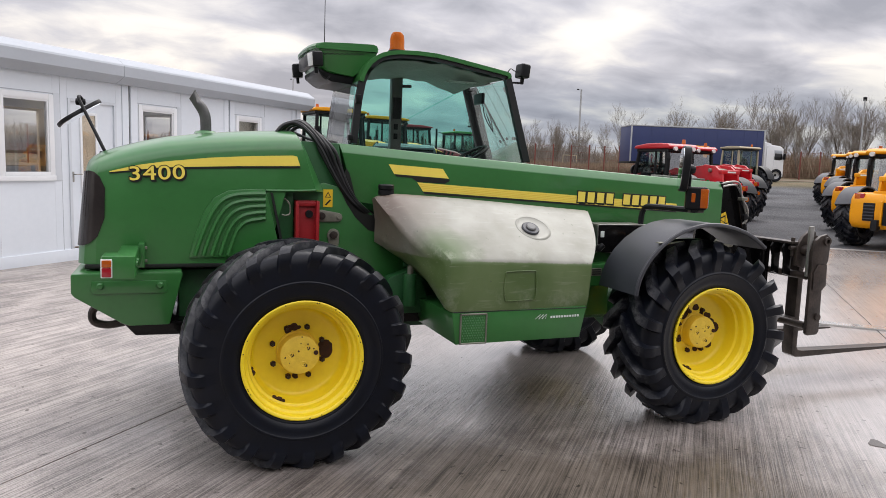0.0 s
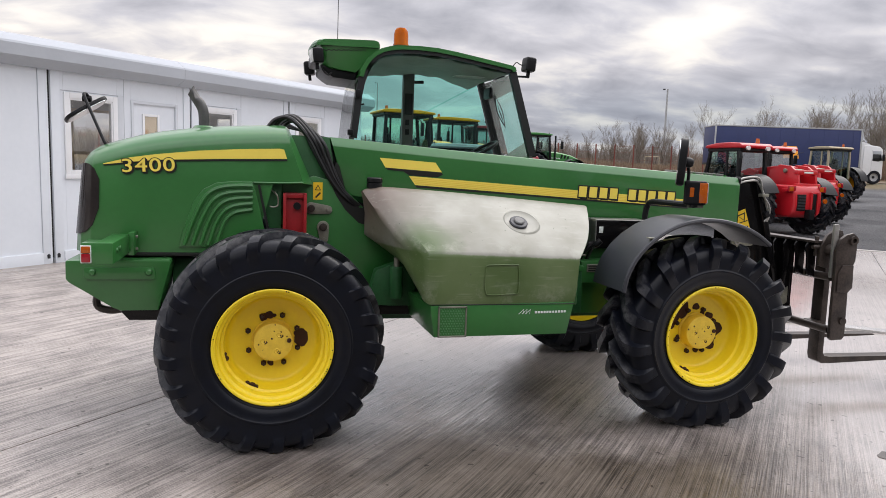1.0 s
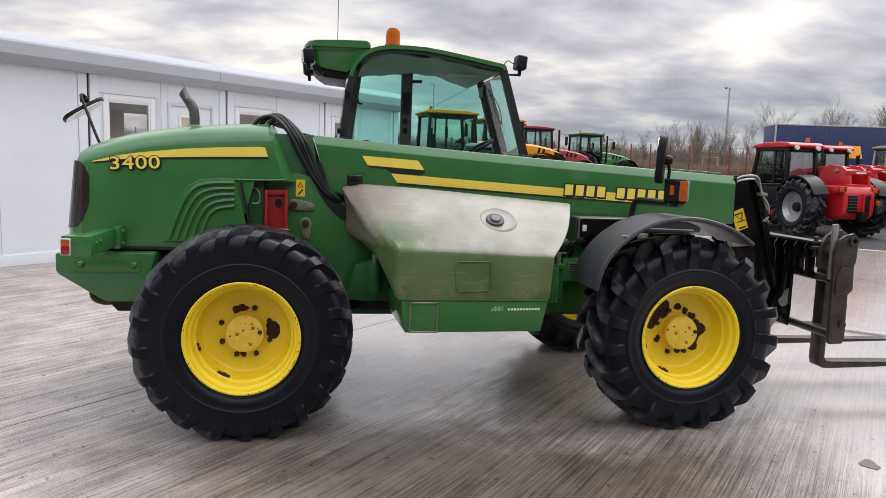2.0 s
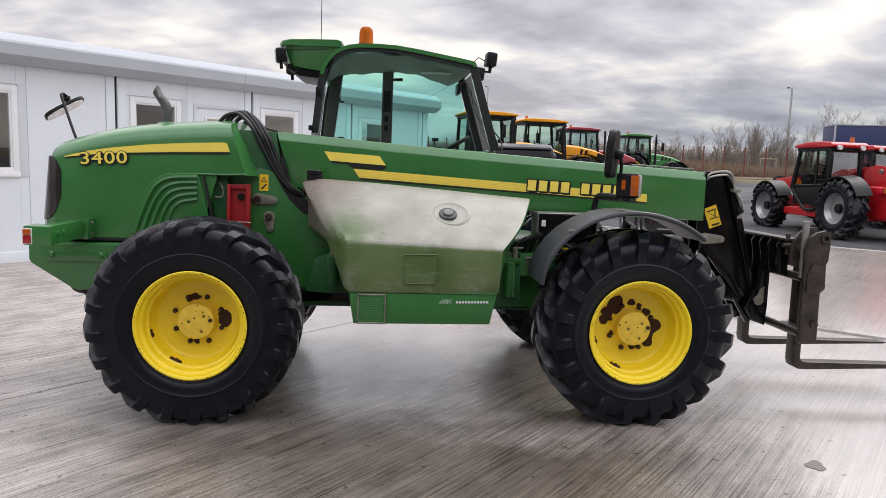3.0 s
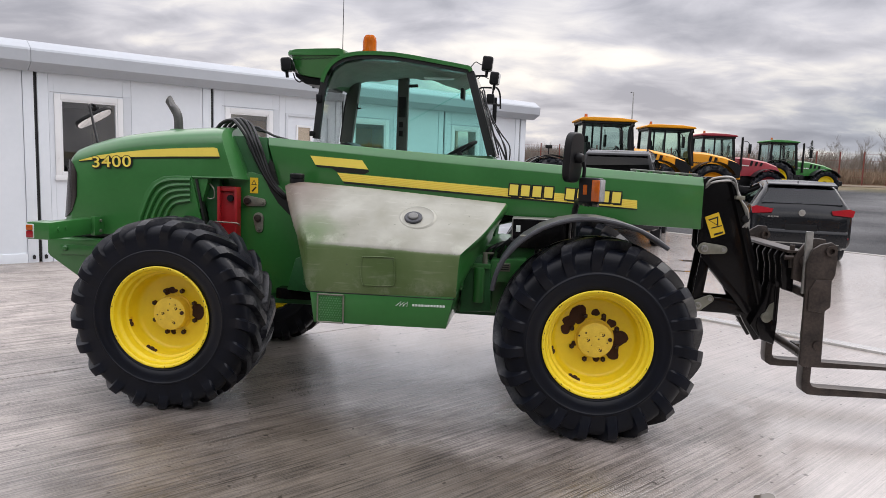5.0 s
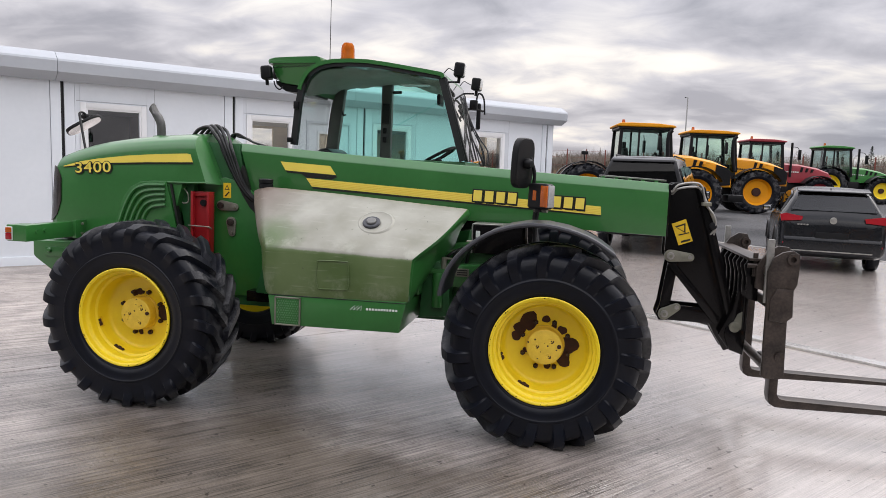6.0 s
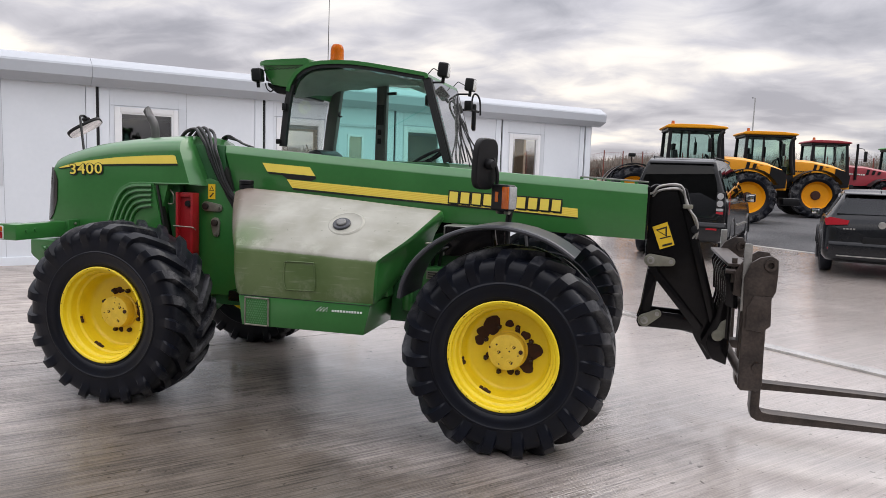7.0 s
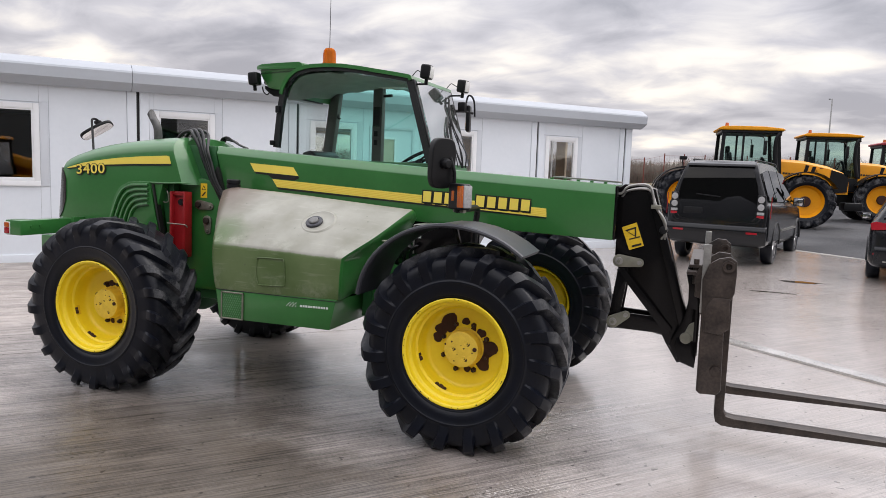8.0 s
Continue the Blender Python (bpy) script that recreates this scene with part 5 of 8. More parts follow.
    # wheels
    rear_rust = [(0.160, 0.000, 0.044), (0.150, 0.032, 0.030), (-0.052, 0.128, 0.024), (-0.022, 0.140, 0.024), (0.005, 0.138, 0.012), (-0.012, -0.138, 0.018)]
    front_rust = [(-0.105, 0.140, 0.056), (-0.155, 0.095, 0.040), (-0.175, 0.045, 0.034), (0.0, 0.158, 0.024), (0.145, 0.005, 0.056), (0.115, -0.085, 0.046), (0.05, 0.115, 0.018), (0.10, 0.095, 0.028), (0.02, -0.135, 0.020), (-0.12, -0.045, 0.016)]
    make_wheel(T, 0.0, -0.93, 0.60, -1, 0.622, 0.47, 21, 0.037, rear_rust, 1.03)
    make_wheel(T, 2.735, -0.93, 0.60, -1, 0.622, 0.45, 19, 0.056, front_rust, 1.03)
    make_wheel(T, 0.0, 0.99, 0.60, 1, 0.622, 0.47, 21, 0.034, rear_rust[:3], 1.03)
    make_wheel(T, 2.735, 0.99, 0.60, 1, 0.622, 0.45, 19, 0.056, front_rust[:4], 1.03)

    # front mudguards
    arc = [(2.085, 0.895), (2.10, 0.98), (2.135, 1.065), (2.19, 1.145), (2.27, 1.222), (2.37, 1.287), (2.48, 1.330), (2.60, 1.353), (2.72, 1.353), (2.84, 1.333), (2.95, 1.298), (3.04, 1.252), (3.115, 1.200)]
    for s, y0, y1 in ((-1, -1.13, -0.72), (1, 1.19, 0.78)):
        left = [(x, y0, z) for x, z in arc]
        right = [(x, y1, z) for x, z in arc]
        f = part("mudguard", quad_strip(left, right, 0.022), "fender", T, "grey-black plastic front mudguard")
        lip = [(2.685 + (x - 2.685) * 0.985, y0 + s * 0.004, 0.70 + (z - 0.70) * 0.985) for x, z in arc]
        part("mudguard_lip", tube(lip, 0.014, 8, 2), "fender", f)
        part("mudguard_stay", tube([(2.56, y1, 1.33), (2.56, y1 - s * 0.10, 1.20), (2.60, y1 - s * 0.2, 1.02)], 0.018, 8), "black", f)
        part("mudguard_clip", box(2.245, 2.285, y0 * 0.985 - 0.02, y0 * 0.985 + 0.02, 1.225, 1.232, 0.002), "zinc", f)

    # indicator, arm and side mirror over the near mudguard
    part("lamp_arm", tube([(2.60, -0.43, 1.10), (2.605, -0.425, 1.32), (2.615, -0.435, 1.395), (2.622, -0.48, 1.425), (2.635, -0.65, 1.430), (2.646, -0.82, 1.430), (2.65, -0.95, 1.432)], 0.021, 10, 5), "plastic", T)
    ind = part("indicator_lamp", box(-0.085, 0.056, -0.036, 0.036, -0.078, 0.078, 0.018, 4), "plastic", T, "black side lamp with amber and clear lens")
    ind.matrix_local = pose(2.672, -0.953, 1.510, 0, 0, -33)
    part("amber_lens", box(0.010, 0.060, -0.0405, -0.026, -0.064, 0.066, 0.006, 2), "amber", ind)
    part("amber_lens", box(-0.048, -0.022, -0.0385, -0.034, -0.026, 0.034, 0.002, 1), "amber", ind)
    part("clear_lens", box(0.050, 0.066, -0.030, 0.033, -0.066, 0.068, 0.008, 2), "lamp_grey", ind)
    part("lamp_foot", rod((-0.02, 0, -0.095), (-0.02, 0, -0.060), 0.028, 12), "plastic", ind)
    part("lamp_bolt", rod((-0.06, 0, -0.085), (0.04, 0, -0.085), 0.012, 8), "zinc", ind)
    part("mirror_stay", tube([(2.60, -0.93, 1.44), (2.61, -0.925, 1.55), (2.615, -0.925, 1.64), (2.60, -0.925, 1.70), (2.585, -0.925, 1.74)], 0.011, 8), "plastic", T)
    def oval(w, h):
        turn = [2 * math.pi * k / 32 for k in range(32)]
        return [(w * math.copysign(abs(math.cos(a)) ** 0.55, math.cos(a)), h * math.copysign(abs(math.sin(a)) ** 0.55, math.sin(a))) for a in turn]

    sm = part("side_mirror", prism(oval(0.093, 0.152), -0.022, 0.026, 0.014, 3, "x"), "plastic", T, "black-backed side mirror on a stay")
    sm.matrix_local = pose(2.540, -0.955, 1.705, 0, 3, -30)
    part("mirror_glass", prism(oval(0.078, 0.136), -0.0255, -0.0215, 0, 1, "x"), "mirror", sm)
    part("mirror_joint", lathe([(0.0, 0.075), (0.022, 0.07), (0.032, 0.05), (0.032, 0.02), (0.022, 0.0)], 16, "x"), "plastic", sm)

    # cab
    side = [(0.50, 1.00), (0.556, 1.81), (0.588, 2.12), (0.612, 2.25), (0.628, 2.305), (0.652, 2.352), (0.685, 2.395), (0.725, 2.430), (0.775, 2.458), (0.835, 2.476), (0.91, 2.488), (1.05, 2.493), (1.193, 2.488), (1.34, 2.470), (1.50, 2.445), (1.66, 2.420), (1.785, 2.399), (1.806, 2.388), (1.816, 2.362), (2.005, 1.733), (2.10, 1.40), (2.0, 1.0)]
    cab = new("cab")
    cab.parent = T
    part("cab_base", prism([(0.50, 0.90), (0.555, 1.72), (2.00, 1.72), (2.10, 1.40), (2.02, 0.90)], 0.275, 1.14, 0.015), "green_dull", cab, "green lower cab shell")

    def offset(pts, d):
        out = []
        for i, p in enumerate(pts):
            a, b = Vector(pts[max(i - 1, 0)]), Vector(pts[min(i + 1, len(pts) - 1)])
            t = (b - a).normalized()
            out.append((p[0] + t[1] * d, p[1] - t[0] * d))
        return out

    rail = side[1:20]
    for y0, y1, nm in ((0.258, 0.300, "door_frame"), (1.115, 1.155, "door_frame")):
        outer, inner = rail, offset(rail, 0.050)
        fb = bmesh.new()
        for k in range(len(rail) - 1):
            join(fb, prism([outer[k], outer[k + 1], inner[k + 1], inner[k]], y0, y1))
        bmesh.ops.remove_doubles(fb, verts=fb.verts, dist=1e-4)
        part(nm, fb, "pillar", cab, "black rounded cab side frame")
    inner = offset(rail, 0.058)
    part("side_window", prism(inner + [(1.93, 1.70), (0.62, 1.70)], 0.276, 0.280), "near_glass", cab, "faintly tinted side window").visible_shadow = False
    part("side_window", prism(inner + [(1.93, 1.70), (0.62, 1.70)], 1.134, 1.138), "cab_glass", cab, "green-tinted side window").visible_shadow = False
    # roof shell and lining
    outer = side[3:19]
    roof = part("roof", quad_strip([(x, 0.245, z + 0.006) for x, z in outer], [(x, 1.17, z + 0.006) for x, z in outer], 0.030), "green", cab, "rounded green cab roof")
    near_z = [(0.66, 2.20), (0.70, 2.325), (0.776, 2.400), (0.956, 2.432), (1.26, 2.424), (1.50, 2.390), (1.66, 2.355), (1.76, 2.352), (1.80, 2.36)]
    far_z = [(0.64, 2.30), (0.70, 2.345), (0.90, 2.366), (1.09, 2.386), (1.23, 2.395), (1.386, 2.386), (1.526, 2.345), (1.667, 2.296), (1.752, 2.340), (1.80, 2.37)]

    def along(tab, x):
        for (xa, za), (xb, zb) in zip(tab, tab[1:]):
            if xa <= x <= xb:
                return za + (zb - za) * smooth(xa, xb, x) if xb - xa > 0.2 else za + (zb - za) * (x - xa) / (xb - xa)
        return tab[-1][1]

    lb = bmesh.new()
    rows = []
    for i in range(45):
        x = 0.66 + 1.14 * i / 44
        rows.append([])
        for j in range(15):
            f = j / 14
            z = along(near_z, x) * (1 - f) + along(far_z, x) * f + 0.007 * math.sin(9 * x + 5 * f) * math.sin(3.14 * f) + 0.004 * math.sin(31 * x - 11 * f)
            rows[-1].append(lb.verts.new((x, 0.305 + 0.80 * f, z)))
    for a, b2 in zip(rows, rows[1:]):
        for j in range(14):
            lb.faces.new((a[j], a[j + 1], b2[j + 1], b2[j]))
    part("roof_lining", lb, "liner", cab, "grey sagging roof lining")
    for k in range(4):
        part("lining_slot", box(1.40, 1.66, 0.52 + 0.03 * k, 0.53 + 0.03 * k, 2.335, 2.342), "white_lens", cab)
    # far pillars, rear and front posts
    for pts, nm in (([(1.090, 1.70), (1.185, 1.70), (1.187, 2.40), (1.092, 2.40)], "centre_pillar"), ([(0.565, 1.70), (0.665, 1.70), (0.748, 2.36), (0.642, 2.34)], "rear_pillar")):
        part(nm, prism(pts, 1.06, 1.13, 0.008), "post_trim", cab)
    part("pillar_switch", box(1.105, 1.172, 1.045, 1.062, 2.05, 2.23, 0.006), "pillar", cab)
    for k in range(2):
        part("pillar_button", box(1.115, 1.15, 1.05, 1.062, 1.88 + 0.08 * k, 1.93 + 0.08 * k, 0.003), "plastic", cab)
    part("grab_stub", rod((1.185, 1.09, 2.33), (1.27, 1.09, 2.335), 0.014, 8), "pillar", cab)
    for y in (0.27, 1.11):
        part("front_pillar", prism([(1.995, 1.72), (2.025, 1.72), (1.825, 2.37), (1.792, 2.37)], y, y + 0.035, 0.006), "pillar", cab)
    wsl, wsr = [(2.02, 0.32, 1.72), (1.825, 0.32, 2.36)], [(2.02, 1.11, 1.72), (1.825, 1.11, 2.36)]
    part("windscreen", quad_strip(wsl, wsr, 0.004), "screen_glass", cab, "clear front windscreen with a pale haze for the reflected sky").visible_shadow = False
    part("rear_window", quad_strip([(0.545, 0.31, 1.72), (0.60, 0.31, 2.24)], [(0.545, 1.10, 1.72), (0.60, 1.10, 2.24)], 0.004), "rear_glass", cab).visible_shadow = False
    for k in range(2):
        part("door_hinge", box(0.535 + 0.05 * k, 0.575 + 0.05 * k, 0.235, 0.275, 1.825 + 0.27 * k, 1.865 + 0.29 * k, 0.006), "plastic", cab)
    # roof pod with lamps
    pod = [(0.318, 2.470), (0.325, 2.430), (0.345, 2.360), (0.385, 2.322), (0.425, 2.312), (0.60, 2.296), (0.68, 2.36), (0.75, 2.44), (0.77, 2.475)]
    shift = ((0.365, 0.045), (0.378, 0.020), (0.42, 0.004), (0.52, -0.012), (0.72, -0.020), (0.92, -0.012), (1.02, 0.004), (1.062, 0.020), (1.075, 0.045))
    pd = part("roof_pod", loft([[(x + (dx if x < 0.45 else 0.0), y + ((0.72 - y) * 0.10 if z < 2.40 else 0.0), z) for x, z in pod] for y, dx in shift]), "green", cab, "green air-conditioning pod behind the roof")
    lid = [(0.296, 2.470), (0.290, 2.488), (0.300, 2.506), (0.330, 2.515), (0.55, 2.524), (0.745, 2.530), (0.772, 2.522), (0.782, 2.500), (0.780, 2.478), (0.55, 2.472)]
    part("pod_lid", loft([[(x + (dx if x < 0.45 else -dx * 0.3), 0.72 + (y - 0.72) * 1.05, z) for x, z in lid] for y, dx in shift]), "green", pd, "rounded green lid")
    part("pod_underside", prism([(0.345, 2.345), (0.352, 2.312), (0.40, 2.275), (0.44, 2.252), (0.60, 2.240), (0.615, 2.30), (0.425, 2.318), (0.385, 2.328)], 0.43, 1.01, 0.006), "plastic", pd, "black underside")
    part("pod_cable", tube([(0.345 + 0.018 * k, 0.366, 2.436 + 0.0011 * k + (0.006 if k % 2 else -0.006)) for k in range(19)], 0.0035, 5, 2), "hose", pd)
    part("pod_grille", box(0.285, 0.345, 0.50, 0.94, 2.36, 2.455, 0.02), "plastic", pd)
    part("cable_loop", tube([(0.345, 0.40, 2.33), (0.365, 0.39, 2.285), (0.40, 0.39, 2.262), (0.425, 0.395, 2.285)], 0.006, 6), "hose", pd)

    def work_lamp(at, rz, parent, name="work_lamp"):
        lp = part(name, box(-0.045, 0.036, -0.055, 0.055, -0.055, 0.055, 0.020, 3), "plastic", parent, "square black work lamp")
        lp.matrix_local = pose(*at, 0, 6, rz)
        part("lamp_glass", box(0.033, 0.040, -0.045, 0.045, -0.045, 0.045, 0.008, 2), "white_lens", lp)
        part("lamp_bracket", box(-0.012, 0.012, -0.012, 0.012, -0.10, -0.05, 0.004), "plastic", lp)
        return lp

    work_lamp((0.305, 0.335, 2.388), 190, cab)
    work_lamp((0.300, 1.10, 2.388), 170, cab)
    work_lamp((1.93, 0.285, 2.425), 4, cab)
    work_lamp((1.955, 1.09, 2.415), -4, cab)
    for y in (0.30, 1.09):
        part("lamp_stay", tube([(1.79, y, 2.33), (1.86, y, 2.335), (1.93, y, 2.335)], 0.008, 6), "plastic", cab)
        part("lamp_cable", tube([(1.79, y, 2.39), (1.83, y + 0.01, 2.44), (1.86, y + 0.01, 2.43), (1.90, y, 2.41)], 0.004, 5), "hose", cab)
    # left mirror, cables and wiper at the far front corner
    part("mirror_arm", tube([(1.83, 1.13, 2.20), (1.92, 1.20, 2.21), (1.99, 1.28, 2.20)], 0.012, 8), "plastic", cab)
    fm = part("side_mirror", box(-0.018, 0.018, -0.070, 0.070, -0.118, 0.118, 0.015, 3), "plastic", cab, "black side mirror on the far door")
    fm.matrix_local = pose(1.945, 1.30, 2.15, 0, 0, 12)
    part("mirror_glass", box(-0.0225, -0.0175, -0.058, 0.058, -0.102, 0.102, 0.012, 2), "mirror", fm)
    part("mirror_hoop", tube([(1.925, 1.25, 2.22), (1.935, 1.27, 2.34), (1.965, 1.28, 2.355), (1.995, 1.29, 2.30), (2.005, 1.29, 2.17)], 0.009, 6, 4), "plastic", cab)
    rc = random.Random(9)
    for k in range(6):
        j = [rc.uniform(-0.02, 0.02) for _ in range(6)]
        part("cable", tube([(1.86 + j[0], 0.92 + 0.02 * k, 2.30 + j[1]), (1.895 + j[2] + 0.008 * k, 0.88, 2.10), (1.955 + j[3] + 0.012 * k, 0.82, 1.95 + j[4]), (2.02 + j[5] + 0.016 * k, 0.76, 1.82), (2.06 + j[0] + 0.014 * k, 0.74, 1.70)], 0.0045 + 0.001 * (k % 3), 5), "hose", cab)
    part("corner_lamp", box(1.88, 1.95, 1.16, 1.24, 2.20, 2.29, 0.015, 2), "plastic", cab)
    part("inner_mirror", box(1.70, 1.73, 0.55, 0.72, 2.18, 2.27, 0.02, 3), "plastic", cab)
    part("wiper", tube([(2.03, 0.7, 1.74), (1.96, 0.72, 1.98), (1.91, 0.85, 2.13)], 0.007, 6), "plastic", cab)
    part("coat_hook", tube([(0.72, 1.08, 2.16), (0.73, 1.07, 2.12), (0.76, 1.06, 2.12)], 0.008, 6), "pillar", cab)
    # seat, column and steering wheel
    part("seat_back", prism([(0.66, 1.30), (0.70, 1.78), (0.78, 1.80), (0.84, 1.76), (0.82, 1.30)], 0.48, 0.94, 0.03, 3), "plastic", cab, "black cab seat")
    part("seat_cushion", box(0.75, 1.28, 0.46, 0.96, 1.22, 1.36, 0.04, 3), "plastic", cab)
    part("armrest", box(0.85, 1.15, 0.40, 0.46, 1.69, 1.74, 0.02, 3), "plastic", cab)
    sw = bmesh.new()
    ringp = [(0.175 * math.cos(a), 0.175 * math.sin(a), 0) for a in [2 * math.pi * k / 28 for k in range(29)]]
    join(sw, tube(ringp, 0.014, 8, 0))
    for k in range(3):
        a = 2.1 * k
        rod((0, 0, -0.02), (0.17 * math.cos(a), 0.17 * math.sin(a), 0), 0.010, 6, bm=sw)
    wheel = part("steering_wheel", sw, "plastic", cab, "black steering wheel")
    wheel.matrix_local = pose(1.68, 0.74, 1.755, 0, -30, 0)
    part("steering_column", rod((1.68, 0.74, 1.745), (1.87, 0.74, 1.42), 0.035, 12), "plastic", cab)
    part("dashboard", box(1.76, 1.96, 0.42, 1.02, 1.56, 1.70, 0.03, 3), "plastic", cab)
    # beacon and aerial
    bc = part("beacon", lathe([(0.060, 0.0), (0.060, 0.012), (0.056, 0.018), (0.055, 0.085), (0.050, 0.115), (0.036, 0.135), (0.0, 0.14)], 32, "z"), "beacon", cab, "amber flashing beacon on the roof")
    bc.location = (0.953, 0.48, 2.522)
    part("beacon_base", lathe([(0.066, -0.04), (0.066, 0.0), (0.060, 0.004)], 24, "z"), "plastic", bc)
    part("beacon_reflector", rod((0.0, 0.0, 0.0), (0.0, 0.0, 0.095), 0.020, 12), "bright_steel", bc)
    part("aerial_bracket", box(0.515, 0.565, 1.04, 1.235, 2.40, 2.412, 0.003), "plastic", cab)
    part("aerial", rod((0.541, 1.211, 2.41), (0.541, 1.211, 3.60), 0.004, 6, 0.002), "plastic", cab, "thin whip aerial")

    # boom head: black knuckle plates, links and pins
    head = [(3.50, 1.600), (3.535, 1.625), (3.685, 1.618), (3.715, 1.56), (3.80, 1.25), (3.965, 0.70), (4.02, 0.575), (4.005, 0.50), (3.94, 0.475), (3.86, 0.60), (3.74, 0.83), (3.60, 0.99), (3.50, 1.12)]
    hd = new("boom_head")
    hd.parent = T
    for y in (-0.155, 0.015):
        part("head_plate", prism(head, y, y + 0.03, 0.006), "black", hd, "black boom head plate")
    part("head_web", prism([(3.51, 1.58), (3.66, 1.59), (3.90, 0.75), (3.87, 0.74), (3.58, 1.10)], -0.125, 0.015), "black", hd)
    part("head_rib", prism([(3.675, 1.615), (3.735, 1.60), (4.03, 0.60), (3.99, 0.55)], -0.185, 0.05, 0.006), "black", hd)
    for y in (-0.165, 0.03):
        part("lower_ear", prism([(3.47, 0.70), (3.49, 0.775), (3.53, 1.10), (3.60, 1.10), (3.585, 0.98), (3.560, 0.775), (3.80, 0.765), (3.90, 0.71), (3.84, 0.66), (3.55, 0.665), (3.49, 0.66)], y, y + 0.022, 0.005), "black", hd)
    part("diagonal_link", prism([(3.52, 1.06), (3.56, 1.08), (3.90, 0.70), (3.86, 0.66)], -0.19, -0.165, 0.004), "black", hd)
    for (ax_, az), (bx, bz) in (((3.535, 1.122), (3.665, 1.118)), ((3.520, 0.715), (3.60, 0.765))):
        d = math.atan2(bz - az, bx - ax_)
        out = [(ax_ + 0.042 * math.cos(d + 1.57 + 0.393 * k), az + 0.042 * math.sin(d + 1.57 + 0.393 * k)) for k in range(9)]
        out += [(bx + 0.028 * math.cos(d - 1.57 + 0.393 * k), bz + 0.028 * math.sin(d - 1.57 + 0.393 * k)) for k in range(9)]
        pp = part("pin_plate", prism(out, -0.192, -0.206, 0.003), "zinc", hd, "zinc pin keeper plate")
        part("pin_head", rod((ax_, -0.19, az), (ax_, -0.222, az), 0.025, 18, bev=0.004), "bright_steel", pp)
        part("bolt", rod((ax_, -0.22, az), (ax_, -0.232, az), 0.012, 6), "zinc", pp)
        part("bolt", rod((bx, -0.2, bz), (bx, -0.220, bz), 0.015, 6), "bright_steel", pp)
    ws = part("warning_sticker", prism([(3.533, 1.340), (3.626, 1.378), (3.682, 1.228), (3.590, 1.192)], -0.1565, -0.1590), "sticker", hd, "yellow hazard sticker on the boom head")
    part("warning_triangle", prism([(3.555, 1.322), (3.625, 1.350), (3.630, 1.280)], -0.1592, -0.1605), "decal_and_gap_dark", ws)
    part("warning_triangle", prism([(3.570, 1.317), (3.616, 1.335), (3.619, 1.292)], -0.1606, -0.1615), "sticker", ws)
    for a, b, c in (((3.585, 1.268), (3.655, 1.29), 0.008), ((3.605, 1.225), (3.665, 1.245), 0.014)):
        part("pictogram", prism([a, b, (b[0], b[1] - c), (a[0], a[1] - c)], -0.1592, -0.1605), "decal_and_gap_dark", ws)
    for k in range(2):
        o = 0.022 * k
        part("steel_pipe", tube([(3.47, -0.16 + o, 1.56 - o), (3.52, -0.17 + o, 1.565 - o), (3.56, -0.18, 1.61 - o * 1.2), (3.66, -0.20, 1.628 - o * 1.2), (3.71, -0.205 + o, 1.60 - o), (3.74 + o * 0.4, -0.21, 1.49), (3.80, -0.21 + o, 1.41 - o), (3.815, -0.20, 1.33), (3.79 + o, -0.18, 1.28)], 0.008, 8, 4), "bright_steel", hd, "bright hydraulic pipe")
    part("pipe_clamp", box(3.715, 3.775, -0.235, -0.18, 1.475, 1.50, 0.004), "zinc", hd)
    part("quick_coupler", rod((3.80, -0.21, 1.34), (3.80, -0.12, 1.34), 0.026, 18, bev=0.008), "plastic", hd)
    part("tilt_cylinder", rod((3.62, -0.065, 1.45), (3.90, -0.065, 0.80), 0.05, 16), "black", hd)
    part("tilt_rod", rod((3.55, -0.065, 0.715), (3.95, -0.065, 0.64), 0.032, 16), "black", hd)

    # fork carriage
    cg = new("fork_carriage")
    cg.parent = T
    ear = [(4.070, 0.445), (4.068, 0.90), (4.060, 1.10), (4.09, 1.19), (4.14, 1.225), (4.20, 1.240), (4.238, 1.215), (4.242, 1.14), (4.238, 1.03), (4.205, 0.96), (4.196, 0.83), (4.205, 0.46), (4.185, 0.432), (4.09, 0.428)]
    ear2 = [(4.02, 0.98), (4.02, 1.12), (4.075, 1.21), (4.14, 1.255), (4.205, 1.25), (4.225, 1.20), (4.21, 1.10), (4.14, 1.02), (4.12, 0.95)]
    for s, ys in ((-1, (-0.66, -0.545)), (1, (0.60, 0.715))):
        for i, y in enumerate(ys):
            pl = part("side_plate", prism(ear if (i == 0) == (s < 0) else ear2, y, y + 0.03, 0.006), "steel", cg, "worn brown steel carriage plate")
            part("pin_hole", lathe([(0.034, -0.02), (0.034, 0.05), (0.018, 0.05), (0.018, -0.02), (0.034, -0.02)], 20, "y"), "steel", pl).location = (4.196, y, 1.185)
        y = ys[0] if s < 0 else ys[1]
        part("pin_boss", rod((4.168, y - 0.014, 0.575), (4.168, y + 0.04, 0.575), 0.028, 16), "steel", cg)
        part("flat_bar", box(4.055, 4.098, y + (0.032 if s < 0 else -0.03), y + (0.055 if s < 0 else -0.005), 0.90, 1.30, 0.004), "bright_steel", cg)
        part("guard_plate", prism([(4.085, 0.80), (4.085, 0.93), (4.12, 1.0), (4.215, 1.0), (4.222, 0.83), (4.18, 0.79)], y - 0.012, y + 0.0, 0.003), "steel", cg)
    part("top_bar", rod((4.10, -0.62, 1.10), (4.10, 0.68, 1.10), 0.045, 20), "steel", cg)
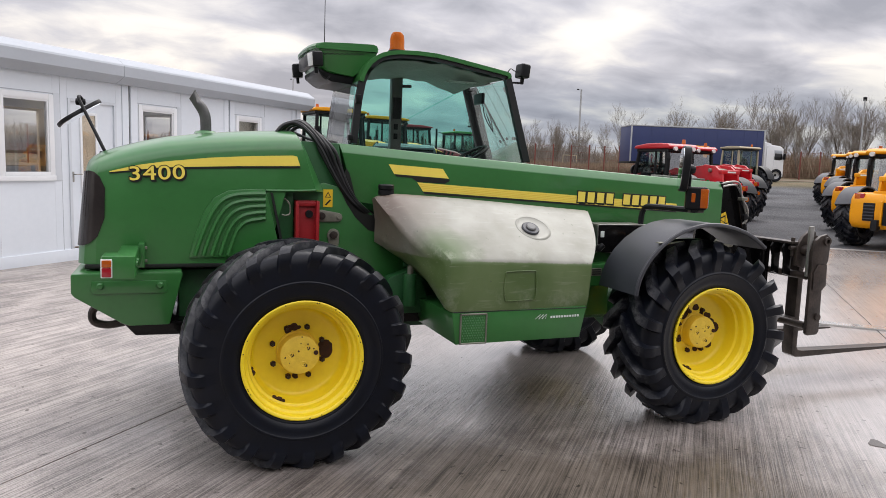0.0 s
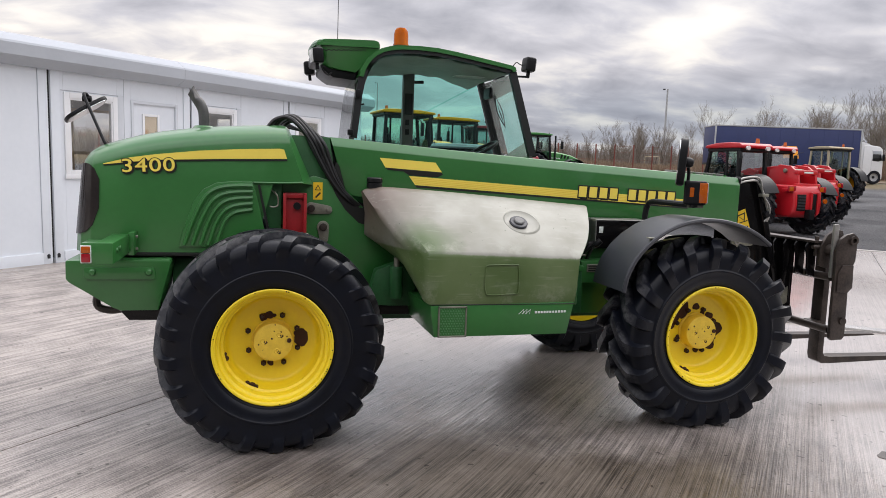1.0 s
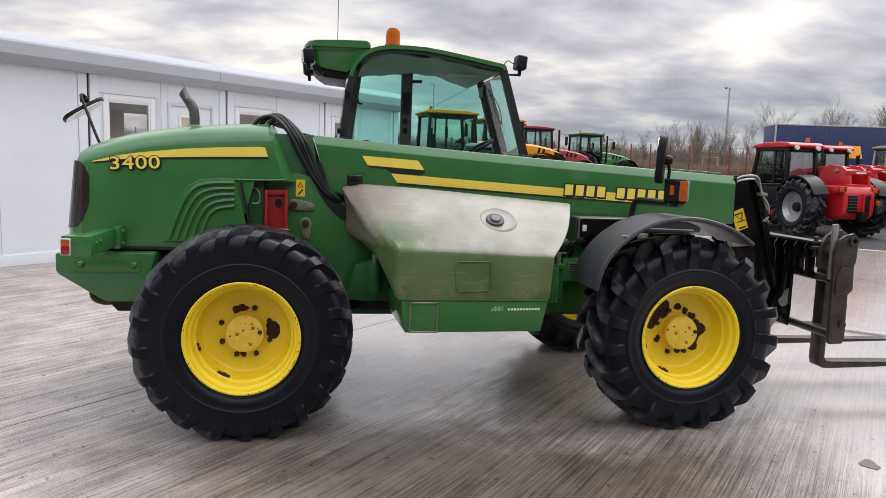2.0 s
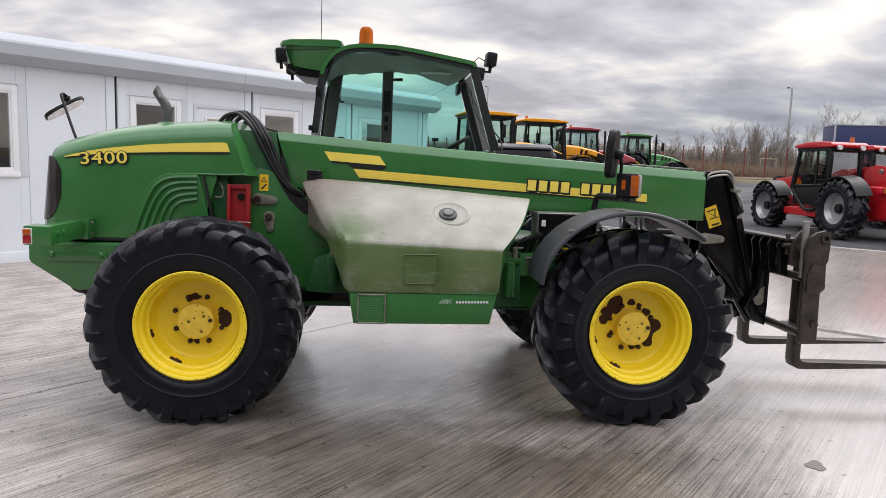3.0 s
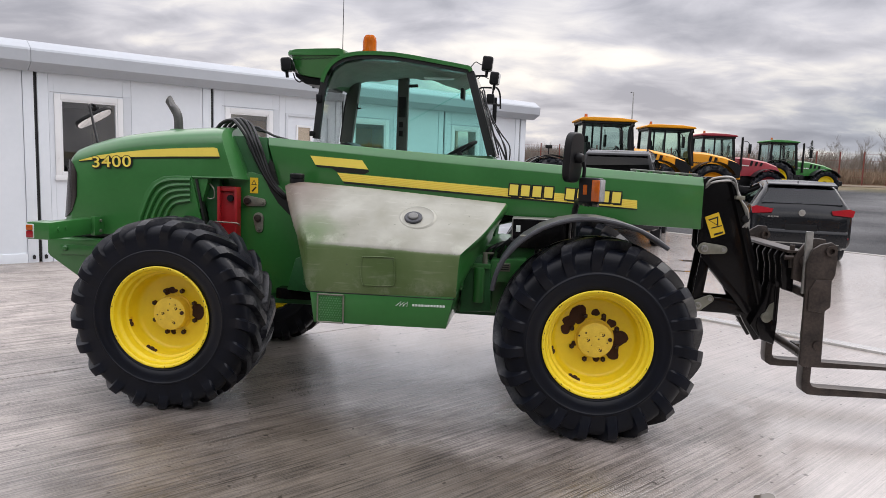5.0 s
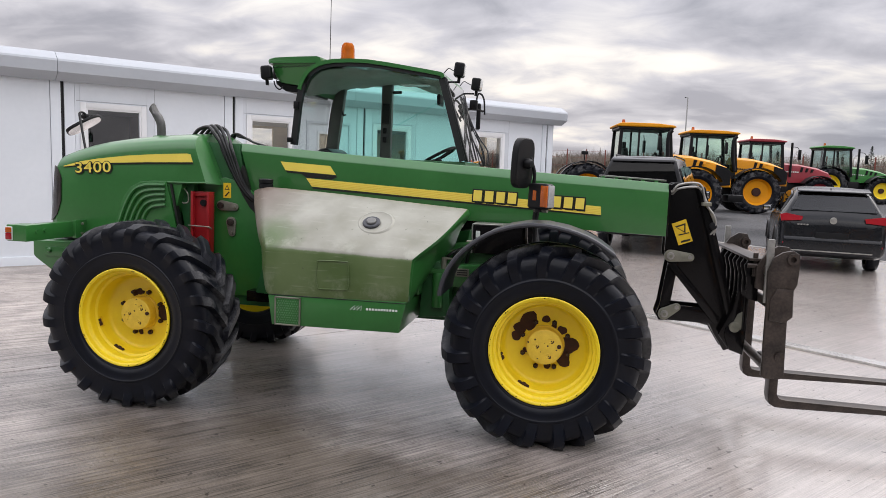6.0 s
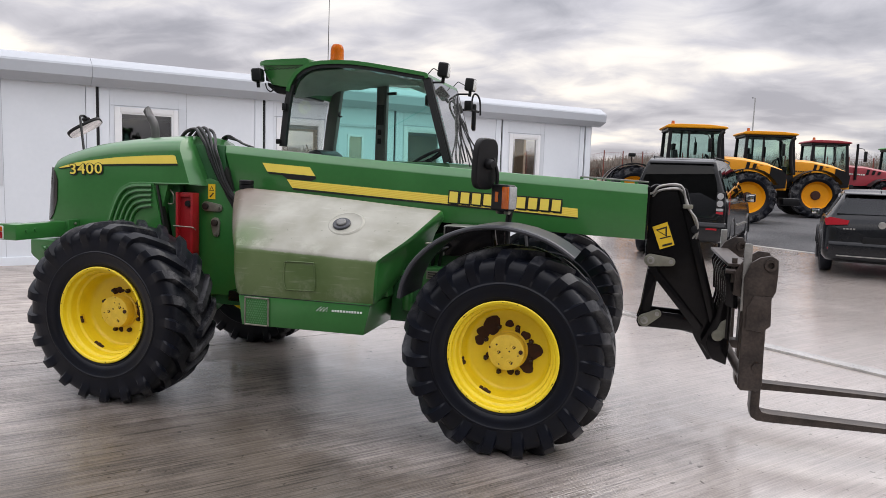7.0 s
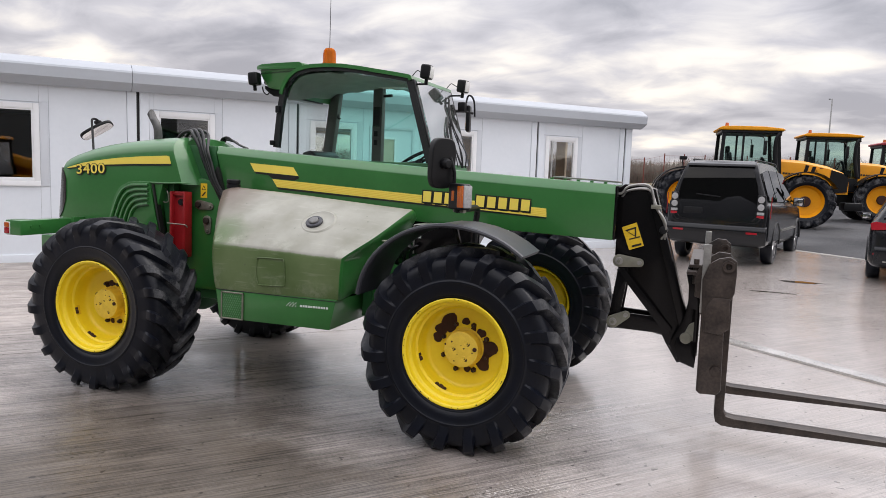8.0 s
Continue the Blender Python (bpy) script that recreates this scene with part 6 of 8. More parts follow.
    part("top_plate", box(3.98, 4.10, -0.53, 0.60, 1.150, 1.168, 0.004), "steel", cg, "shiny worn top plate")
    part("middle_bar", rod((4.09, -0.60, 0.90), (4.09, 0.66, 0.90), 0.030, 16), "steel", cg)
    part("bottom_bar", rod((4.10, -0.62, 0.50), (4.10, 0.68, 0.50), 0.030, 16), "steel", cg)
    hookp = [(3.885, 0.60), (3.92, 0.68), (3.965, 0.78), (3.99, 0.90), (3.985, 1.03), (3.965, 1.11), (3.99, 1.155), (4.06, 1.150), (4.06, 0.55), (3.95, 0.51)]
    for y in (-0.46, -0.34, -0.22, -0.10, 0.04, 0.18, 0.34):
        part("carriage_rib", prism(hookp if abs(y + 0.03) < 0.25 else hookp[3:8] + [(4.06, 0.88)], y, y + 0.018, 0.004), "black", cg)
    part("backing_plate", box(4.03, 4.06, -0.23, 0.17, 0.58, 1.12, 0.006), "black", cg)
    part("rib_foot", prism([(3.92, 0.60), (3.96, 0.50), (4.05, 0.47), (4.06, 0.64), (3.93, 0.66)], -0.235, 0.175, 0.008), "black", cg)
    part("tilt_pin", rod((3.985, -0.24, 0.66), (3.985, 0.12, 0.66), 0.036, 18, bev=0.005), "zinc", cg)
    pk = part("pin_plate", prism([(3.955, 0.64), (3.965, 0.60), (4.0, 0.59), (4.03, 0.62), (4.055, 0.74), (4.03, 0.77), (4.0, 0.75)], -0.225, -0.21, 0.004), "zinc", cg)
    part("coupler", rod((4.02, -0.50, 1.05), (4.02, -0.50, 1.20), 0.016, 12), "steel", cg)
    part("coupler_ring", rod((3.97, -0.52, 1.12), (4.06, -0.52, 1.12), 0.016, 10), "steel", cg)
    # forks
    for y in (-0.43, 0.33):
        fk = [(4.185, 1.10), (4.185, 0.25), (4.195, 0.205), (4.23, 0.185), (4.30, 0.182), (5.46, 0.205), (5.50, 0.213), (5.46, 0.222), (4.30, 0.237), (4.255, 0.245), (4.240, 0.27), (4.238, 1.10)]
        f = part("fork", prism(fk, y, y + 0.11, 0.006), "steel", cg, "worn steel pallet fork")
        part("fork_hook", box(4.11, 4.19, y, y + 0.11, 1.06, 1.12, 0.008), "steel", f)
        part("fork_hook", box(4.12, 4.19, y, y + 0.11, 0.47, 0.53, 0.008), "steel", f)
    return T


def tank_material():
    """Faded silver coat over olive plastic: the coat has worn off in uneven patches below the crease."""
    m = bpy.data.materials.new("worn_tank_coat")
    m.use_nodes = True
    n, l = m.node_tree.nodes, m.node_tree.links
    b = n["Principled BSDF"]
    tc = n.new("ShaderNodeTexCoord")
    sp = n.new("ShaderNodeSeparateXYZ")
    l.new(tc.outputs["Object"], sp.inputs[0])
    big, fine = n.new("ShaderNodeTexNoise"), n.new("ShaderNodeTexNoise")
    big.inputs["Scale"].default_value, big.inputs["Detail"].default_value = 3.2, 6
    fine.inputs["Scale"].default_value, fine.inputs["Detail"].default_value = 34, 5
    l.new(tc.outputs["Object"], big.inputs[0]), l.new(tc.outputs["Object"], fine.inputs[0])

    def math_node(op, a, c):
        k = n.new("ShaderNodeMath")
        k.operation = op
        for i, v in enumerate((a, c)):
            if isinstance(v, (int, float)):
                k.inputs[i].default_value = v
            else:
                l.new(v, k.inputs[i])
        return k.outputs[0]

    # the coat ends along the moulded crease, with a ragged edge; it is also thin at the rear end
    edge = math_node("ADD", sp.outputs[2], math_node("MULTIPLY", math_node("SUBTRACT", big.outputs[0], 0.5), 0.012))
    edge = math_node("ADD", edge, math_node("MULTIPLY", math_node("SUBTRACT", sp.outputs[0], 0.87), 0.032))
    edge = math_node("ADD", edge, math_node("MULTIPLY", math_node("SUBTRACT", fine.outputs[0], 0.5), 0.010))
    coat = n.new("ShaderNodeMapRange")
    coat.inputs["From Min"].default_value, coat.inputs["From Max"].default_value = 1.100, 1.108
    l.new(edge, coat.inputs["Value"])
    worn = n.new("ShaderNodeMapRange")
    worn.inputs["From Min"].default_value, worn.inputs["From Max"].default_value = 0.27, 0.03
    spot = n.new("ShaderNodeVectorMath")
    spot.operation = "DISTANCE"
    spot.inputs[1].default_value = (0.87, -0.90, 1.13)
    l.new(tc.outputs["Object"], spot.inputs[0])
    l.new(math_node("ADD", spot.outputs["Value"], math_node("MULTIPLY", math_node("SUBTRACT", big.outputs[0], 0.5), 0.25)), worn.inputs["Value"])
    keep = math_node("MULTIPLY", coat.outputs[0], math_node("SUBTRACT", 1.0, math_node("MULTIPLY", worn.outputs[0], 0.92)))
    silver, olive = n.new("ShaderNodeValToRGB"), n.new("ShaderNodeValToRGB")
    for rmp, lo, hi in ((silver, (0.205, 0.204, 0.160), (0.315, 0.312, 0.268)), (olive, (0.074, 0.120, 0.036), (0.124, 0.172, 0.070))):
        rmp.color_ramp.elements[0].position, rmp.color_ramp.elements[0].color = 0.35, (*lo, 1)
        rmp.color_ramp.elements[1].position, rmp.color_ramp.elements[1].color = 0.65, (*hi, 1)
        l.new(big.outputs[0], rmp.inputs[0])
    mx = n.new("ShaderNodeMix")
    mx.data_type = "RGBA"
    l.new(keep, mx.inputs[0]), l.new(olive.outputs[0], mx.inputs[6]), l.new(silver.outputs[0], mx.inputs[7])
    # brown staining round the breather at the rear end
    near = n.new("ShaderNodeVectorMath")
    near.operation = "DISTANCE"
    near.inputs[1].default_value = (0.60, -0.45, 1.42)
    l.new(tc.outputs["Object"], near.inputs[0])
    st = n.new("ShaderNodeMapRange")
    st.inputs["From Min"].default_value, st.inputs["From Max"].default_value = 0.46, 0.10
    l.new(math_node("ADD", near.outputs["Value"], math_node("MULTIPLY", math_node("SUBTRACT", fine.outputs[0], 0.5), 0.12)), st.inputs["Value"])
    brown = n.new("ShaderNodeMix")
    brown.data_type = "RGBA"
    brown.inputs[7].default_value = (0.135, 0.096, 0.074, 1)
    l.new(math_node("MULTIPLY", st.outputs[0], 0.9), brown.inputs[0]), l.new(mx.outputs[2], brown.inputs[6])
    scuff, smp = n.new("ShaderNodeTexNoise"), n.new("ShaderNodeMapping")
    smp.inputs["Scale"].default_value, smp.inputs["Rotation"].default_value = (4.0, 30.0, 46.0), (0.3, 0.5, 0.2)
    scuff.inputs["Scale"].default_value, scuff.inputs["Detail"].default_value = 1.4, 7
    l.new(tc.outputs["Object"], smp.inputs[0]), l.new(smp.outputs[0], scuff.inputs[0])
    sm = n.new("ShaderNodeMapRange")
    sm.inputs["From Min"].default_value, sm.inputs["From Max"].default_value = 0.60, 0.74
    l.new(scuff.outputs[0], sm.inputs["Value"])
    marks = n.new("ShaderNodeMix")
    marks.data_type = "RGBA"
    marks.inputs[7].default_value = (0.50, 0.50, 0.44, 1)
    l.new(math_node("MULTIPLY", sm.outputs[0], 0.16), marks.inputs[0]), l.new(brown.outputs[2], marks.inputs[6])
    # chalky rubbing along the crease and the lower rim, dark nicks in the coat
    rub = n.new("ShaderNodeMix")
    rub.data_type = "RGBA"
    rub.inputs[7].default_value = (0.42, 0.43, 0.36, 1)
    patch = n.new("ShaderNodeTexNoise")
    patch.inputs["Scale"].default_value, patch.inputs["Detail"].default_value, patch.inputs["Roughness"].default_value = 7.0, 8, 0.72
    l.new(tc.outputs["Object"], patch.inputs[0])

    def span(v, a, c, e, f):
        lo_, hi_ = n.new("ShaderNodeMapRange"), n.new("ShaderNodeMapRange")
        lo_.inputs["From Min"].default_value, lo_.inputs["From Max"].default_value = a, c
        hi_.inputs["From Min"].default_value, hi_.inputs["From Max"].default_value = f, e
        l.new(v, lo_.inputs["Value"]), l.new(v, hi_.inputs["Value"])
        return math_node("MULTIPLY", lo_.outputs[0], hi_.outputs[0])

    worn_mask = n.new("ShaderNodeMapRange")
    worn_mask.inputs["From Min"].default_value, worn_mask.inputs["From Max"].default_value = 0.50, 0.64
    l.new(patch.outputs[0], worn_mask.inputs["Value"])
    zone = math_node("ADD", span(edge, 1.105, 1.115, 1.15, 1.20), math_node("MULTIPLY", span(edge, 0.77, 0.79, 0.86, 0.97), 0.75))
    l.new(math_node("MULTIPLY", math_node("MULTIPLY", worn_mask.outputs[0], zone), 0.32), rub.inputs[0]), l.new(marks.outputs[2], rub.inputs[6])
    nick = n.new("ShaderNodeMix")
    nick.data_type = "RGBA"
    nick.inputs[7].default_value = (0.075, 0.085, 0.055, 1)
    dots = n.new("ShaderNodeMapRange")
    dots.inputs["From Min"].default_value, dots.inputs["From Max"].default_value = 0.70, 0.75
    l.new(fine.outputs[0], dots.inputs["Value"])
    l.new(math_node("MULTIPLY", dots.outputs[0], 0.7), nick.inputs[0]), l.new(rub.outputs[2], nick.inputs[6])
    l.new(nick.outputs[2], b.inputs["Base Color"])
    rg = n.new("ShaderNodeMapRange")
    rg.inputs["To Min"].default_value, rg.inputs["To Max"].default_value = 0.30, 0.52
    l.new(fine.outputs[0], rg.inputs["Value"]), l.new(rg.outputs[0], b.inputs["Roughness"])
    bp = n.new("ShaderNodeBump")
    bp.inputs["Strength"].default_value, bp.inputs["Distance"].default_value = 0.06, 0.003
    l.new(fine.outputs[0], bp.inputs["Height"]), l.new(bp.outputs[0], b.inputs["Normal"])
    return m


build_telehandler()


# ---- modular office along the yard ----
def build_office():
    B = thing("office_building", (-4.807, 4.5, 0.0), "white modular site office with flat roof and plastic windows", "building", rz=49.1)
    B.matrix_world = pose(-4.807, 4.5, 0.0, 0, -0.6, 49.1)
    gaps = [-8.07, -5.38, -2.69, 0.0, 2.69, 5.36, 8.05, 10.56]
    # windows: start, end; door start, end for each bay
    bays = {-8.07: ((-7.85, -6.75), None), -5.38: ((-5.16, -4.06), None), -2.69: ((-2.49, -1.42), None), 0.0: ((0.24, 1.22), None), 2.69: ((2.92, 3.84), (4.10, 5.06)), 5.36: ((5.56, 6.50), None), 8.05: ((8.27, 9.16), None)}
    zb, zt, ze = 1.24, 2.48, 2.80
    for g0, g1 in zip(gaps, gaps[1:]):
        (w0, w1), door = bays[g0]
        a, b = g0 + 0.17, g1 - 0.17
        pieces = [(a, w0, 0.14, ze), (w0, w1, 0.14, zb), (w0, w1, zt, ze)]
        if door:
            pieces += [(w1, door[0], 0.14, ze), (door[0], door[1], 2.46, ze), (door[1], b, 0.14, ze)]
        else:
            pieces += [(w1, b, 0.14, ze)]
        for x0, x1, z0, z1 in pieces:
            part("wall_panel", box(x0 + 0.001, x1 - 0.001, 0.0, 0.07, z0, z1), "cladding", B)
        part("wall_seam", box(w1 + 0.128, w1 + 0.134, -0.003, 0.0, 0.14, ze - 0.02), "trimwhite", B)
        part("head_trim", box(w0 - 0.05, w1 + 0.03, -0.006, 0.0, zt + 0.015, zt + 0.025), "trimwhite", B)
        part("reveal_trim", box(w1 + 0.005, w1 + 0.12, -0.012, 0.0, zb - 0.03, zt + 0.03, 0.003), "reveal", B)
        # window
        wn_ = part("window", box(w0 - 0.015, w1 + 0.003, -0.035, 0.0, zb - 0.03, zb + 0.045, 0.005), "upvc", B, "white plastic office window")
        for x0, x1, z0, z1 in ((w0, w0 + 0.085, zb + 0.045, zt), (w1 - 0.085, w1, zb + 0.045, zt), (w0 + 0.085, w1 - 0.085, zt - 0.085, zt), (w0 + 0.085, w1 - 0.085, zb + 0.045, zb + 0.10)):
            part("window_frame", box(x0, x1, -0.022, 0.06, z0, z1, 0.006), "upvc", wn_)
            ins = 0.018
        for x0, x1, z0, z1 in ((w0 + 0.085, w0 + 0.11, zb + 0.1, zt - 0.085), (w1 - 0.11, w1 - 0.085, zb + 0.1, zt - 0.085), (w0 + 0.11, w1 - 0.11, zt - 0.11, zt - 0.085)):
            part("sash_bead", box(x0, x1, -0.010, 0.05, z0, z1, 0.003), "upvc", wn_)
        part("pane", box(w0 + 0.10, w1 - 0.10, 0.012, 0.018, zb + 0.09, zt - 0.10), "house_glass", wn_).visible_shadow = False
        if door:
            d0, d1 = door
            dr = part("door", box(d0 + 0.05, d1 - 0.05, 0.012, 0.06, 0.17, 2.41), "cladding", B, "white office door with a narrow glass panel")
            for x0, x1, z0, z1 in ((d0, d0 + 0.05, 0.14, 2.46), (d1 - 0.05, d1, 0.14, 2.46), (d0 + 0.05, d1 - 0.05, 2.41, 2.46)):
                part("door_frame", box(x0, x1, -0.018, 0.065, z0, z1, 0.004), "reveal", dr)
            for x0, x1, z0, z1 in ((4.33, 4.37, 1.00, 2.26), (4.63, 4.67, 1.00, 2.26), (4.37, 4.63, 2.22, 2.26), (4.37, 4.63, 1.00, 1.04)):
                part("glazing_bead", box(x0, x1, -0.008, 0.012, z0, z1, 0.003), "upvc", dr)
            part("door_pane", box(4.37, 4.63, 0.004, 0.010, 1.04, 2.22), "house_glass", dr)
            part("door_pane_backing", box(4.37, 4.63, 0.0105, 0.0115, 1.04, 2.22), "room", dr)
            hn = part("door_handle", tube([(4.185, 0.01, 1.30), (4.185, -0.05, 1.30), (4.20, -0.055, 1.30), (4.30, -0.055, 1.30)], 0.009, 8), "bright_steel", dr)
            part("handle_plate", box(4.17, 4.20, -0.002, 0.012, 1.18, 1.34, 0.004), "bright_steel", hn)
        part("skirting", box(a, b, -0.022, 0.05, -0.12, 0.14, 0.004), "cladding", B)
    for g in gaps:
        part("joint_strip", box(g - 0.022, g + 0.022, 0.02, 0.06, 0.05, ze), "gasket", B, "black rubber joint between cabin units")
        for x0, x1 in ((g - 0.165, g - 0.024), (g + 0.024, g + 0.165)):
            part("corner_post", box(x0, x1, -0.014, 0.07, -0.12, ze, 0.004), "cladding", B)
        for x in (g - 0.09, g + 0.07):
            part("lifting_foot", prism([(x - 0.018, 0.05), (x + 0.018, 0.05), (x + 0.022, 0.10), (x, 0.118), (x - 0.022, 0.10)], -0.030, -0.013, 0.003), "gasket", B)
    # shell and rooms
    x0, x1, dp = gaps[0], gaps[-1], 6.2
    e0, e1 = x1 + 0.166, x1 + 0.22
    for v0, v1, z0, z1 in ((0.0, 1.95, -0.1, ze), (4.6, dp, -0.1, ze), (1.95, 4.6, -0.1, 0.95), (1.95, 4.6, 2.56, ze)):
        part("end_wall", box(e0, e1, v0, v1, z0, z1), "cladding", B)
    part("end_pane", box(e0 + 0.02, e0 + 0.026, 1.95, 4.6, 0.95, 2.56), "house_glass", B).visible_shadow = False
    part("end_mullion", box(e0 - 0.01, e1 + 0.005, 2.40, 2.78, 0.95, 2.56), "room", B)
    part("end_window_bar", box(e0 + 0.005, e1 + 0.005, 3.02, 3.05, 0.95, 2.56), "upvc", B)
    part("end_wall", box(x0 - 0.22, x0 - 0.166, 0.0, dp, 0.0, ze), "cladding", B)
    # floor and back wall of the left rooms are coloured dark for shade
    for a, b, mt in ((x0 - 0.16, 2.66, "shaded_room"), (2.72, x1 + 0.16, "room")):
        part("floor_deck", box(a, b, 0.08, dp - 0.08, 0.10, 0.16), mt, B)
    part("ceiling_board", box(x0 - 0.16, x1 + 0.16, 0.08, dp - 0.08, 2.62, 2.68), "trimwhite", B)
    back = [(x0 - 0.16, 3.3), (4.55, 4.85), (6.35, 7.55), (8.85, x1 + 0.16)]
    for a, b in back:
        part("back_wall", box(a, b, dp - 0.08, dp, 0.16, 2.62), "room" if a > 0 else "shaded_room", B)
    for (a, b), (c, d) in zip(back, back[1:]):
        part("back_wall", box(b, c, dp - 0.08, dp, 0.16, 0.95), "room", B)
        part("back_wall", box(b, c, dp - 0.08, dp, 2.56, 2.62), "room", B)
        part("back_pane", box(b, c, dp - 0.05, dp - 0.045, 0.95, 2.56), "house_glass", B).visible_shadow = False
    for g in (gaps[2], gaps[4]):
        part("partition", box(g - 0.03, g + 0.03, 0.3, dp - 0.1, 0.16, 2.62), "room", B)
    # rounded fascia along the roof edge
    fas = [(-0.02, 2.765), (-0.09, 2.768), (-0.235, 2.855), (-0.262, 2.880), (-0.270, 3.035), (-0.255, 3.066), (-0.10, 3.172), (-0.06, 3.186), (0.30, 3.20), (0.30, 2.80), (0.0, 2.80)]
    cuts = [x0 - 0.45, -5.0, -0.1, 5.0, x1 + 0.42]
    for a, b in zip(cuts, cuts[1:]):
        ring_a = [(a, y, z) for y, z in fas]
        ring_b = [(b - 0.006, y, z) for y, z in fas]
        fa = part("roof_fascia", loft([ring_a, ring_b]), "trimwhite", B, "pale grey folded roof fascia")
        fa.data.set_sharp_from_angle(angle=radians(22))
    part("roof_deck", box(x0 - 0.4, x1 + 0.3, 0.30, dp + 0.1, 2.80, 3.19), "trimwhite", B)


build_office()


# ---- vehicles behind ----
def wheel_simple(parent, at, R, w, rim_r, rim_mat, side, lugs=0, hub_mat="plastic", spokes=0):
    wh = new("wheel")
    wh.parent = parent
    wh.location = at
    h = w / 2
    if lugs:
        t = tyre_mesh(R, w, rim_r, lugs, 0.05, turn=-1)
    else:
        t = lathe([(rim_r, -h * 0.85), (rim_r + 0.03, -h), (R - 0.04, -h), (R - 0.012, -h * 0.85), (R, -h * 0.5), (R, h * 0.5), (R - 0.012, h * 0.85), (R - 0.04, h), (rim_r + 0.03, h), (rim_r, h * 0.85)], 36)
    part("tyre", t, "rubber", wh)
    s = side
    part("rim", lathe([(rim_r + 0.01, s * h * 0.86), (rim_r, s * h * 0.80), (rim_r * 0.92, s * h * 0.45), (rim_r * 0.86, s * h * 0.30), (rim_r * 0.5, s * h * 0.22), (0, s * h * 0.22)], 32), rim_mat if not spokes else "plastic", wh)
    part("hub", lathe([(0, s * h * 0.55), (rim_r * 0.30, s * h * 0.5), (rim_r * 0.34, s * h * 0.2)], 16), hub_mat, wh)
    for k in range(spokes):
        a = 2 * math.pi * k / spokes
        part("spoke", rod((0, s * h * 0.6, 0), (rim_r * 0.96 * math.cos(a), s * h * 0.72, rim_r * 0.96 * math.sin(a)), 0.035, 6, 0.028), rim_mat, wh)
    if spokes:
        part("rim_edge", lathe([(rim_r * 0.93, s * h * 0.86), (rim_r + 0.012, s * h * 0.90), (rim_r + 0.012, s * h * 0.8), (rim_r * 0.93, s * h * 0.7)], 32), rim_mat, wh)
    return wh


def car(name, at, rz, label, rows, paint, wheelbase, track, R, spokes, firm=0.55):
    """A car from cross-sections (x, half width, sill, belt, roof, half roof width); the origin is under the rear axle."""
    C = thing(name, at, label, "car", rz=rz)
    rings = []
    for x, w, z0, zb, zr, rw in rows:
        half = [(-w * 0.90, z0), (-w, z0 + 0.12), (-w, zb - 0.16), (-w * 0.975, zb - 0.02), (-w * 0.955, zb), (-(rw + (w - rw) * 0.25), zb + (zr - zb) * 0.70), (-rw, zr - 0.02), (-rw * 0.85, zr), (0, zr + 0.02)]
        rings.append([(x, y, z) for y, z in half] + [(x, -y, z) for y, z in reversed(half[:-1])])
    body = part("body", loft(rings), paint, C)
    # rounded panels with firm sill and belt lines
    per = len(rings[0])
    crease = body.data.attributes.new("crease_edge", "FLOAT", "EDGE")
    for e in body.data.edges:
        i, j = e.vertices[0], e.vertices[1]
        if i % per == j % per:
            crease.data[e.index].value = firm if i % per in (0, 1, 4, per - 5, per - 2, per - 1) else firm * 0.75
        elif i // per in (0, len(rings) - 1):
            crease.data[e.index].value = firm * 0.6
    sub = body.modifiers.new("round", "SUBSURF")
    sub.levels = sub.render_levels = 2
    for x in (0, wheelbase):
        for s in (-1, 1):
            wheel_simple(C, (x, s * (track / 2), R), R, 0.22, R * 0.66, "alloy", s, spokes=spokes)
            arch = [(x + (R + 0.05) * math.cos(a), s * (track / 2 + 0.09), R + (R + 0.05) * math.sin(a)) for a in [math.pi * k / 12 for k in range(13)]]
            part("wheel_arch", tube(arch, 0.045, 6, 0), "plastic", C)
    return C


def side_glass(C, pts, w, rw, zb, zr, mat="car_glass"):
    """Side panes that lean in with the body above its belt line."""
    def y_at(z):
        f = (z - zb) / (zr - zb)
        return w * 0.955 + (rw - w * 0.955) * f + 0.014 * (1 - abs(2 * f - 1)) + (w - rw) * 0.06

    for s in (-1, 1):
        bm = bmesh.new()
        outer = [bm.verts.new((x, s * (y_at(z) + 0.012), z)) for x, z in pts]
        inner = [bm.verts.new((x, s * (y_at(z) - 0.02), z)) for x, z in pts]
        bm.faces.new(outer), bm.faces.new(inner)
        for i in range(len(pts)):
            j = (i + 1) % len(pts)
            bm.faces.new((outer[i], outer[j], inner[j], inner[i]))
        part("side_window", bm, mat, C)


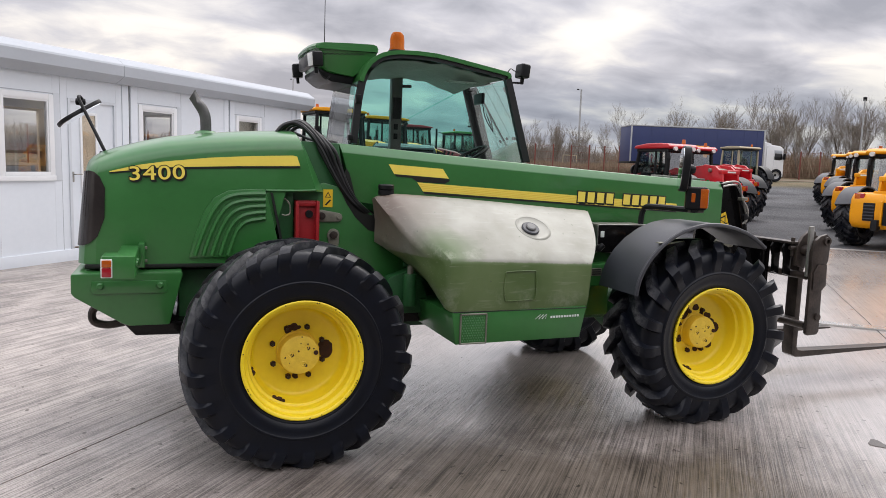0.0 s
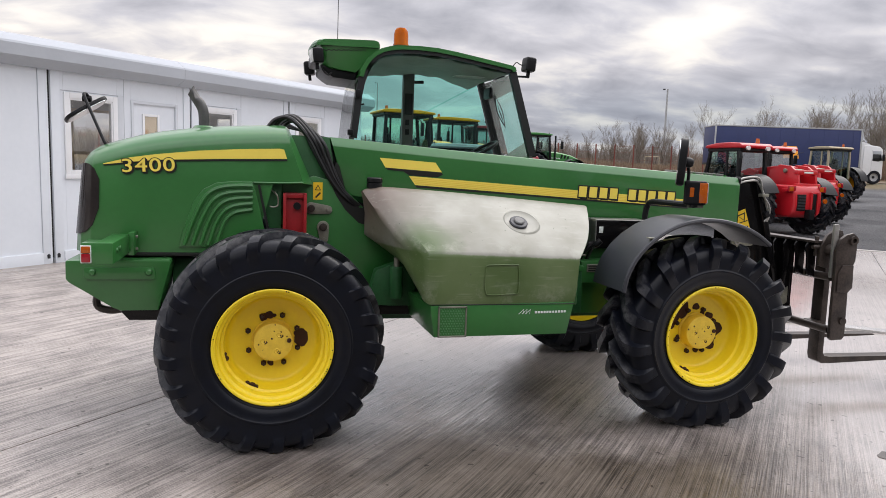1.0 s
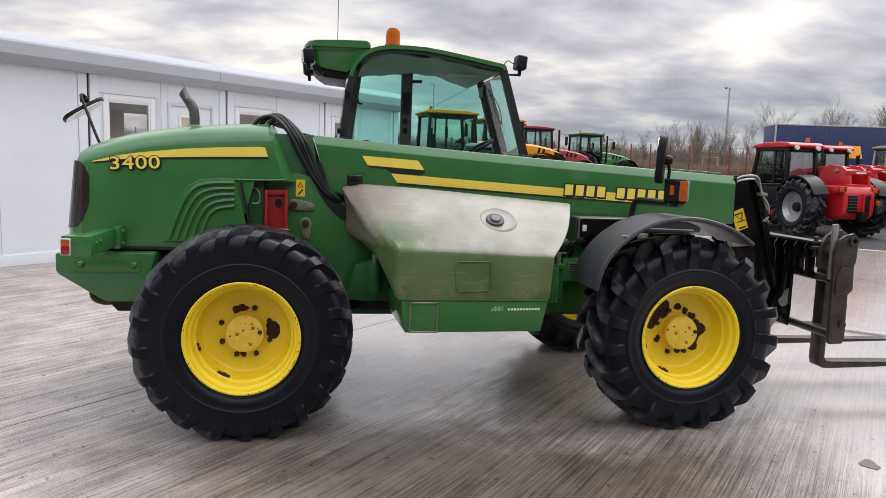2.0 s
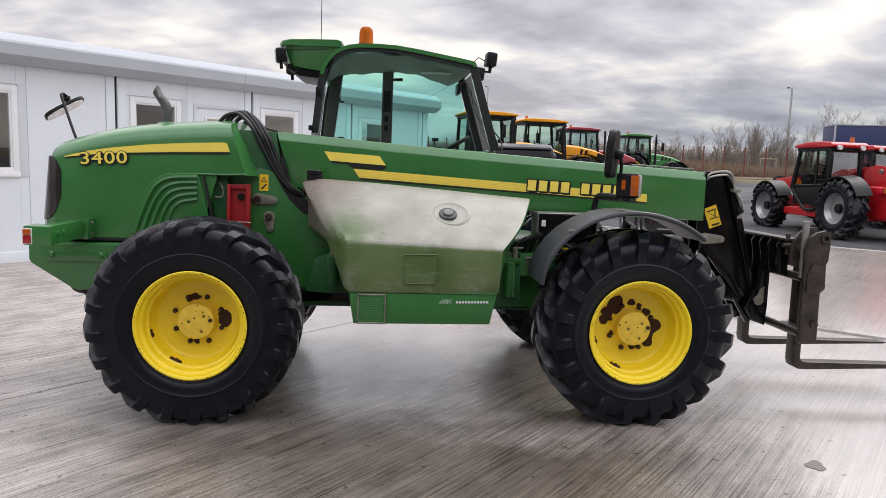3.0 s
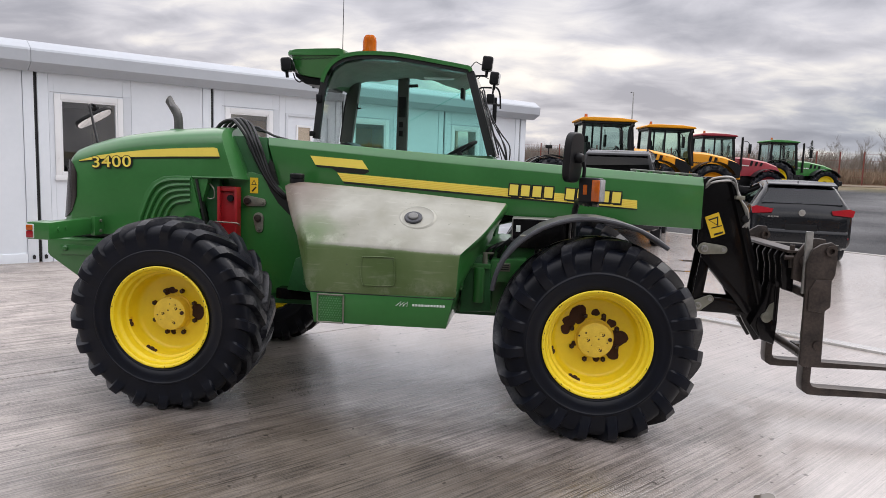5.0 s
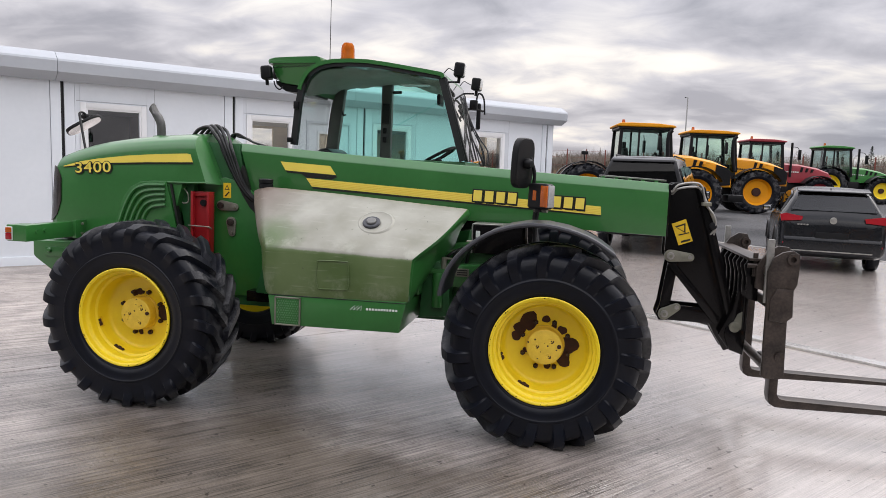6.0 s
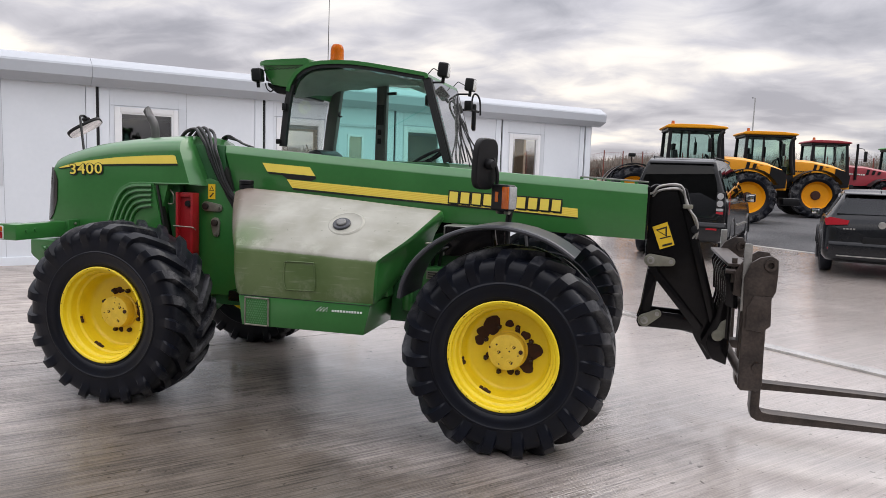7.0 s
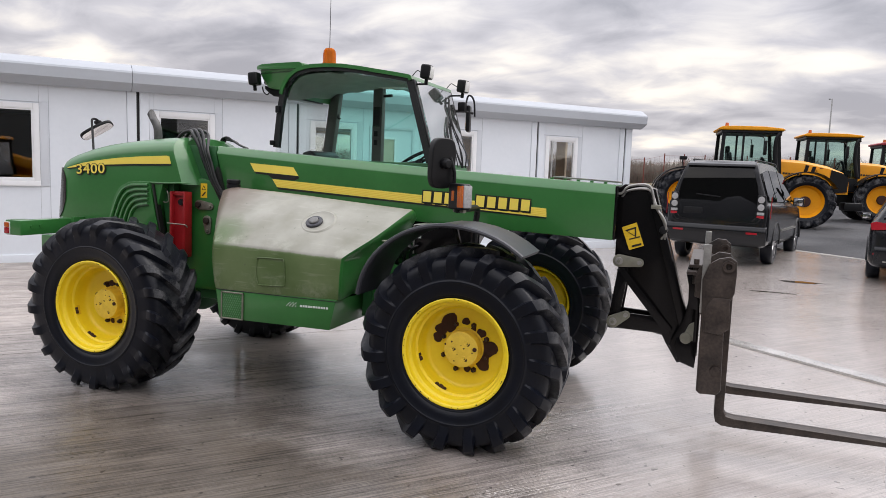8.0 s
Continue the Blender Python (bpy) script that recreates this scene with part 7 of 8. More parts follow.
def build_cars():
    # graphite hatchback
    g_rows = [(-0.88, 0.74, 0.40, 0.76, 0.80, 0.66), (-0.84, 0.84, 0.28, 0.90, 0.93, 0.74), (-0.74, 0.885, 0.24, 0.99, 1.06, 0.74), (-0.52, 0.895, 0.22, 1.0, 1.36, 0.62), (-0.20, 0.895, 0.2, 1.0, 1.455, 0.58), (0.4, 0.895, 0.2, 0.98, 1.48, 0.58),
              (1.1, 0.895, 0.2, 0.96, 1.475, 0.58), (1.65, 0.895, 0.2, 0.95, 1.37, 0.60), (2.30, 0.89, 0.2, 0.93, 0.98, 0.70), (2.95, 0.87, 0.22, 0.86, 0.90, 0.72), (3.30, 0.80, 0.3, 0.74, 0.78, 0.66), (3.38, 0.66, 0.4, 0.62, 0.66, 0.54)]
    G = car("hatchback_car", (7.79, 10.115, rise(7.79, 10.115)), 79, "dark grey five-door hatchback parked on damp concrete", g_rows, "car_dark", 2.63, 1.58, 0.325, 5, 0.45)
    G.scale = (1.03, 1.03, 1.07)
    part("rear_window", loft([[(-0.765, -0.70, 1.065), (-0.60, -0.56, 1.36), (-0.60, 0.56, 1.36), (-0.765, 0.70, 1.065)], [(-0.74, -0.70, 1.055), (-0.575, -0.56, 1.35), (-0.575, 0.56, 1.35), (-0.74, 0.70, 1.055)]]), "tail_glass", G, "tinted rear window")
    part("roof_spoiler", prism([(-0.665, 1.392), (-0.655, 1.408), (-0.30, 1.468), (-0.30, 1.44), (-0.58, 1.385)], -0.60, 0.60, 0.008), "car_dark", G)
    part("wiper", rod((-0.745, 0.0, 1.07), (-0.70, 0.26, 1.10), 0.010, 6), "plastic", G)
    for s in (-1, 1):
        lens = prism([(s * 0.86, 0.86), (s * 0.885, 0.97), (s * 0.80, 1.0), (s * 0.50, 0.955), (s * 0.52, 0.885)], -0.885, -0.76, axis="x")
        part("tail_light", lens, "red_lens", G, "red tail light")
        part("reflector", box(-0.905, -0.88, s * 0.72 - 0.09, s * 0.72 + 0.09, 0.46, 0.49), "red_lens", G)
        part("door_mirror", box(1.62, 1.72, s * 0.99 - 0.09, s * 0.99 + 0.09, 0.95, 1.08, 0.03, 3), "car_dark", G)
        part("mirror_glass", box(1.612, 1.619, s * 0.99 - 0.07, s * 0.99 + 0.07, 0.97, 1.06, 0.01), "mirror", G)
    part("badge", lathe([(0.055, 0.0), (0.06, 0.008), (0.045, 0.012), (0.0, 0.010)], 24, "x"), "bright_steel", G, "round chrome badge").matrix_local = pose(-0.878, 0, 0.90, 0, 180, 0)
    for k in range(4):
        part("lettering_bar", box(-0.885, -0.878, 0.55 - 0.05 * k, 0.585 - 0.05 * k, 0.80, 0.825), "bright_steel", G)
    part("number_plate", box(-0.905, -0.895, -0.27, 0.27, 0.58, 0.69, 0.01), "plastic", G, "blank dark number plate")
    part("bumper", prism([(-0.92, 0.42), (-0.925, 0.55), (-0.89, 0.60), (-0.80, 0.60), (-0.80, 0.30), (-0.88, 0.30)], -0.80, 0.80, 0.03, 3), "car_dark", G)
    part("bumper_trim", box(-0.925, -0.88, -0.66, 0.66, 0.345, 0.365, 0.005), "bright_steel", G)
    side_glass(G, [(-0.35, 1.02), (-0.22, 1.34), (0.4, 1.40), (1.1, 1.39), (1.55, 1.30), (2.0, 1.0)], 0.895, 0.58, 0.97, 1.46)
    part("aerial", rod((-0.1, 0, 1.49), (-0.16, 0, 1.56), 0.01, 6), "plastic", G)

    # black estate off-roader
    s_rows = [(-1.02, 0.82, 0.50, 0.80, 0.84, 0.70), (-0.99, 0.91, 0.40, 1.12, 1.16, 0.80), (-0.95, 0.935, 0.36, 1.16, 1.50, 0.765), (-0.90, 0.945, 0.36, 1.16, 1.80, 0.675), (-0.84, 0.95, 0.34, 1.16, 1.905, 0.645), (-0.70, 0.95, 0.34, 1.16, 1.935, 0.64), (-0.2, 0.95, 0.32, 1.15, 1.945, 0.64), (0.9, 0.95, 0.32, 1.13, 1.94, 0.64),
              (1.75, 0.95, 0.32, 1.11, 1.87, 0.63), (2.30, 0.95, 0.32, 1.10, 1.20, 0.72), (3.2, 0.94, 0.34, 1.06, 1.10, 0.80), (3.65, 0.89, 0.42, 0.96, 1.0, 0.78), (3.75, 0.80, 0.5, 0.85, 0.9, 0.72)]
    S = car("off_road_car", (4.43, 11.52, rise(4.43, 11.52)), 77, "black boxy off-road estate car parked on damp concrete", s_rows, "car_black", 2.885, 1.66, 0.37, 7, 0.7)
    # tailgate glass, lower on one side
    pane = [(-0.76, 1.19), (-0.70, 1.50), (-0.60, 1.80), (0.60, 1.80), (0.70, 1.50), (0.76, 1.19), (0.12, 1.19), (0.04, 1.13), (-0.62, 1.11), (-0.72, 1.13)]
    lean = lambda z: -0.985 + (0.012 * (z - 1.10) / 0.40 if z < 1.5 else 0.012 + 0.052 * (z - 1.50) / 0.30)
    part("rear_window", loft([[(lean(z) - 0.006, y, z) for y, z in pane], [(lean(z) + 0.012, y, z) for y, z in pane]]), "car_glass", S, "tinted rear window")
    S.scale = (1.06, 1.04, 1.07)
    part("roof_spoiler", prism([(-0.955, 1.835), (-0.93, 1.875), (-0.70, 1.945), (-0.70, 1.90), (-0.88, 1.83)], -0.62, 0.62, 0.012), "car_black", S)
    part("wiper", rod((-0.985, -0.05, 1.26), (-0.975, 0.40, 1.30), 0.012, 6), "plastic", S)
    part("tailgate_seam", box(-0.9985, -0.985, -0.74, 0.74, 0.765, 0.775), "gasket", S)
    for s in (-1, 1):
        lp = part("tail_light", box(-1.005, -0.93, s * 0.80 - 0.075, s * 0.80 + 0.075, 0.86, 1.32, 0.02, 3), "plastic", S, "stacked tail light")
        for z, mt in ((1.24, "lamp_grey"), (1.10, "lamp_grey")):
            part("lamp_lens", rod((-0.99, s * 0.80, z), (-1.015, s * 0.80, z), 0.062, 20, bev=0.006), mt, lp)
        for z, mt in ((0.985, "lamp_grey"), (0.925, "red_lens")):
            part("lamp_lens", box(-1.012, -0.99, s * 0.80 - 0.065, s * 0.80 + 0.065, z - 0.025, z + 0.025, 0.006), mt, lp)
        part("reflector", box(-1.075, -1.05, s * 0.68 - 0.10, s * 0.68 + 0.10, 0.60, 0.635), "red_lens", S)
        part("roof_rail", tube([(-0.6, s * 0.58, 1.93), (-0.5, s * 0.58, 1.965), (1.5, s * 0.58, 1.955), (1.6, s * 0.58, 1.89)], 0.014, 8), "plastic", S)
        part("door_mirror", box(1.75, 1.90, s * 1.07 - 0.11, s * 1.07 + 0.11, 1.10, 1.28, 0.04, 3), "car_black", S)
        part("mirror_glass", box(1.742, 1.749, s * 1.07 - 0.085, s * 1.07 + 0.085, 1.12, 1.26, 0.02), "mirror", S)
        part("sill_trim", box(0.45, 2.45, s * 0.965 - 0.01, s * 0.965 + 0.01, 0.62, 0.66), "bright_steel", S)
        part("side_lamp", box(-0.93, -0.90, s * 0.965 - 0.005, s * 0.965 + 0.005, 0.9, 1.3), "red_lens", S)
    part("bumper", prism([(-1.06, 0.52), (-1.075, 0.66), (-1.04, 0.74), (-0.95, 0.76), (-0.95, 0.40), (-1.02, 0.40)], -0.93, 0.93, 0.03, 3), "car_black", S)
    part("number_plate", box(-1.012, -0.99, 0.25, 0.62, 0.86, 1.05, 0.012), "plastic", S, "blank dark number plate")
    for k in range(9):
        part("lettering_bar", box(-1.012, -1.0, 0.66 - 0.05 * k, 0.695 - 0.05 * k, 0.80, 0.825), "bright_steel", S)
    side_glass(S, [(-0.85, 1.20), (-0.80, 1.72), (-0.10, 1.79), (-0.10, 1.20)], 0.95, 0.64, 1.14, 1.90)
    side_glass(S, [(-0.02, 1.20), (-0.02, 1.79), (0.85, 1.79), (0.85, 1.19)], 0.95, 0.64, 1.14, 1.90)
    side_glass(S, [(0.93, 1.19), (0.93, 1.79), (1.60, 1.75), (2.05, 1.18)], 0.95, 0.64, 1.14, 1.90)


build_cars()


def open_cab(parent, x0, x1, w, z0, z1, roof_mat, post_mat, roof_h=0.13, slope=0.12, glass_mat="cab_glass"):
    """A glazed cab: posts, roof, panes, seat."""
    c = new("cab")
    c.parent = parent
    for x, dx in ((x0, slope * 0.4), (x1, -slope)):
        for s in (-1, 1):
            part("post", prism([(x - 0.06, z0), (x + 0.06, z0), (x + dx + 0.05, z1), (x + dx - 0.05, z1)], s * w - 0.035, s * w + 0.035, 0.006, 1), post_mat, c)
    part("roof", prism([(x0 - 0.10, z1), (x0 - 0.13, z1 + roof_h * 0.45), (x0 - 0.02, z1 + roof_h * 0.92), (x0 + 0.35, z1 + roof_h * 1.06), (x1 - slope - 0.35, z1 + roof_h), (x1 - slope + 0.12, z1 + roof_h * 0.62), (x1 - slope + 0.20, z1 + roof_h * 0.25), (x1 - slope + 0.14, z1)], -w - 0.09, w + 0.09, 0.035, 3), roof_mat, c)
    part("roof_underside", box(x0 - 0.04, x1 - slope + 0.10, -w - 0.05, w + 0.05, z1 - 0.09, z1 + 0.01, 0.02, 1), "plastic", c)
    part("beacon", rod((x0 + 0.15, -w * 0.5, z1 + roof_h), (x0 + 0.15, -w * 0.5, z1 + roof_h + 0.13), 0.06, 14, 0.045), "amber", c)
    for s in (-1, 1):
        part("side_pane", prism([(x0 + 0.04, z0), (x1 - 0.04, z0), (x1 - slope - 0.035, z1), (x0 + slope * 0.4 + 0.035, z1)], s * w - 0.004, s * w + 0.004), glass_mat, c)
        part("mid_post", box(x0 + (x1 - x0) * 0.36 - 0.03, x0 + (x1 - x0) * 0.36 + 0.03, s * w - 0.02, s * w + 0.02, z0, z1), post_mat, c)
        part("work_lamp", box(x1 - slope + 0.10, x1 - slope + 0.18, s * w * 0.75 - 0.08, s * w * 0.75 + 0.08, z1 + 0.0, z1 + 0.10, 0.02), "white_lens", c)
    part("front_pane", quad_strip([(x1, -w, z0), (x1 - slope, -w, z1)], [(x1, w, z0), (x1 - slope, w, z1)], 0.008), glass_mat, c)
    part("rear_pane", quad_strip([(x0, -w, z0), (x0 + slope * 0.4, -w, z1)], [(x0, w, z0), (x0 + slope * 0.4, w, z1)], 0.008), glass_mat, c)
    part("cab_floor", box(x0, x1, -w, w, z0 - 0.5, z0, 0.03), "plastic", c)
    part("seat", prism([(x0 + 0.25, z0 - 0.02), (x0 + 0.22, z0 + 0.75), (x0 + 0.36, z0 + 0.78), (x0 + 0.45, z0 + 0.20), (x0 + 0.85, z0 + 0.18), (x0 + 0.85, z0 - 0.02)], -0.25, 0.25, 0.04, 2), "plastic", c)
    part("headrest", box(x0 + 0.20, x0 + 0.32, -0.16, 0.16, z0 + 0.74, z0 + 0.98, 0.04, 2), "plastic", c)
    part("control_column", tube([(x1 - 0.30, -w * 0.4, z0 + 0.1), (x1 - 0.42, -w * 0.45, z0 + 0.55), (x1 - 0.50, -w * 0.45, z0 + 0.60)], 0.045, 8), "plastic", c)
    part("console", box(x1 - 0.42, x1 - 0.10, -0.28, 0.28, z0, z0 + 0.32, 0.04, 2), "plastic", c)
    part("steering_wheel", tube([(x1 - 0.50 + 0.06 * math.sin(a), 0.18 * math.cos(a), z0 + 0.42 + 0.17 * math.sin(a)) for a in [6.2832 * k / 14 for k in range(15)]], 0.016, 6, 0), "plastic", c)
    return c


def tractor(name, at, rz, label, paint, roof_mat, rim_mat, Rr, Rf, wb, roof_z, fast=False, group="parked tractors", posts="plastic"):
    T = thing(name, at, label, "tractor", group, rz)
    tr = 0.95
    for s in (-1, 1):
        wheel_simple(T, (0, s * tr, Rr), Rr, 0.52, Rr * 0.60, rim_mat, s, 18, "rust")
        wheel_simple(T, (wb, s * tr * 0.97, Rf), Rf, 0.46, Rf * 0.60, rim_mat, s, 18, "rust")
        for x, R, m in ((0, Rr, "plastic"), (wb, Rf, "plastic")):
            a0, a1 = (0.25, 2.9) if R == Rr else (0.5, 2.6)
            arc = [(x + (R + 0.12) * math.cos(a0 + (a1 - a0) * k / 10), R + (R + 0.10) * math.sin(a0 + (a1 - a0) * k / 10)) for k in range(11)]
            part("mudguard", quad_strip([(px, s * (tr - 0.24), pz) for px, pz in arc], [(px, s * (tr + 0.24), pz) for px, pz in arc], 0.03), m, T)
        part("door_mirror", box(wb * 0.62, wb * 0.62 + 0.08, s * 1.22 - 0.10, s * 1.22 + 0.10, roof_z - 0.95, roof_z - 0.50, 0.03), "plastic", T)
        part("mirror_arm", tube([(wb * 0.60, s * 0.80, roof_z - 0.35), (wb * 0.62, s * 1.1, roof_z - 0.40), (wb * 0.63, s * 1.2, roof_z - 0.55)], 0.015, 6), "plastic", T)
    part("chassis", box(-0.5, wb + 0.75, -0.32, 0.32, 0.55, 1.05, 0.04), "plastic", T)
    part("axle", rod((0, -0.8, Rr), (0, 0.8, Rr), 0.12, 12), "plastic", T)
    part("axle", rod((wb, -0.8, Rf), (wb, 0.8, Rf), 0.10, 12), "plastic", T)
    cab0, cab1 = (-0.15, wb * 0.48) if not fast else (1.0, 2.70)
    zc = roof_z - 1.72
    open_cab(T, cab0, cab1, 0.74 if fast else 0.68, zc + 0.10, roof_z - 0.16, roof_mat, posts, glass_mat="lot_glass")
    # bonnet
    lift = 0.28 if fast else 0.22
    b0, b1 = cab1 + 0.02, wb + (0.80 if not fast else 1.30)
    prof = []
    for f, zt, w in ((0.0, zc + 0.42 + lift, 0.46), (0.35, zc + 0.38 + lift, 0.45), (0.7, zc + 0.24 + lift, 0.43), (0.92, zc + 0.06 + lift, 0.40), (1.0, zc - 0.16 + lift, 0.34)):
        x = b0 + (b1 - b0) * f
        z0 = 1.05 + 0.06 * f
        half = [(-w, z0), (-w, zt - 0.20), (-w * 0.93, zt - 0.08), (-w * 0.70, zt - 0.015), (-w * 0.25, zt + 0.01)]
        prof.append([(x, y, z) for y, z in half] + [(x, -y, z) for y, z in reversed(half)])
    bn = part("bonnet", loft(prof), paint, T, "sloping engine bonnet")
    L = b1 - b0
    for s in (-1, 1):
        for k in range(3):
            x = b0 + L * (0.35 + 0.10 * k)
            part("bonnet_slot", prism([(x, zc + 0.02 + lift), (x + 0.10, zc + 0.02 + lift), (x + 0.15, zc + 0.24 + lift - 0.04 * k), (x + 0.05, zc + 0.25 + lift - 0.04 * k)], s * 0.425, s * 0.465), "plastic", bn)
        part("grille_side", prism([(b0 + L * 0.76, 1.15), (b0 + L * 0.98, 1.20), (b0 + L * 0.97, zc - 0.15), (b0 + L * 0.72, zc + 0.06)], s * 0.36, s * 0.432), "plastic", bn)
        letter_bars(bn, b0 + 0.12, zc + 0.22, b0 + L * 0.34, zc + 0.20, 0.0, -0.468 if s < 0 else 0.4685, [7], "white_decal" if paint != "jyellow" else "decal_and_gap_dark", 0.055)
    if fast:
        part("guard_lamp", tube([(-0.1, -1.0, 2 * Rr + 0.10), (-0.12, -1.0, 2 * Rr + 0.30), (-0.02, -1.0, 2 * Rr + 0.36)], 0.02, 6), "plastic", T)
        part("lamp_head", box(-0.22, 0.0, -1.06, -0.94, 2 * Rr + 0.30, 2 * Rr + 0.42, 0.03), "plastic", T)
        for s in (-1, 1):
            part("nose_panel", prism([(b0 + L * 0.70, 1.12), (b0 + L * 0.97, 1.18), (b0 + L * 0.985, zc + 0.14), (b0 + L * 0.90, zc + 0.30), (b0 + L * 0.74, zc + 0.40)], s * 0.33, s * 0.452), "plastic", bn)
            part("side_slash", prism([(b0 + L * 0.52, zc + 0.42), (b0 + L * 0.68, zc + 0.44), (b0 + L * 0.80, 1.10), (b0 + L * 0.71, 1.08)], s * 0.40, s * 0.470, 0.01), paint, bn)
        part("intake_pipe", tube([(b0 - 0.10, -0.86, zc + 0.15), (b0 - 0.20, -0.86, zc + 0.75), (b0 - 0.20, -0.87, roof_z - 0.42), (b0 - 0.10, -0.88, roof_z - 0.25)], 0.065, 10), "plastic", T)
    part("front_grille", box(b1 - 0.03, b1 + 0.02, -0.28, 0.28, 1.15, zc - 0.16, 0.02), "plastic", bn)
    part("front_linkage", box(b1 - 0.05, b1 + 0.45, -0.30, 0.30, 0.60, 0.85, 0.04), "plastic", T)
    if not fast:
        part("exhaust_pipe", tube([(b0 + 0.35, -0.50, zc), (b0 + 0.35, -0.50, roof_z - 0.35), (b0 + 0.33, -0.50, roof_z - 0.15)], 0.05, 10), "plastic", T)
    part("steps", box(0.95, 1.45, -0.98, -0.70, 0.55, 1.10, 0.03), "plastic", T)
    return T


def build_tractors():
    def at(x, y):
        return (x, y, rise(x, y))

    hd = 6.0
    c, s = math.cos(radians(hd)), math.sin(radians(hd))

    def from_cab(x, y, cab_off):
        return at(x - cab_off * c, y - cab_off * s)

    t1 = tractor("yellow_tractor", from_cab(5.15, 22.7, 2.07), hd, "yellow fast tractor with black mudguards on gravel", "jyellow", "jyellow", "jyellow", 0.86, 0.84, 3.42, 3.19, True)
    t1.scale = (1.12, 1.12, 1.06)
    t2 = copy_thing(t1, pose(*from_cab(8.28, 27.2, 2.10), 0, 0, hd))
    t2.scale = (1.12, 1.12, 1.06)
    t3 = tractor("maroon_tractor", from_cab(12.15, 34.65, 0.7), hd, "older maroon tractor with long bonnet", "dred", "dred", "dred", 0.88, 0.66, 2.7, 3.05)
    t3.scale = (1.18, 1.18, 1.09)
    t4 = tractor("green_tractor", from_cab(17.3, 40.1, 0.7), hd, "green farm tractor with green cab roof", "jgreen", "jgreen", "yellow", 0.88, 0.68, 2.5, 2.96)
    t4.scale = (1.18, 1.18, 1.09)


build_tractors()


def lot_telehandler(name, paint, rim, label, group, half=0.66):
    """A parked telehandler seen from its rear quarter; origin under the rear axle, x ahead."""
    H = thing(name, (0, 0, 0), label, "telehandler", group)
    wb = 2.85
    for x, R in ((-0.28, 0.73 if half < 0.5 else 0.68), (wb, 0.64)):
        for s in (-1, 1):
            wheel_simple(H, (x, s * 0.95, R), R, 0.48, 0.38, rim, s, 18, "plastic")
            arc = [(x + (R + 0.10) * math.cos(0.5 + 2.2 * k / 14), R + 0.03 + (R + 0.07) * math.sin(0.5 + 2.2 * k / 14)) for k in range(15)]
            part("mudguard", quad_strip([(px, s * 0.72, pz) for px, pz in arc], [(px, s * 1.14, pz - 0.03) for px, pz in arc], 0.04), "plastic" if half < 0.5 else "fender" if x > 0 else "grey_net", H)
    part("chassis", box(-0.6, wb + 0.5, -0.45, 0.45, 0.45, 0.95, 0.05), paint, H)
    # rear counterweight, boom pivot and engine cover
    part("counterweight", prism([(-1.10, 0.48), (-1.22, 0.60), (-1.25, 0.85), (-1.22, 1.16), (-1.12, 1.30), (-0.45, 1.32), (-0.40, 0.50)], -half, half, 0.09, 3), paint, H, "painted rear counterweight")
    for y in (-0.44, 0.10):
        part("pivot_plate", prism([(-0.98, 1.12), (-1.04, 1.30), (-0.98, 1.62), (-0.70, 1.80), (-0.30, 1.84), (0.05, 1.70), (0.15, 1.15)], y, y + 0.06, 0.012, 2), paint, H)
    part("pivot_beam", box(-1.06, -0.94, -0.52, 0.24, 1.15, 1.36, 0.03, 2), paint, H)
    part("pivot_beam", box(-1.00, -0.86, -0.46, 0.18, 1.58, 1.70, 0.03, 2), paint, H)
    part("pivot_pin", rod((-0.55, -0.50, 1.68), (-0.55, 0.22, 1.68), 0.055, 14, bev=0.01), "zinc", H)
    part("lift_ram", rod((-0.75, -0.14, 1.25), (0.2, -0.14, 1.45), 0.07, 12), "plastic", H)
    part("engine_cover", prism([(0.62, 0.80), (0.55, 1.42), (0.72, 1.58), (1.2, 1.60), (2.02, 1.46), (2.12, 1.30), (2.12, 0.72), (0.75, 0.70)], -1.02, -0.38, 0.07, 3), paint, H, "rounded engine cover")
    for k in range(5):
        part("cover_slat", box(0.95 + 0.16 * k, 1.05 + 0.16 * k, -1.026, -1.016, 0.95, 1.32, 0.01, 1), "plastic", H)
    part("rear_grille", box(-1.258, -1.225, 0.08, 0.34, 0.66, 1.08, 0.015), "plastic", H)
    for k in range(5):
        part("grille_slat", box(-1.268, -1.252, 0.09, 0.33, 0.70 + 0.075 * k, 0.725 + 0.075 * k, 0.004, 1), "fender", H)
    for y in (-0.30, -0.10):
        part("hitch_rail", box(-1.30, -1.22, y, y + 0.05, 0.56, 1.14, 0.012, 1), paint, H)
    part("round_lamp", rod((-1.25, -0.50, 0.92), (-1.29, -0.50, 0.92), 0.06, 14), "amber", H)
    part("hitch_frame", box(-1.27, -1.20, -0.24, -0.11, 0.58, 1.10, 0.015), "plastic", H)
    part("tow_hook", box(-1.42, -1.22, -0.07, 0.07, 0.45, 0.70, 0.02), "plastic", H)
    for s in (-1, 1):
        part("lamp_bracket", box(-1.14, -0.90, s * 0.46 - 0.10, s * 0.46 + 0.10, 1.14, 1.22, 0.015), paint, H)
        tl = part("tail_light", box(-1.20, -1.13, s * 0.47 - 0.11, s * 0.47 + 0.11, 1.14, 1.29, 0.018), "red_lens", H)
        part("lamp_lens", box(-1.208, -1.195, s * 0.47 - 0.02, s * 0.47 + 0.10, 1.16, 1.27, 0.008), "amber", tl)
    part("number_plate", box(-1.068, -1.054, -0.42, -0.10, 1.22, 1.30), "hub", H, "blank yellow number plate")
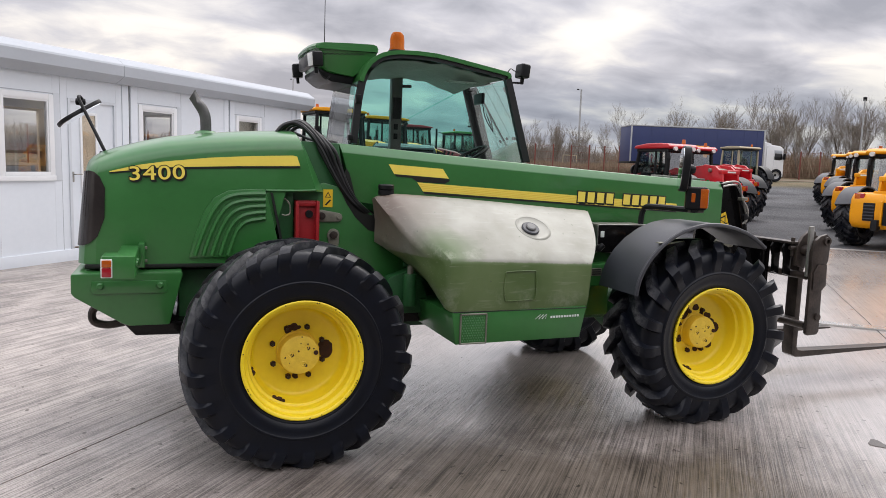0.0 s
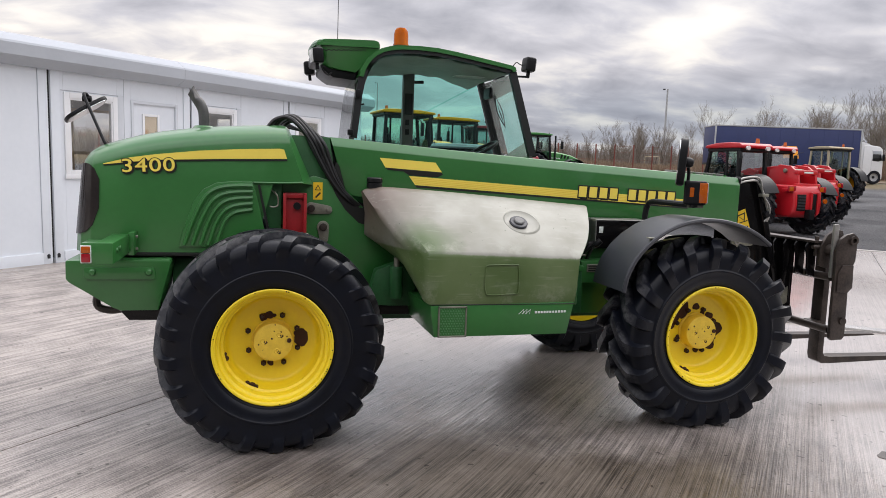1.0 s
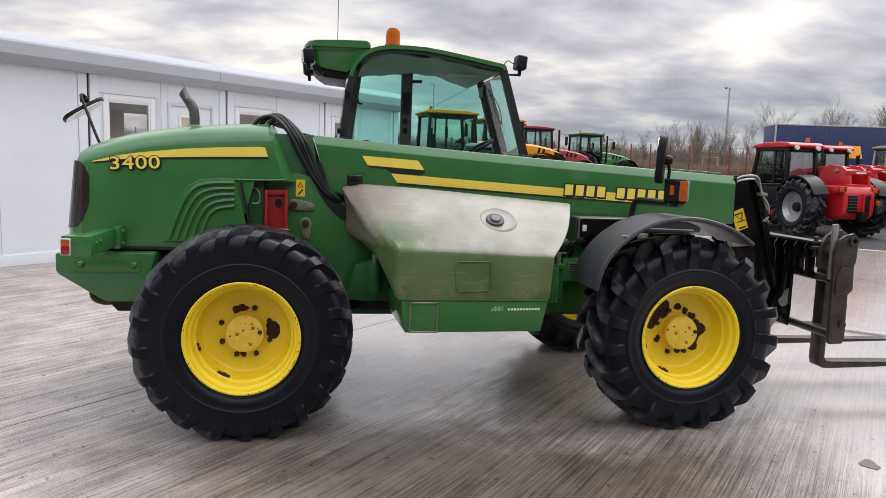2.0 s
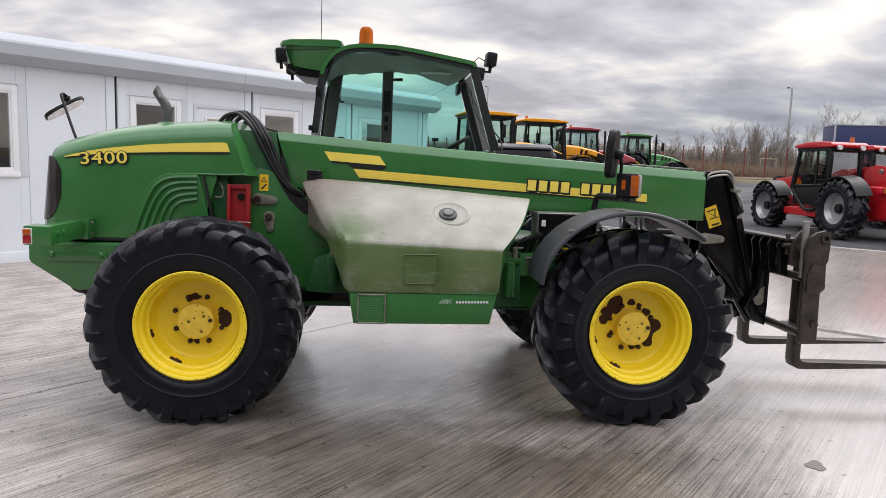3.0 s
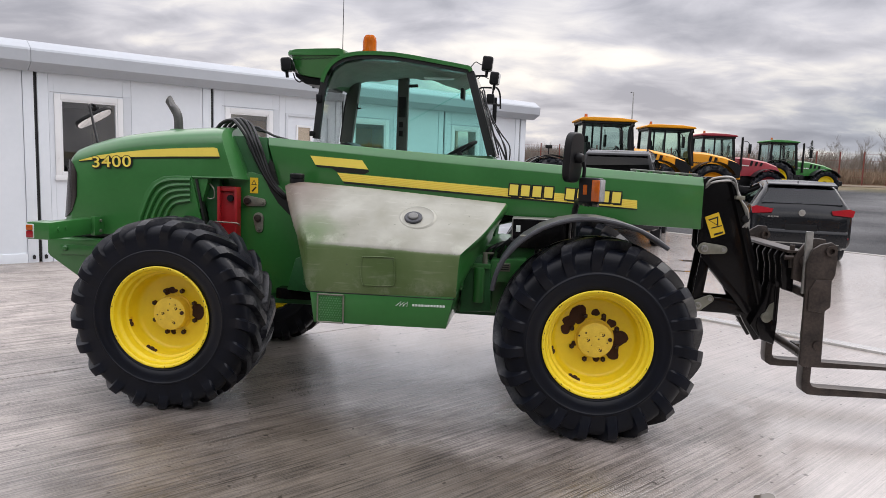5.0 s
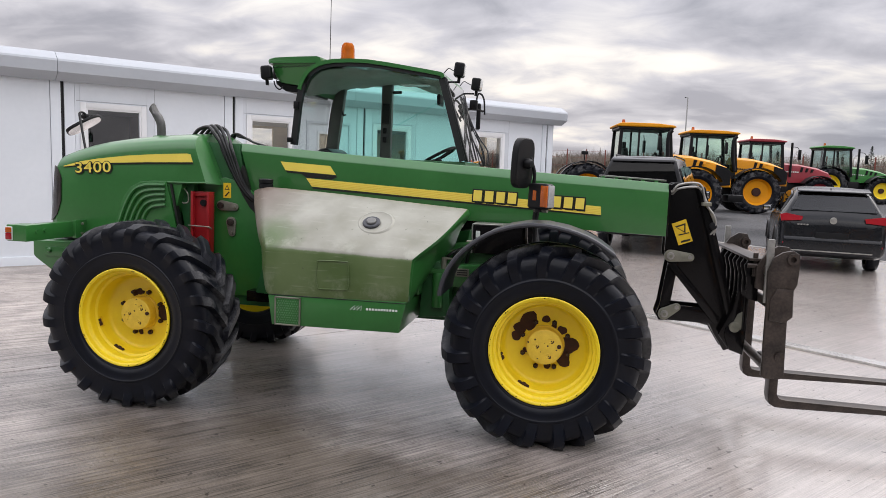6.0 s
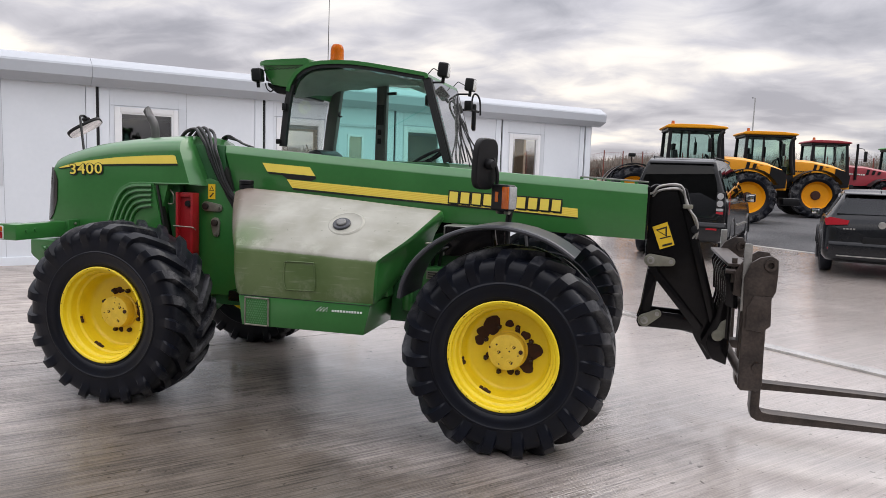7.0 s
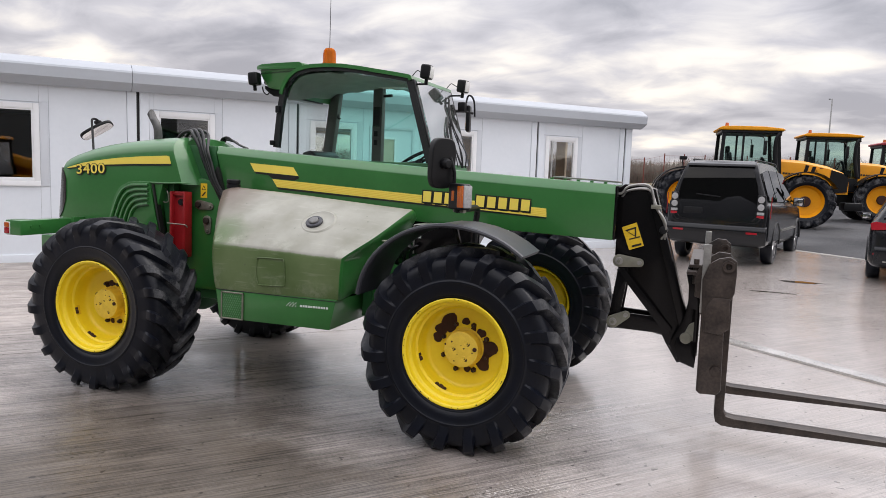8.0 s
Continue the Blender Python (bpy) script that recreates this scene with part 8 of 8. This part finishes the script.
    part("brand_bar", box(-1.006, -0.996, -0.30, -0.02, 1.62, 1.66), "white_decal", H)
    # boom
    bo = prism([(-0.45, 1.55), (-0.42, 1.78), (-0.2, 1.82), (4.1, 1.42), (4.1, 1.12), (-0.1, 1.45)], -0.34, 0.06, 0.02)
    part("boom", bo, paint, H, "painted telescopic boom")
    part("boom_head", prism([(4.1, 1.50), (4.35, 1.45), (4.75, 0.55), (4.55, 0.40), (4.1, 1.15)], -0.28, 0.0, 0.02), "plastic", H)
    # cab
    cb = open_cab(H, 0.25, 1.75, 0.42, 1.25, 2.25, paint, "plastic", 0.15, 0.22, "cab_clear")
    cb.location = (0, 0.56, 0)
    hoop = [(0.22, 1.98), (0.30, 2.22), (0.50, 2.28), (1.35, 2.27), (1.52, 2.20), (1.66, 1.75), (1.80, 1.25), (1.72, 1.10), (1.30, 0.72), (1.00, 0.62), (0.62, 0.70), (0.42, 1.00), (0.26, 1.40)]
    door = part("cab_door", prism(hoop, 0.968, 0.976), "lot_glass", H, "glazed cab door in a black hoop frame")
    part("door_frame", tube([(x, 0.985, z) for x, z in hoop + hoop[:1]], 0.045, 6, 2), "plastic", door)
    part("door_bar", rod((0.30, 0.985, 1.28), (1.78, 0.985, 1.25), 0.03, 6), "plastic", door)
    part("side_sill", box(0.72, 2.15, 0.45, 0.96, 0.45, 0.66, 0.03), paint, H)
    part("rear_lamp", rod((0.12, 0.25, 2.25), (0.06, 0.25, 2.25), 0.06, 14), "white_lens", H)
    part("rear_lamp", rod((0.12, 0.88, 2.25), (0.06, 0.88, 2.25), 0.06, 14), "white_lens", H)
    return H


def build_lot():
    def put(x, y, rz):
        return pose(x, y, rise(x, y), 0, 0, rz)

    red = lot_telehandler("red_telehandler", "mred", "alloy", "red telehandler with black cab frame and grey rims", "parked red telehandlers", 0.44)
    red.matrix_world = put(13.45, 11.9, 92)
    copy_thing(red, put(16.75, 14.9, 90))
    yel = lot_telehandler("yellow_telehandler", "jyellow", "jyellow", "yellow telehandler with grey wrapped mudguards", "parked yellow telehandlers")
    yel.matrix_world = put(15.7, 7.4, 14)
    for k in range(1, 6):
        copy_thing(yel, put(15.7 + 3.25 * k + (0.25, -0.2, 0.1)[k % 3], 7.4 + 3.1 * k, (13, 7, 16, 9)[k % 4]))
    # another one stands across the yard, mirrored in the office windows
    copy_thing(yel, put(8.9, -11.2, 118))
    # machines at the far end of the red row
    m = tractor("small_tractor", (27.6, 25.4, rise(27.6, 25.4)), 95, "old yellow and orange tractor with bare frame", "hub", "pale_wood", "jyellow", 0.8, 0.6, 2.2, 2.7, False, "machines at the far end", "pale_wood")
    part("raised_bucket", prism([(2.9, 2.1), (3.3, 2.2), (3.35, 2.7), (3.1, 2.75)], -0.5, 0.5, 0.02), "jyellow", m)

    # lorry with blue curtain trailer
    gz = 1.50
    Lr = thing("lorry", (31.68, 42.36, gz), "articulated lorry with dark blue curtain trailer and white cab", "lorry", rz=-16.4)
    part("trailer_box", box(0, 10.3, -1.25, 1.25, 1.15, 3.80, 0.03), "blue", Lr, "dark blue curtain-sided trailer")
    part("trailer_rail", box(-0.02, 10.32, -1.28, 1.28, 3.76, 3.85, 0.01), "galv", Lr)
    part("trailer_rail", box(-0.02, 10.32, -1.28, 1.28, 1.02, 1.16, 0.01), "plastic", Lr)
    for x in (0.03, 10.27):
        part("trailer_post", box(x - 0.06, x + 0.06, -1.275, -1.25, 1.1, 3.80, 0.01), "galv", Lr)
    for k in range(10):
        part("curtain_strap", box(0.5 + 1.02 * k, 0.52 + 1.02 * k, -1.256, -1.25, 1.16, 3.76), "blue", Lr)
    cabp = [(9.95, 0.75), (9.95, 3.30), (10.2, 3.42), (11.25, 3.28), (11.50, 3.05), (11.60, 2.0), (11.62, 0.45), (11.45, 0.40), (11.42, 0.80), (11.25, 1.08), (10.98, 1.15), (10.68, 1.08), (10.5, 0.75)]
    cbn = part("lorry_cab", prism(cabp, -1.2, 1.2, 0.07, 3), "lorry_white", Lr, "white lorry cab")
    cbn.location, cbn.scale = (1.97, 0, 0.02), (0.86, 1.0, 0.81)
    part("air_deflector", prism([(9.78, 1.3), (9.78, 3.55), (9.95, 3.62), (10.5, 3.46), (10.1, 3.30), (9.97, 1.3)], -1.16, 1.16, 0.04, 2), "lorry_white", cbn)
    part("side_window", prism([(10.72, 2.02), (10.72, 2.62), (11.40, 2.62), (11.50, 2.08), (11.2, 1.98)], -1.215, -1.19, 0.01), "car_glass", cbn)
    part("window_rim", prism([(10.70, 2.64), (10.70, 2.90), (11.38, 2.90), (11.42, 2.64)], -1.212, -1.19, 0.01), "trimwhite", cbn)
    part("windscreen", prism([(11.53, 2.90), (11.59, 2.05), (11.65, 2.06), (11.60, 2.92)], -1.05, 1.05), "car_glass", cbn)
    part("wing_mirror", box(11.45, 11.60, -1.45, -1.26, 2.05, 2.62, 0.04, 2), "plastic", cbn)
    part("door_line", box(10.655, 10.67, -1.206, -1.198, 1.15, 2.95), "trimwhite", cbn)
    part("side_skirt", box(9.2, 10.46, -1.18, 1.18, 0.40, 0.74, 0.04, 2), "lorry_white", cbn)
    for x in (1.4, 2.7, 4.0, 9.3, 11.42):
        for s in (-1, 1):
            wheel_simple(Lr, (x, s * 1.05, 0.50), 0.50, 0.30, 0.29, "alloy", s)


build_lot()


# ---- lamp posts, fence, goal ----
def build_posts():
    def post(x, y, top, heads, ang):
        z = rise(x, y)
        p = thing("lamp_post", (x, y, z), "thin galvanised lamp post with floodlight", "lamp post", "lamp posts", ang)
        part("mast", rod((0, 0, 0), (0, 0, top - z), 0.09 if top < 12 else 0.20, 10, 0.05 if top < 12 else 0.14), "galv", p)
        for k in range(heads):
            s = -1 if k else 1
            part("arm", rod((0, 0, top - z - 0.1), (0, s * 0.55, top - z - 0.05), 0.03, 6), "galv", p)
            part("floodlight", box(-0.14, 0.14, s * 0.55 - 0.20, s * 0.55 + 0.20, top - z - 0.12, top - z + 0.06, 0.03), "plastic", p)

    post(66.9, 108.1, 16.2, 1, 60)
    post(29.1, 188.2, 23.0, 1, 80)
    post(52.4, 39.4, 8.5, 2, 130)

    F = thing("mesh_fence", (0, 0, 0), "tall red-brown mesh fence beyond the yard", "fence", kind="structure")
    corners = [(-16, 44), (2, 52.5), (18, 54), (33, 49.5), (44, 50), (58, 36), (66, 20)]
    wires = bmesh.new()
    for (x0, y0), (x1, y1) in zip(corners, corners[1:]):
        d = math.hypot(x1 - x0, y1 - y0)
        n = max(2, round(d / 1.5))
        for k in range(n):
            x, y = x0 + (x1 - x0) * k / n, y0 + (y1 - y0) * k / n
            z = rise(x, y)
            part("fence_post", box(x - 0.04, x + 0.04, y - 0.04, y + 0.04, z - 0.2, z + 2.45), "fence", F)
            xn, yn = x0 + (x1 - x0) * (k + 1) / n, y0 + (y1 - y0) * (k + 1) / n
            zn = rise(xn, yn)
            for h in (0.1, 0.6, 1.2, 1.8, 2.3):
                rod((x, y, z + h), (xn, yn, zn + h), 0.007, 4, bm=wires)
            m = 8
            for j in range(1, m):
                f = j / m
                px, py, pz = x + (xn - x) * f, y + (yn - y) * f, z + (zn - z) * f
                rod((px, py, pz), (px, py, pz + 2.35), 0.003, 3, bm=wires)
    finish("fence_wire", wires, "fence", F, kind="stuff")
    gx, gy = 38.4, 62.0
    g = thing("goal_frame", (gx, gy, rise(gx, gy)), "small pale wooden goal frame on the grass", "goal", rz=-30)
    part("goal_bar", rod((-0.7, 0, 1.55), (0.7, 0, 1.55), 0.04, 8), "pale_wood", g)
    for x in (-0.7, 0.7):
        part("goal_post", rod((x, 0, 0), (x, 0, 1.55), 0.04, 8), "pale_wood", g)
    # strip of bare earth and rough grass beyond the gravel
    pts = [(-10, 42), (6, 48), (20, 49.5), (33, 45.0), (44, 41), (56, 30), (64, 14)]
    a, b = [], []
    for (x0, y0), (x1, y1) in zip(pts, pts[1:]):
        for k in range(6):
            f = k / 6
            x, y = x0 + (x1 - x0) * f, y0 + (y1 - y0) * f
            dx, dy = (x - 1.5) / math.hypot(x - 1.5, y + 5.2), (y + 5.2) / math.hypot(x - 1.5, y + 5.2)
            for row, o, up in ((a, 0.36, 0.015), (b, 4.5, 0.03)):
                row.append((x + dx * o, y + dy * o, rise(x + dx * o, y + dy * o) + up))
    tagged(finish("verge", quad_strip(a, b, -0.2), "grass", kind="structure"), "strip of rough brown earth and grass beside the yard", "verge")


build_posts()


# ---- trees and scrub ----
def branch_geometry(rnd, height, levels, spread, leafy):
    """Vertices and faces of a bare tree, split into wood and twigs, with a few leaf clumps."""
    wood, twig, leaves = ([], []), ([], []), ([], [])

    def limb(store, p, q, r0, r1):
        vs, fs = store
        way = (q - p).normalized()
        a = way.orthogonal().normalized()
        b = way.cross(a)
        base = len(vs)
        n = 5 if r0 > 0.05 else 3
        r0, r1 = max(r0, 0.0075), max(r1, 0.006)
        for c, r in ((p, r0), (q, r1)):
            for k in range(n):
                t = 2 * math.pi * k / n
                vs.append(c + r * (a * math.cos(t) + b * math.sin(t)))
        for k in range(n):
            fs.append((base + k, base + (k + 1) % n, base + n + (k + 1) % n, base + n + k))

    def grow(p, way, length, r, lv):
        steps = 3
        for i in range(steps):
            way = (way + Vector((rnd.gauss(0, 0.10), rnd.gauss(0, 0.10), rnd.uniform(-0.01, 0.10)))).normalized()
            q = p + way * (length / steps)
            r1 = r * 0.78
            limb(wood if r > 0.035 else twig, p, q, r, r1)
            p, r = q, r1
            if lv > 0:
                for _ in range(rnd.choice((1, 2, 2) if lv > 1 else (3, 3, 4))):
                    side = Vector((rnd.uniform(-1, 1), rnd.uniform(-1, 1), rnd.uniform(0.15, 0.95))).normalized()
                    grow(p, (way * (1 - spread) + side * spread).normalized(), length * rnd.uniform(0.48, 0.72), r * rnd.uniform(0.5, 0.65), lv - 1)
        if lv == 0 and rnd.random() < leafy:
            vs, fs = leaves
            for _ in range(2):
                c = p + Vector((rnd.gauss(0, 0.12), rnd.gauss(0, 0.12), rnd.gauss(0, 0.12)))
                u = Vector((rnd.gauss(0, 1), rnd.gauss(0, 1), rnd.gauss(0, 1))).normalized() * rnd.uniform(0.025, 0.055)
                w = u.orthogonal().normalized() * u.length * 0.8
                base = len(vs)
                vs.extend((c - u, c + w, c + u, c - w))
                fs.append((base, base + 1, base + 2, base + 3))

    grow(Vector((0, 0, -0.2)), Vector((0, 0, 1)), height * 0.52, 0.015 * height, levels)
    return wood, twig, leaves


def tree_thing(name, seed, height, levels, spread, leafy, label, group):
    rnd = random.Random(seed)
    t = thing(name, (0, 0, 0), label, "tree", group)
    for nm, (vs, fs), mt in zip(("trunk", "twig_crown", "leaf_crown"), branch_geometry(rnd, height, levels, spread, leafy), ("bark", "twig", "leaf")):
        if fs:
            me = bpy.data.meshes.new(nm)
            me.from_pydata([tuple(v) for v in vs], [], fs)
            me.materials.append(M[mt])
            ob = new(nm, me)
            ob.parent = t
    return t


def build_trees():
    rnd = random.Random(11)
    kinds = [tree_thing("bare_tree", 3, 10.0, 4, 0.50, 0.05, "bare winter tree with fine grey branches", "bare trees"),
             tree_thing("bare_tree", 8, 8.5, 4, 0.55, 0.35, "winter tree still holding some olive leaves", "bare trees"),
             tree_thing("bare_tree", 21, 9.0, 4, 0.45, 0.12, "slim bare winter tree", "bare trees")]
    # belts of trees: start, end, depth, how many, least and greatest size
    belts = [((46, 62), (68, 34), 5, 22, 0.58, 0.80), ((58, 66), (80, 34), 7, 20, 0.74, 0.95), ((16, 82), (47, 66), 4, 26, 0.22, 0.36), ((-30, 91), (14, 102), 5, 10, 0.24, 0.32), ((34, 72), (50, 61), 3, 16, 0.40, 0.56)]
    spots = []
    for (x0, y0), (x1, y1), deep, count, least, most in belts:
        for k in range(count):
            q = (k + rnd.uniform(0.2, 0.8)) / count
            spots.append((x0 + (x1 - x0) * q + rnd.uniform(-deep, deep), y0 + (y1 - y0) * q + rnd.uniform(-deep, deep), len(spots) % 3, rnd.uniform(least, most)))
    used = set()
    for x, y, k, s in spots:
        m = pose(x, y, rise(x, y), 0, 0, rnd.uniform(0, 360))
        if k not in used:
            ob = kinds[k]
            used.add(k)
            ob.scale = (s, s, s)
            ob.matrix_basis = m @ Matrix.Diagonal((s, s, s, 1))
        else:
            ob = copy_thing(kinds[k], m)
            ob.matrix_basis = m @ Matrix.Diagonal((s, s, s, 1))
    # one dark conifer beyond the fence
    cx, cy = 28.7, 66.0
    con = thing("conifer_tree", (cx, cy, rise(cx, cy)), "small dark green conifer beyond the yard", "tree")
    part("trunk", rod((0, 0, -0.1), (0, 0, 3.81 * 0.9), 0.05, 8, 0.015), "bark", con)
    vs, fs = [], []
    for _ in range(1400):
        h = rnd.random() ** 1.2
        a, rr = rnd.uniform(0, 6.28), (1 - h) * 3.81 * 0.30 * rnd.uniform(0.35, 1.0)
        c = Vector((rr * math.cos(a), rr * math.sin(a), 0.15 + h * 3.81 * 0.92 + rnd.uniform(-0.06, 0.02)))
        u = Vector((math.cos(a), math.sin(a), rnd.uniform(-0.5, 0.1))).normalized() * rnd.uniform(0.08, 0.17)
        w = Vector((-math.sin(a), math.cos(a), rnd.uniform(-0.3, 0.3))).normalized() * 0.035
        b = len(vs)
        vs.extend((c - u * 0.4 - w, c - u * 0.4 + w, c + u))
        fs.append((b, b + 1, b + 2))
    me = bpy.data.meshes.new("crown")
    me.from_pydata([tuple(v) for v in vs], [], fs)
    me.materials.append(M["conifer"])
    new("crown", me).parent = con
    # brown scrub and far woods: many thin upright stems with uneven tops
    def stems(name, label, path, height, count, depth, mat, width, seed):
        r = random.Random(seed)
        vs, fs = [], []
        segs = list(zip(path, path[1:]))
        for _ in range(count):
            (x0, y0), (x1, y1) = r.choice(segs)
            f = r.random()
            x, y = x0 + (x1 - x0) * f + r.uniform(-depth, depth), y0 + (y1 - y0) * f + r.uniform(-depth, depth)
            z = rise(x, y)
            h = height * (0.45 + 0.35 * noise.noise(Vector((x * 0.12, y * 0.12, seed))) + 0.45 * r.random())
            for _ in range(3):
                a = r.uniform(0, 6.28)
                tip = Vector((x + r.gauss(0, 0.20) * h, y + r.gauss(0, 0.20) * h, z + h * r.uniform(0.6, 1)))
                w = Vector((math.cos(a), math.sin(a), 0)) * width * r.uniform(0.5, 1.4)
                mid_p = Vector((x, y, z)).lerp(tip, 0.55) + Vector((r.gauss(0, 0.1), r.gauss(0, 0.1), 0)) * h
                b = len(vs)
                vs.extend((Vector((x, y, z - 0.1)) - w * 0.5, Vector((x, y, z - 0.1)) + w * 0.5, mid_p + w, tip, mid_p - w))
                fs.append((b, b + 1, b + 2, b + 3, b + 4))
        me = bpy.data.meshes.new(name)
        me.from_pydata([tuple(v) for v in vs], [], fs)
        me.materials.append(M[mat])
        tagged(new(name, me), label, "scrub", kind="stuff")

    stems("scrub", "brown leafless scrub behind the fence", [(4, 57), (20, 60), (35, 56), (46, 56)], 1.4, 30000, 3.5, "bush", 0.0075, 5)
    stems("hedge", "tangled olive and brown hedge behind the lorry", [(46, 60), (60, 46), (72, 26), (76, 10)], 3.2, 24000, 4.0, "bush", 0.0085, 6)
    stems("far_wood", "distant brown winter woodland", [(-40, 120), (0, 128), (40, 118), (80, 100), (120, 60)], 5.4, 40000, 8.0, "twig", 0.022, 7)
    stems("dark_hedge", "dark hedge along the far field", [(-50, 95), (-10, 105), (30, 104)], 4.6, 44000, 4.0, "twig", 0.016, 9)


build_trees()
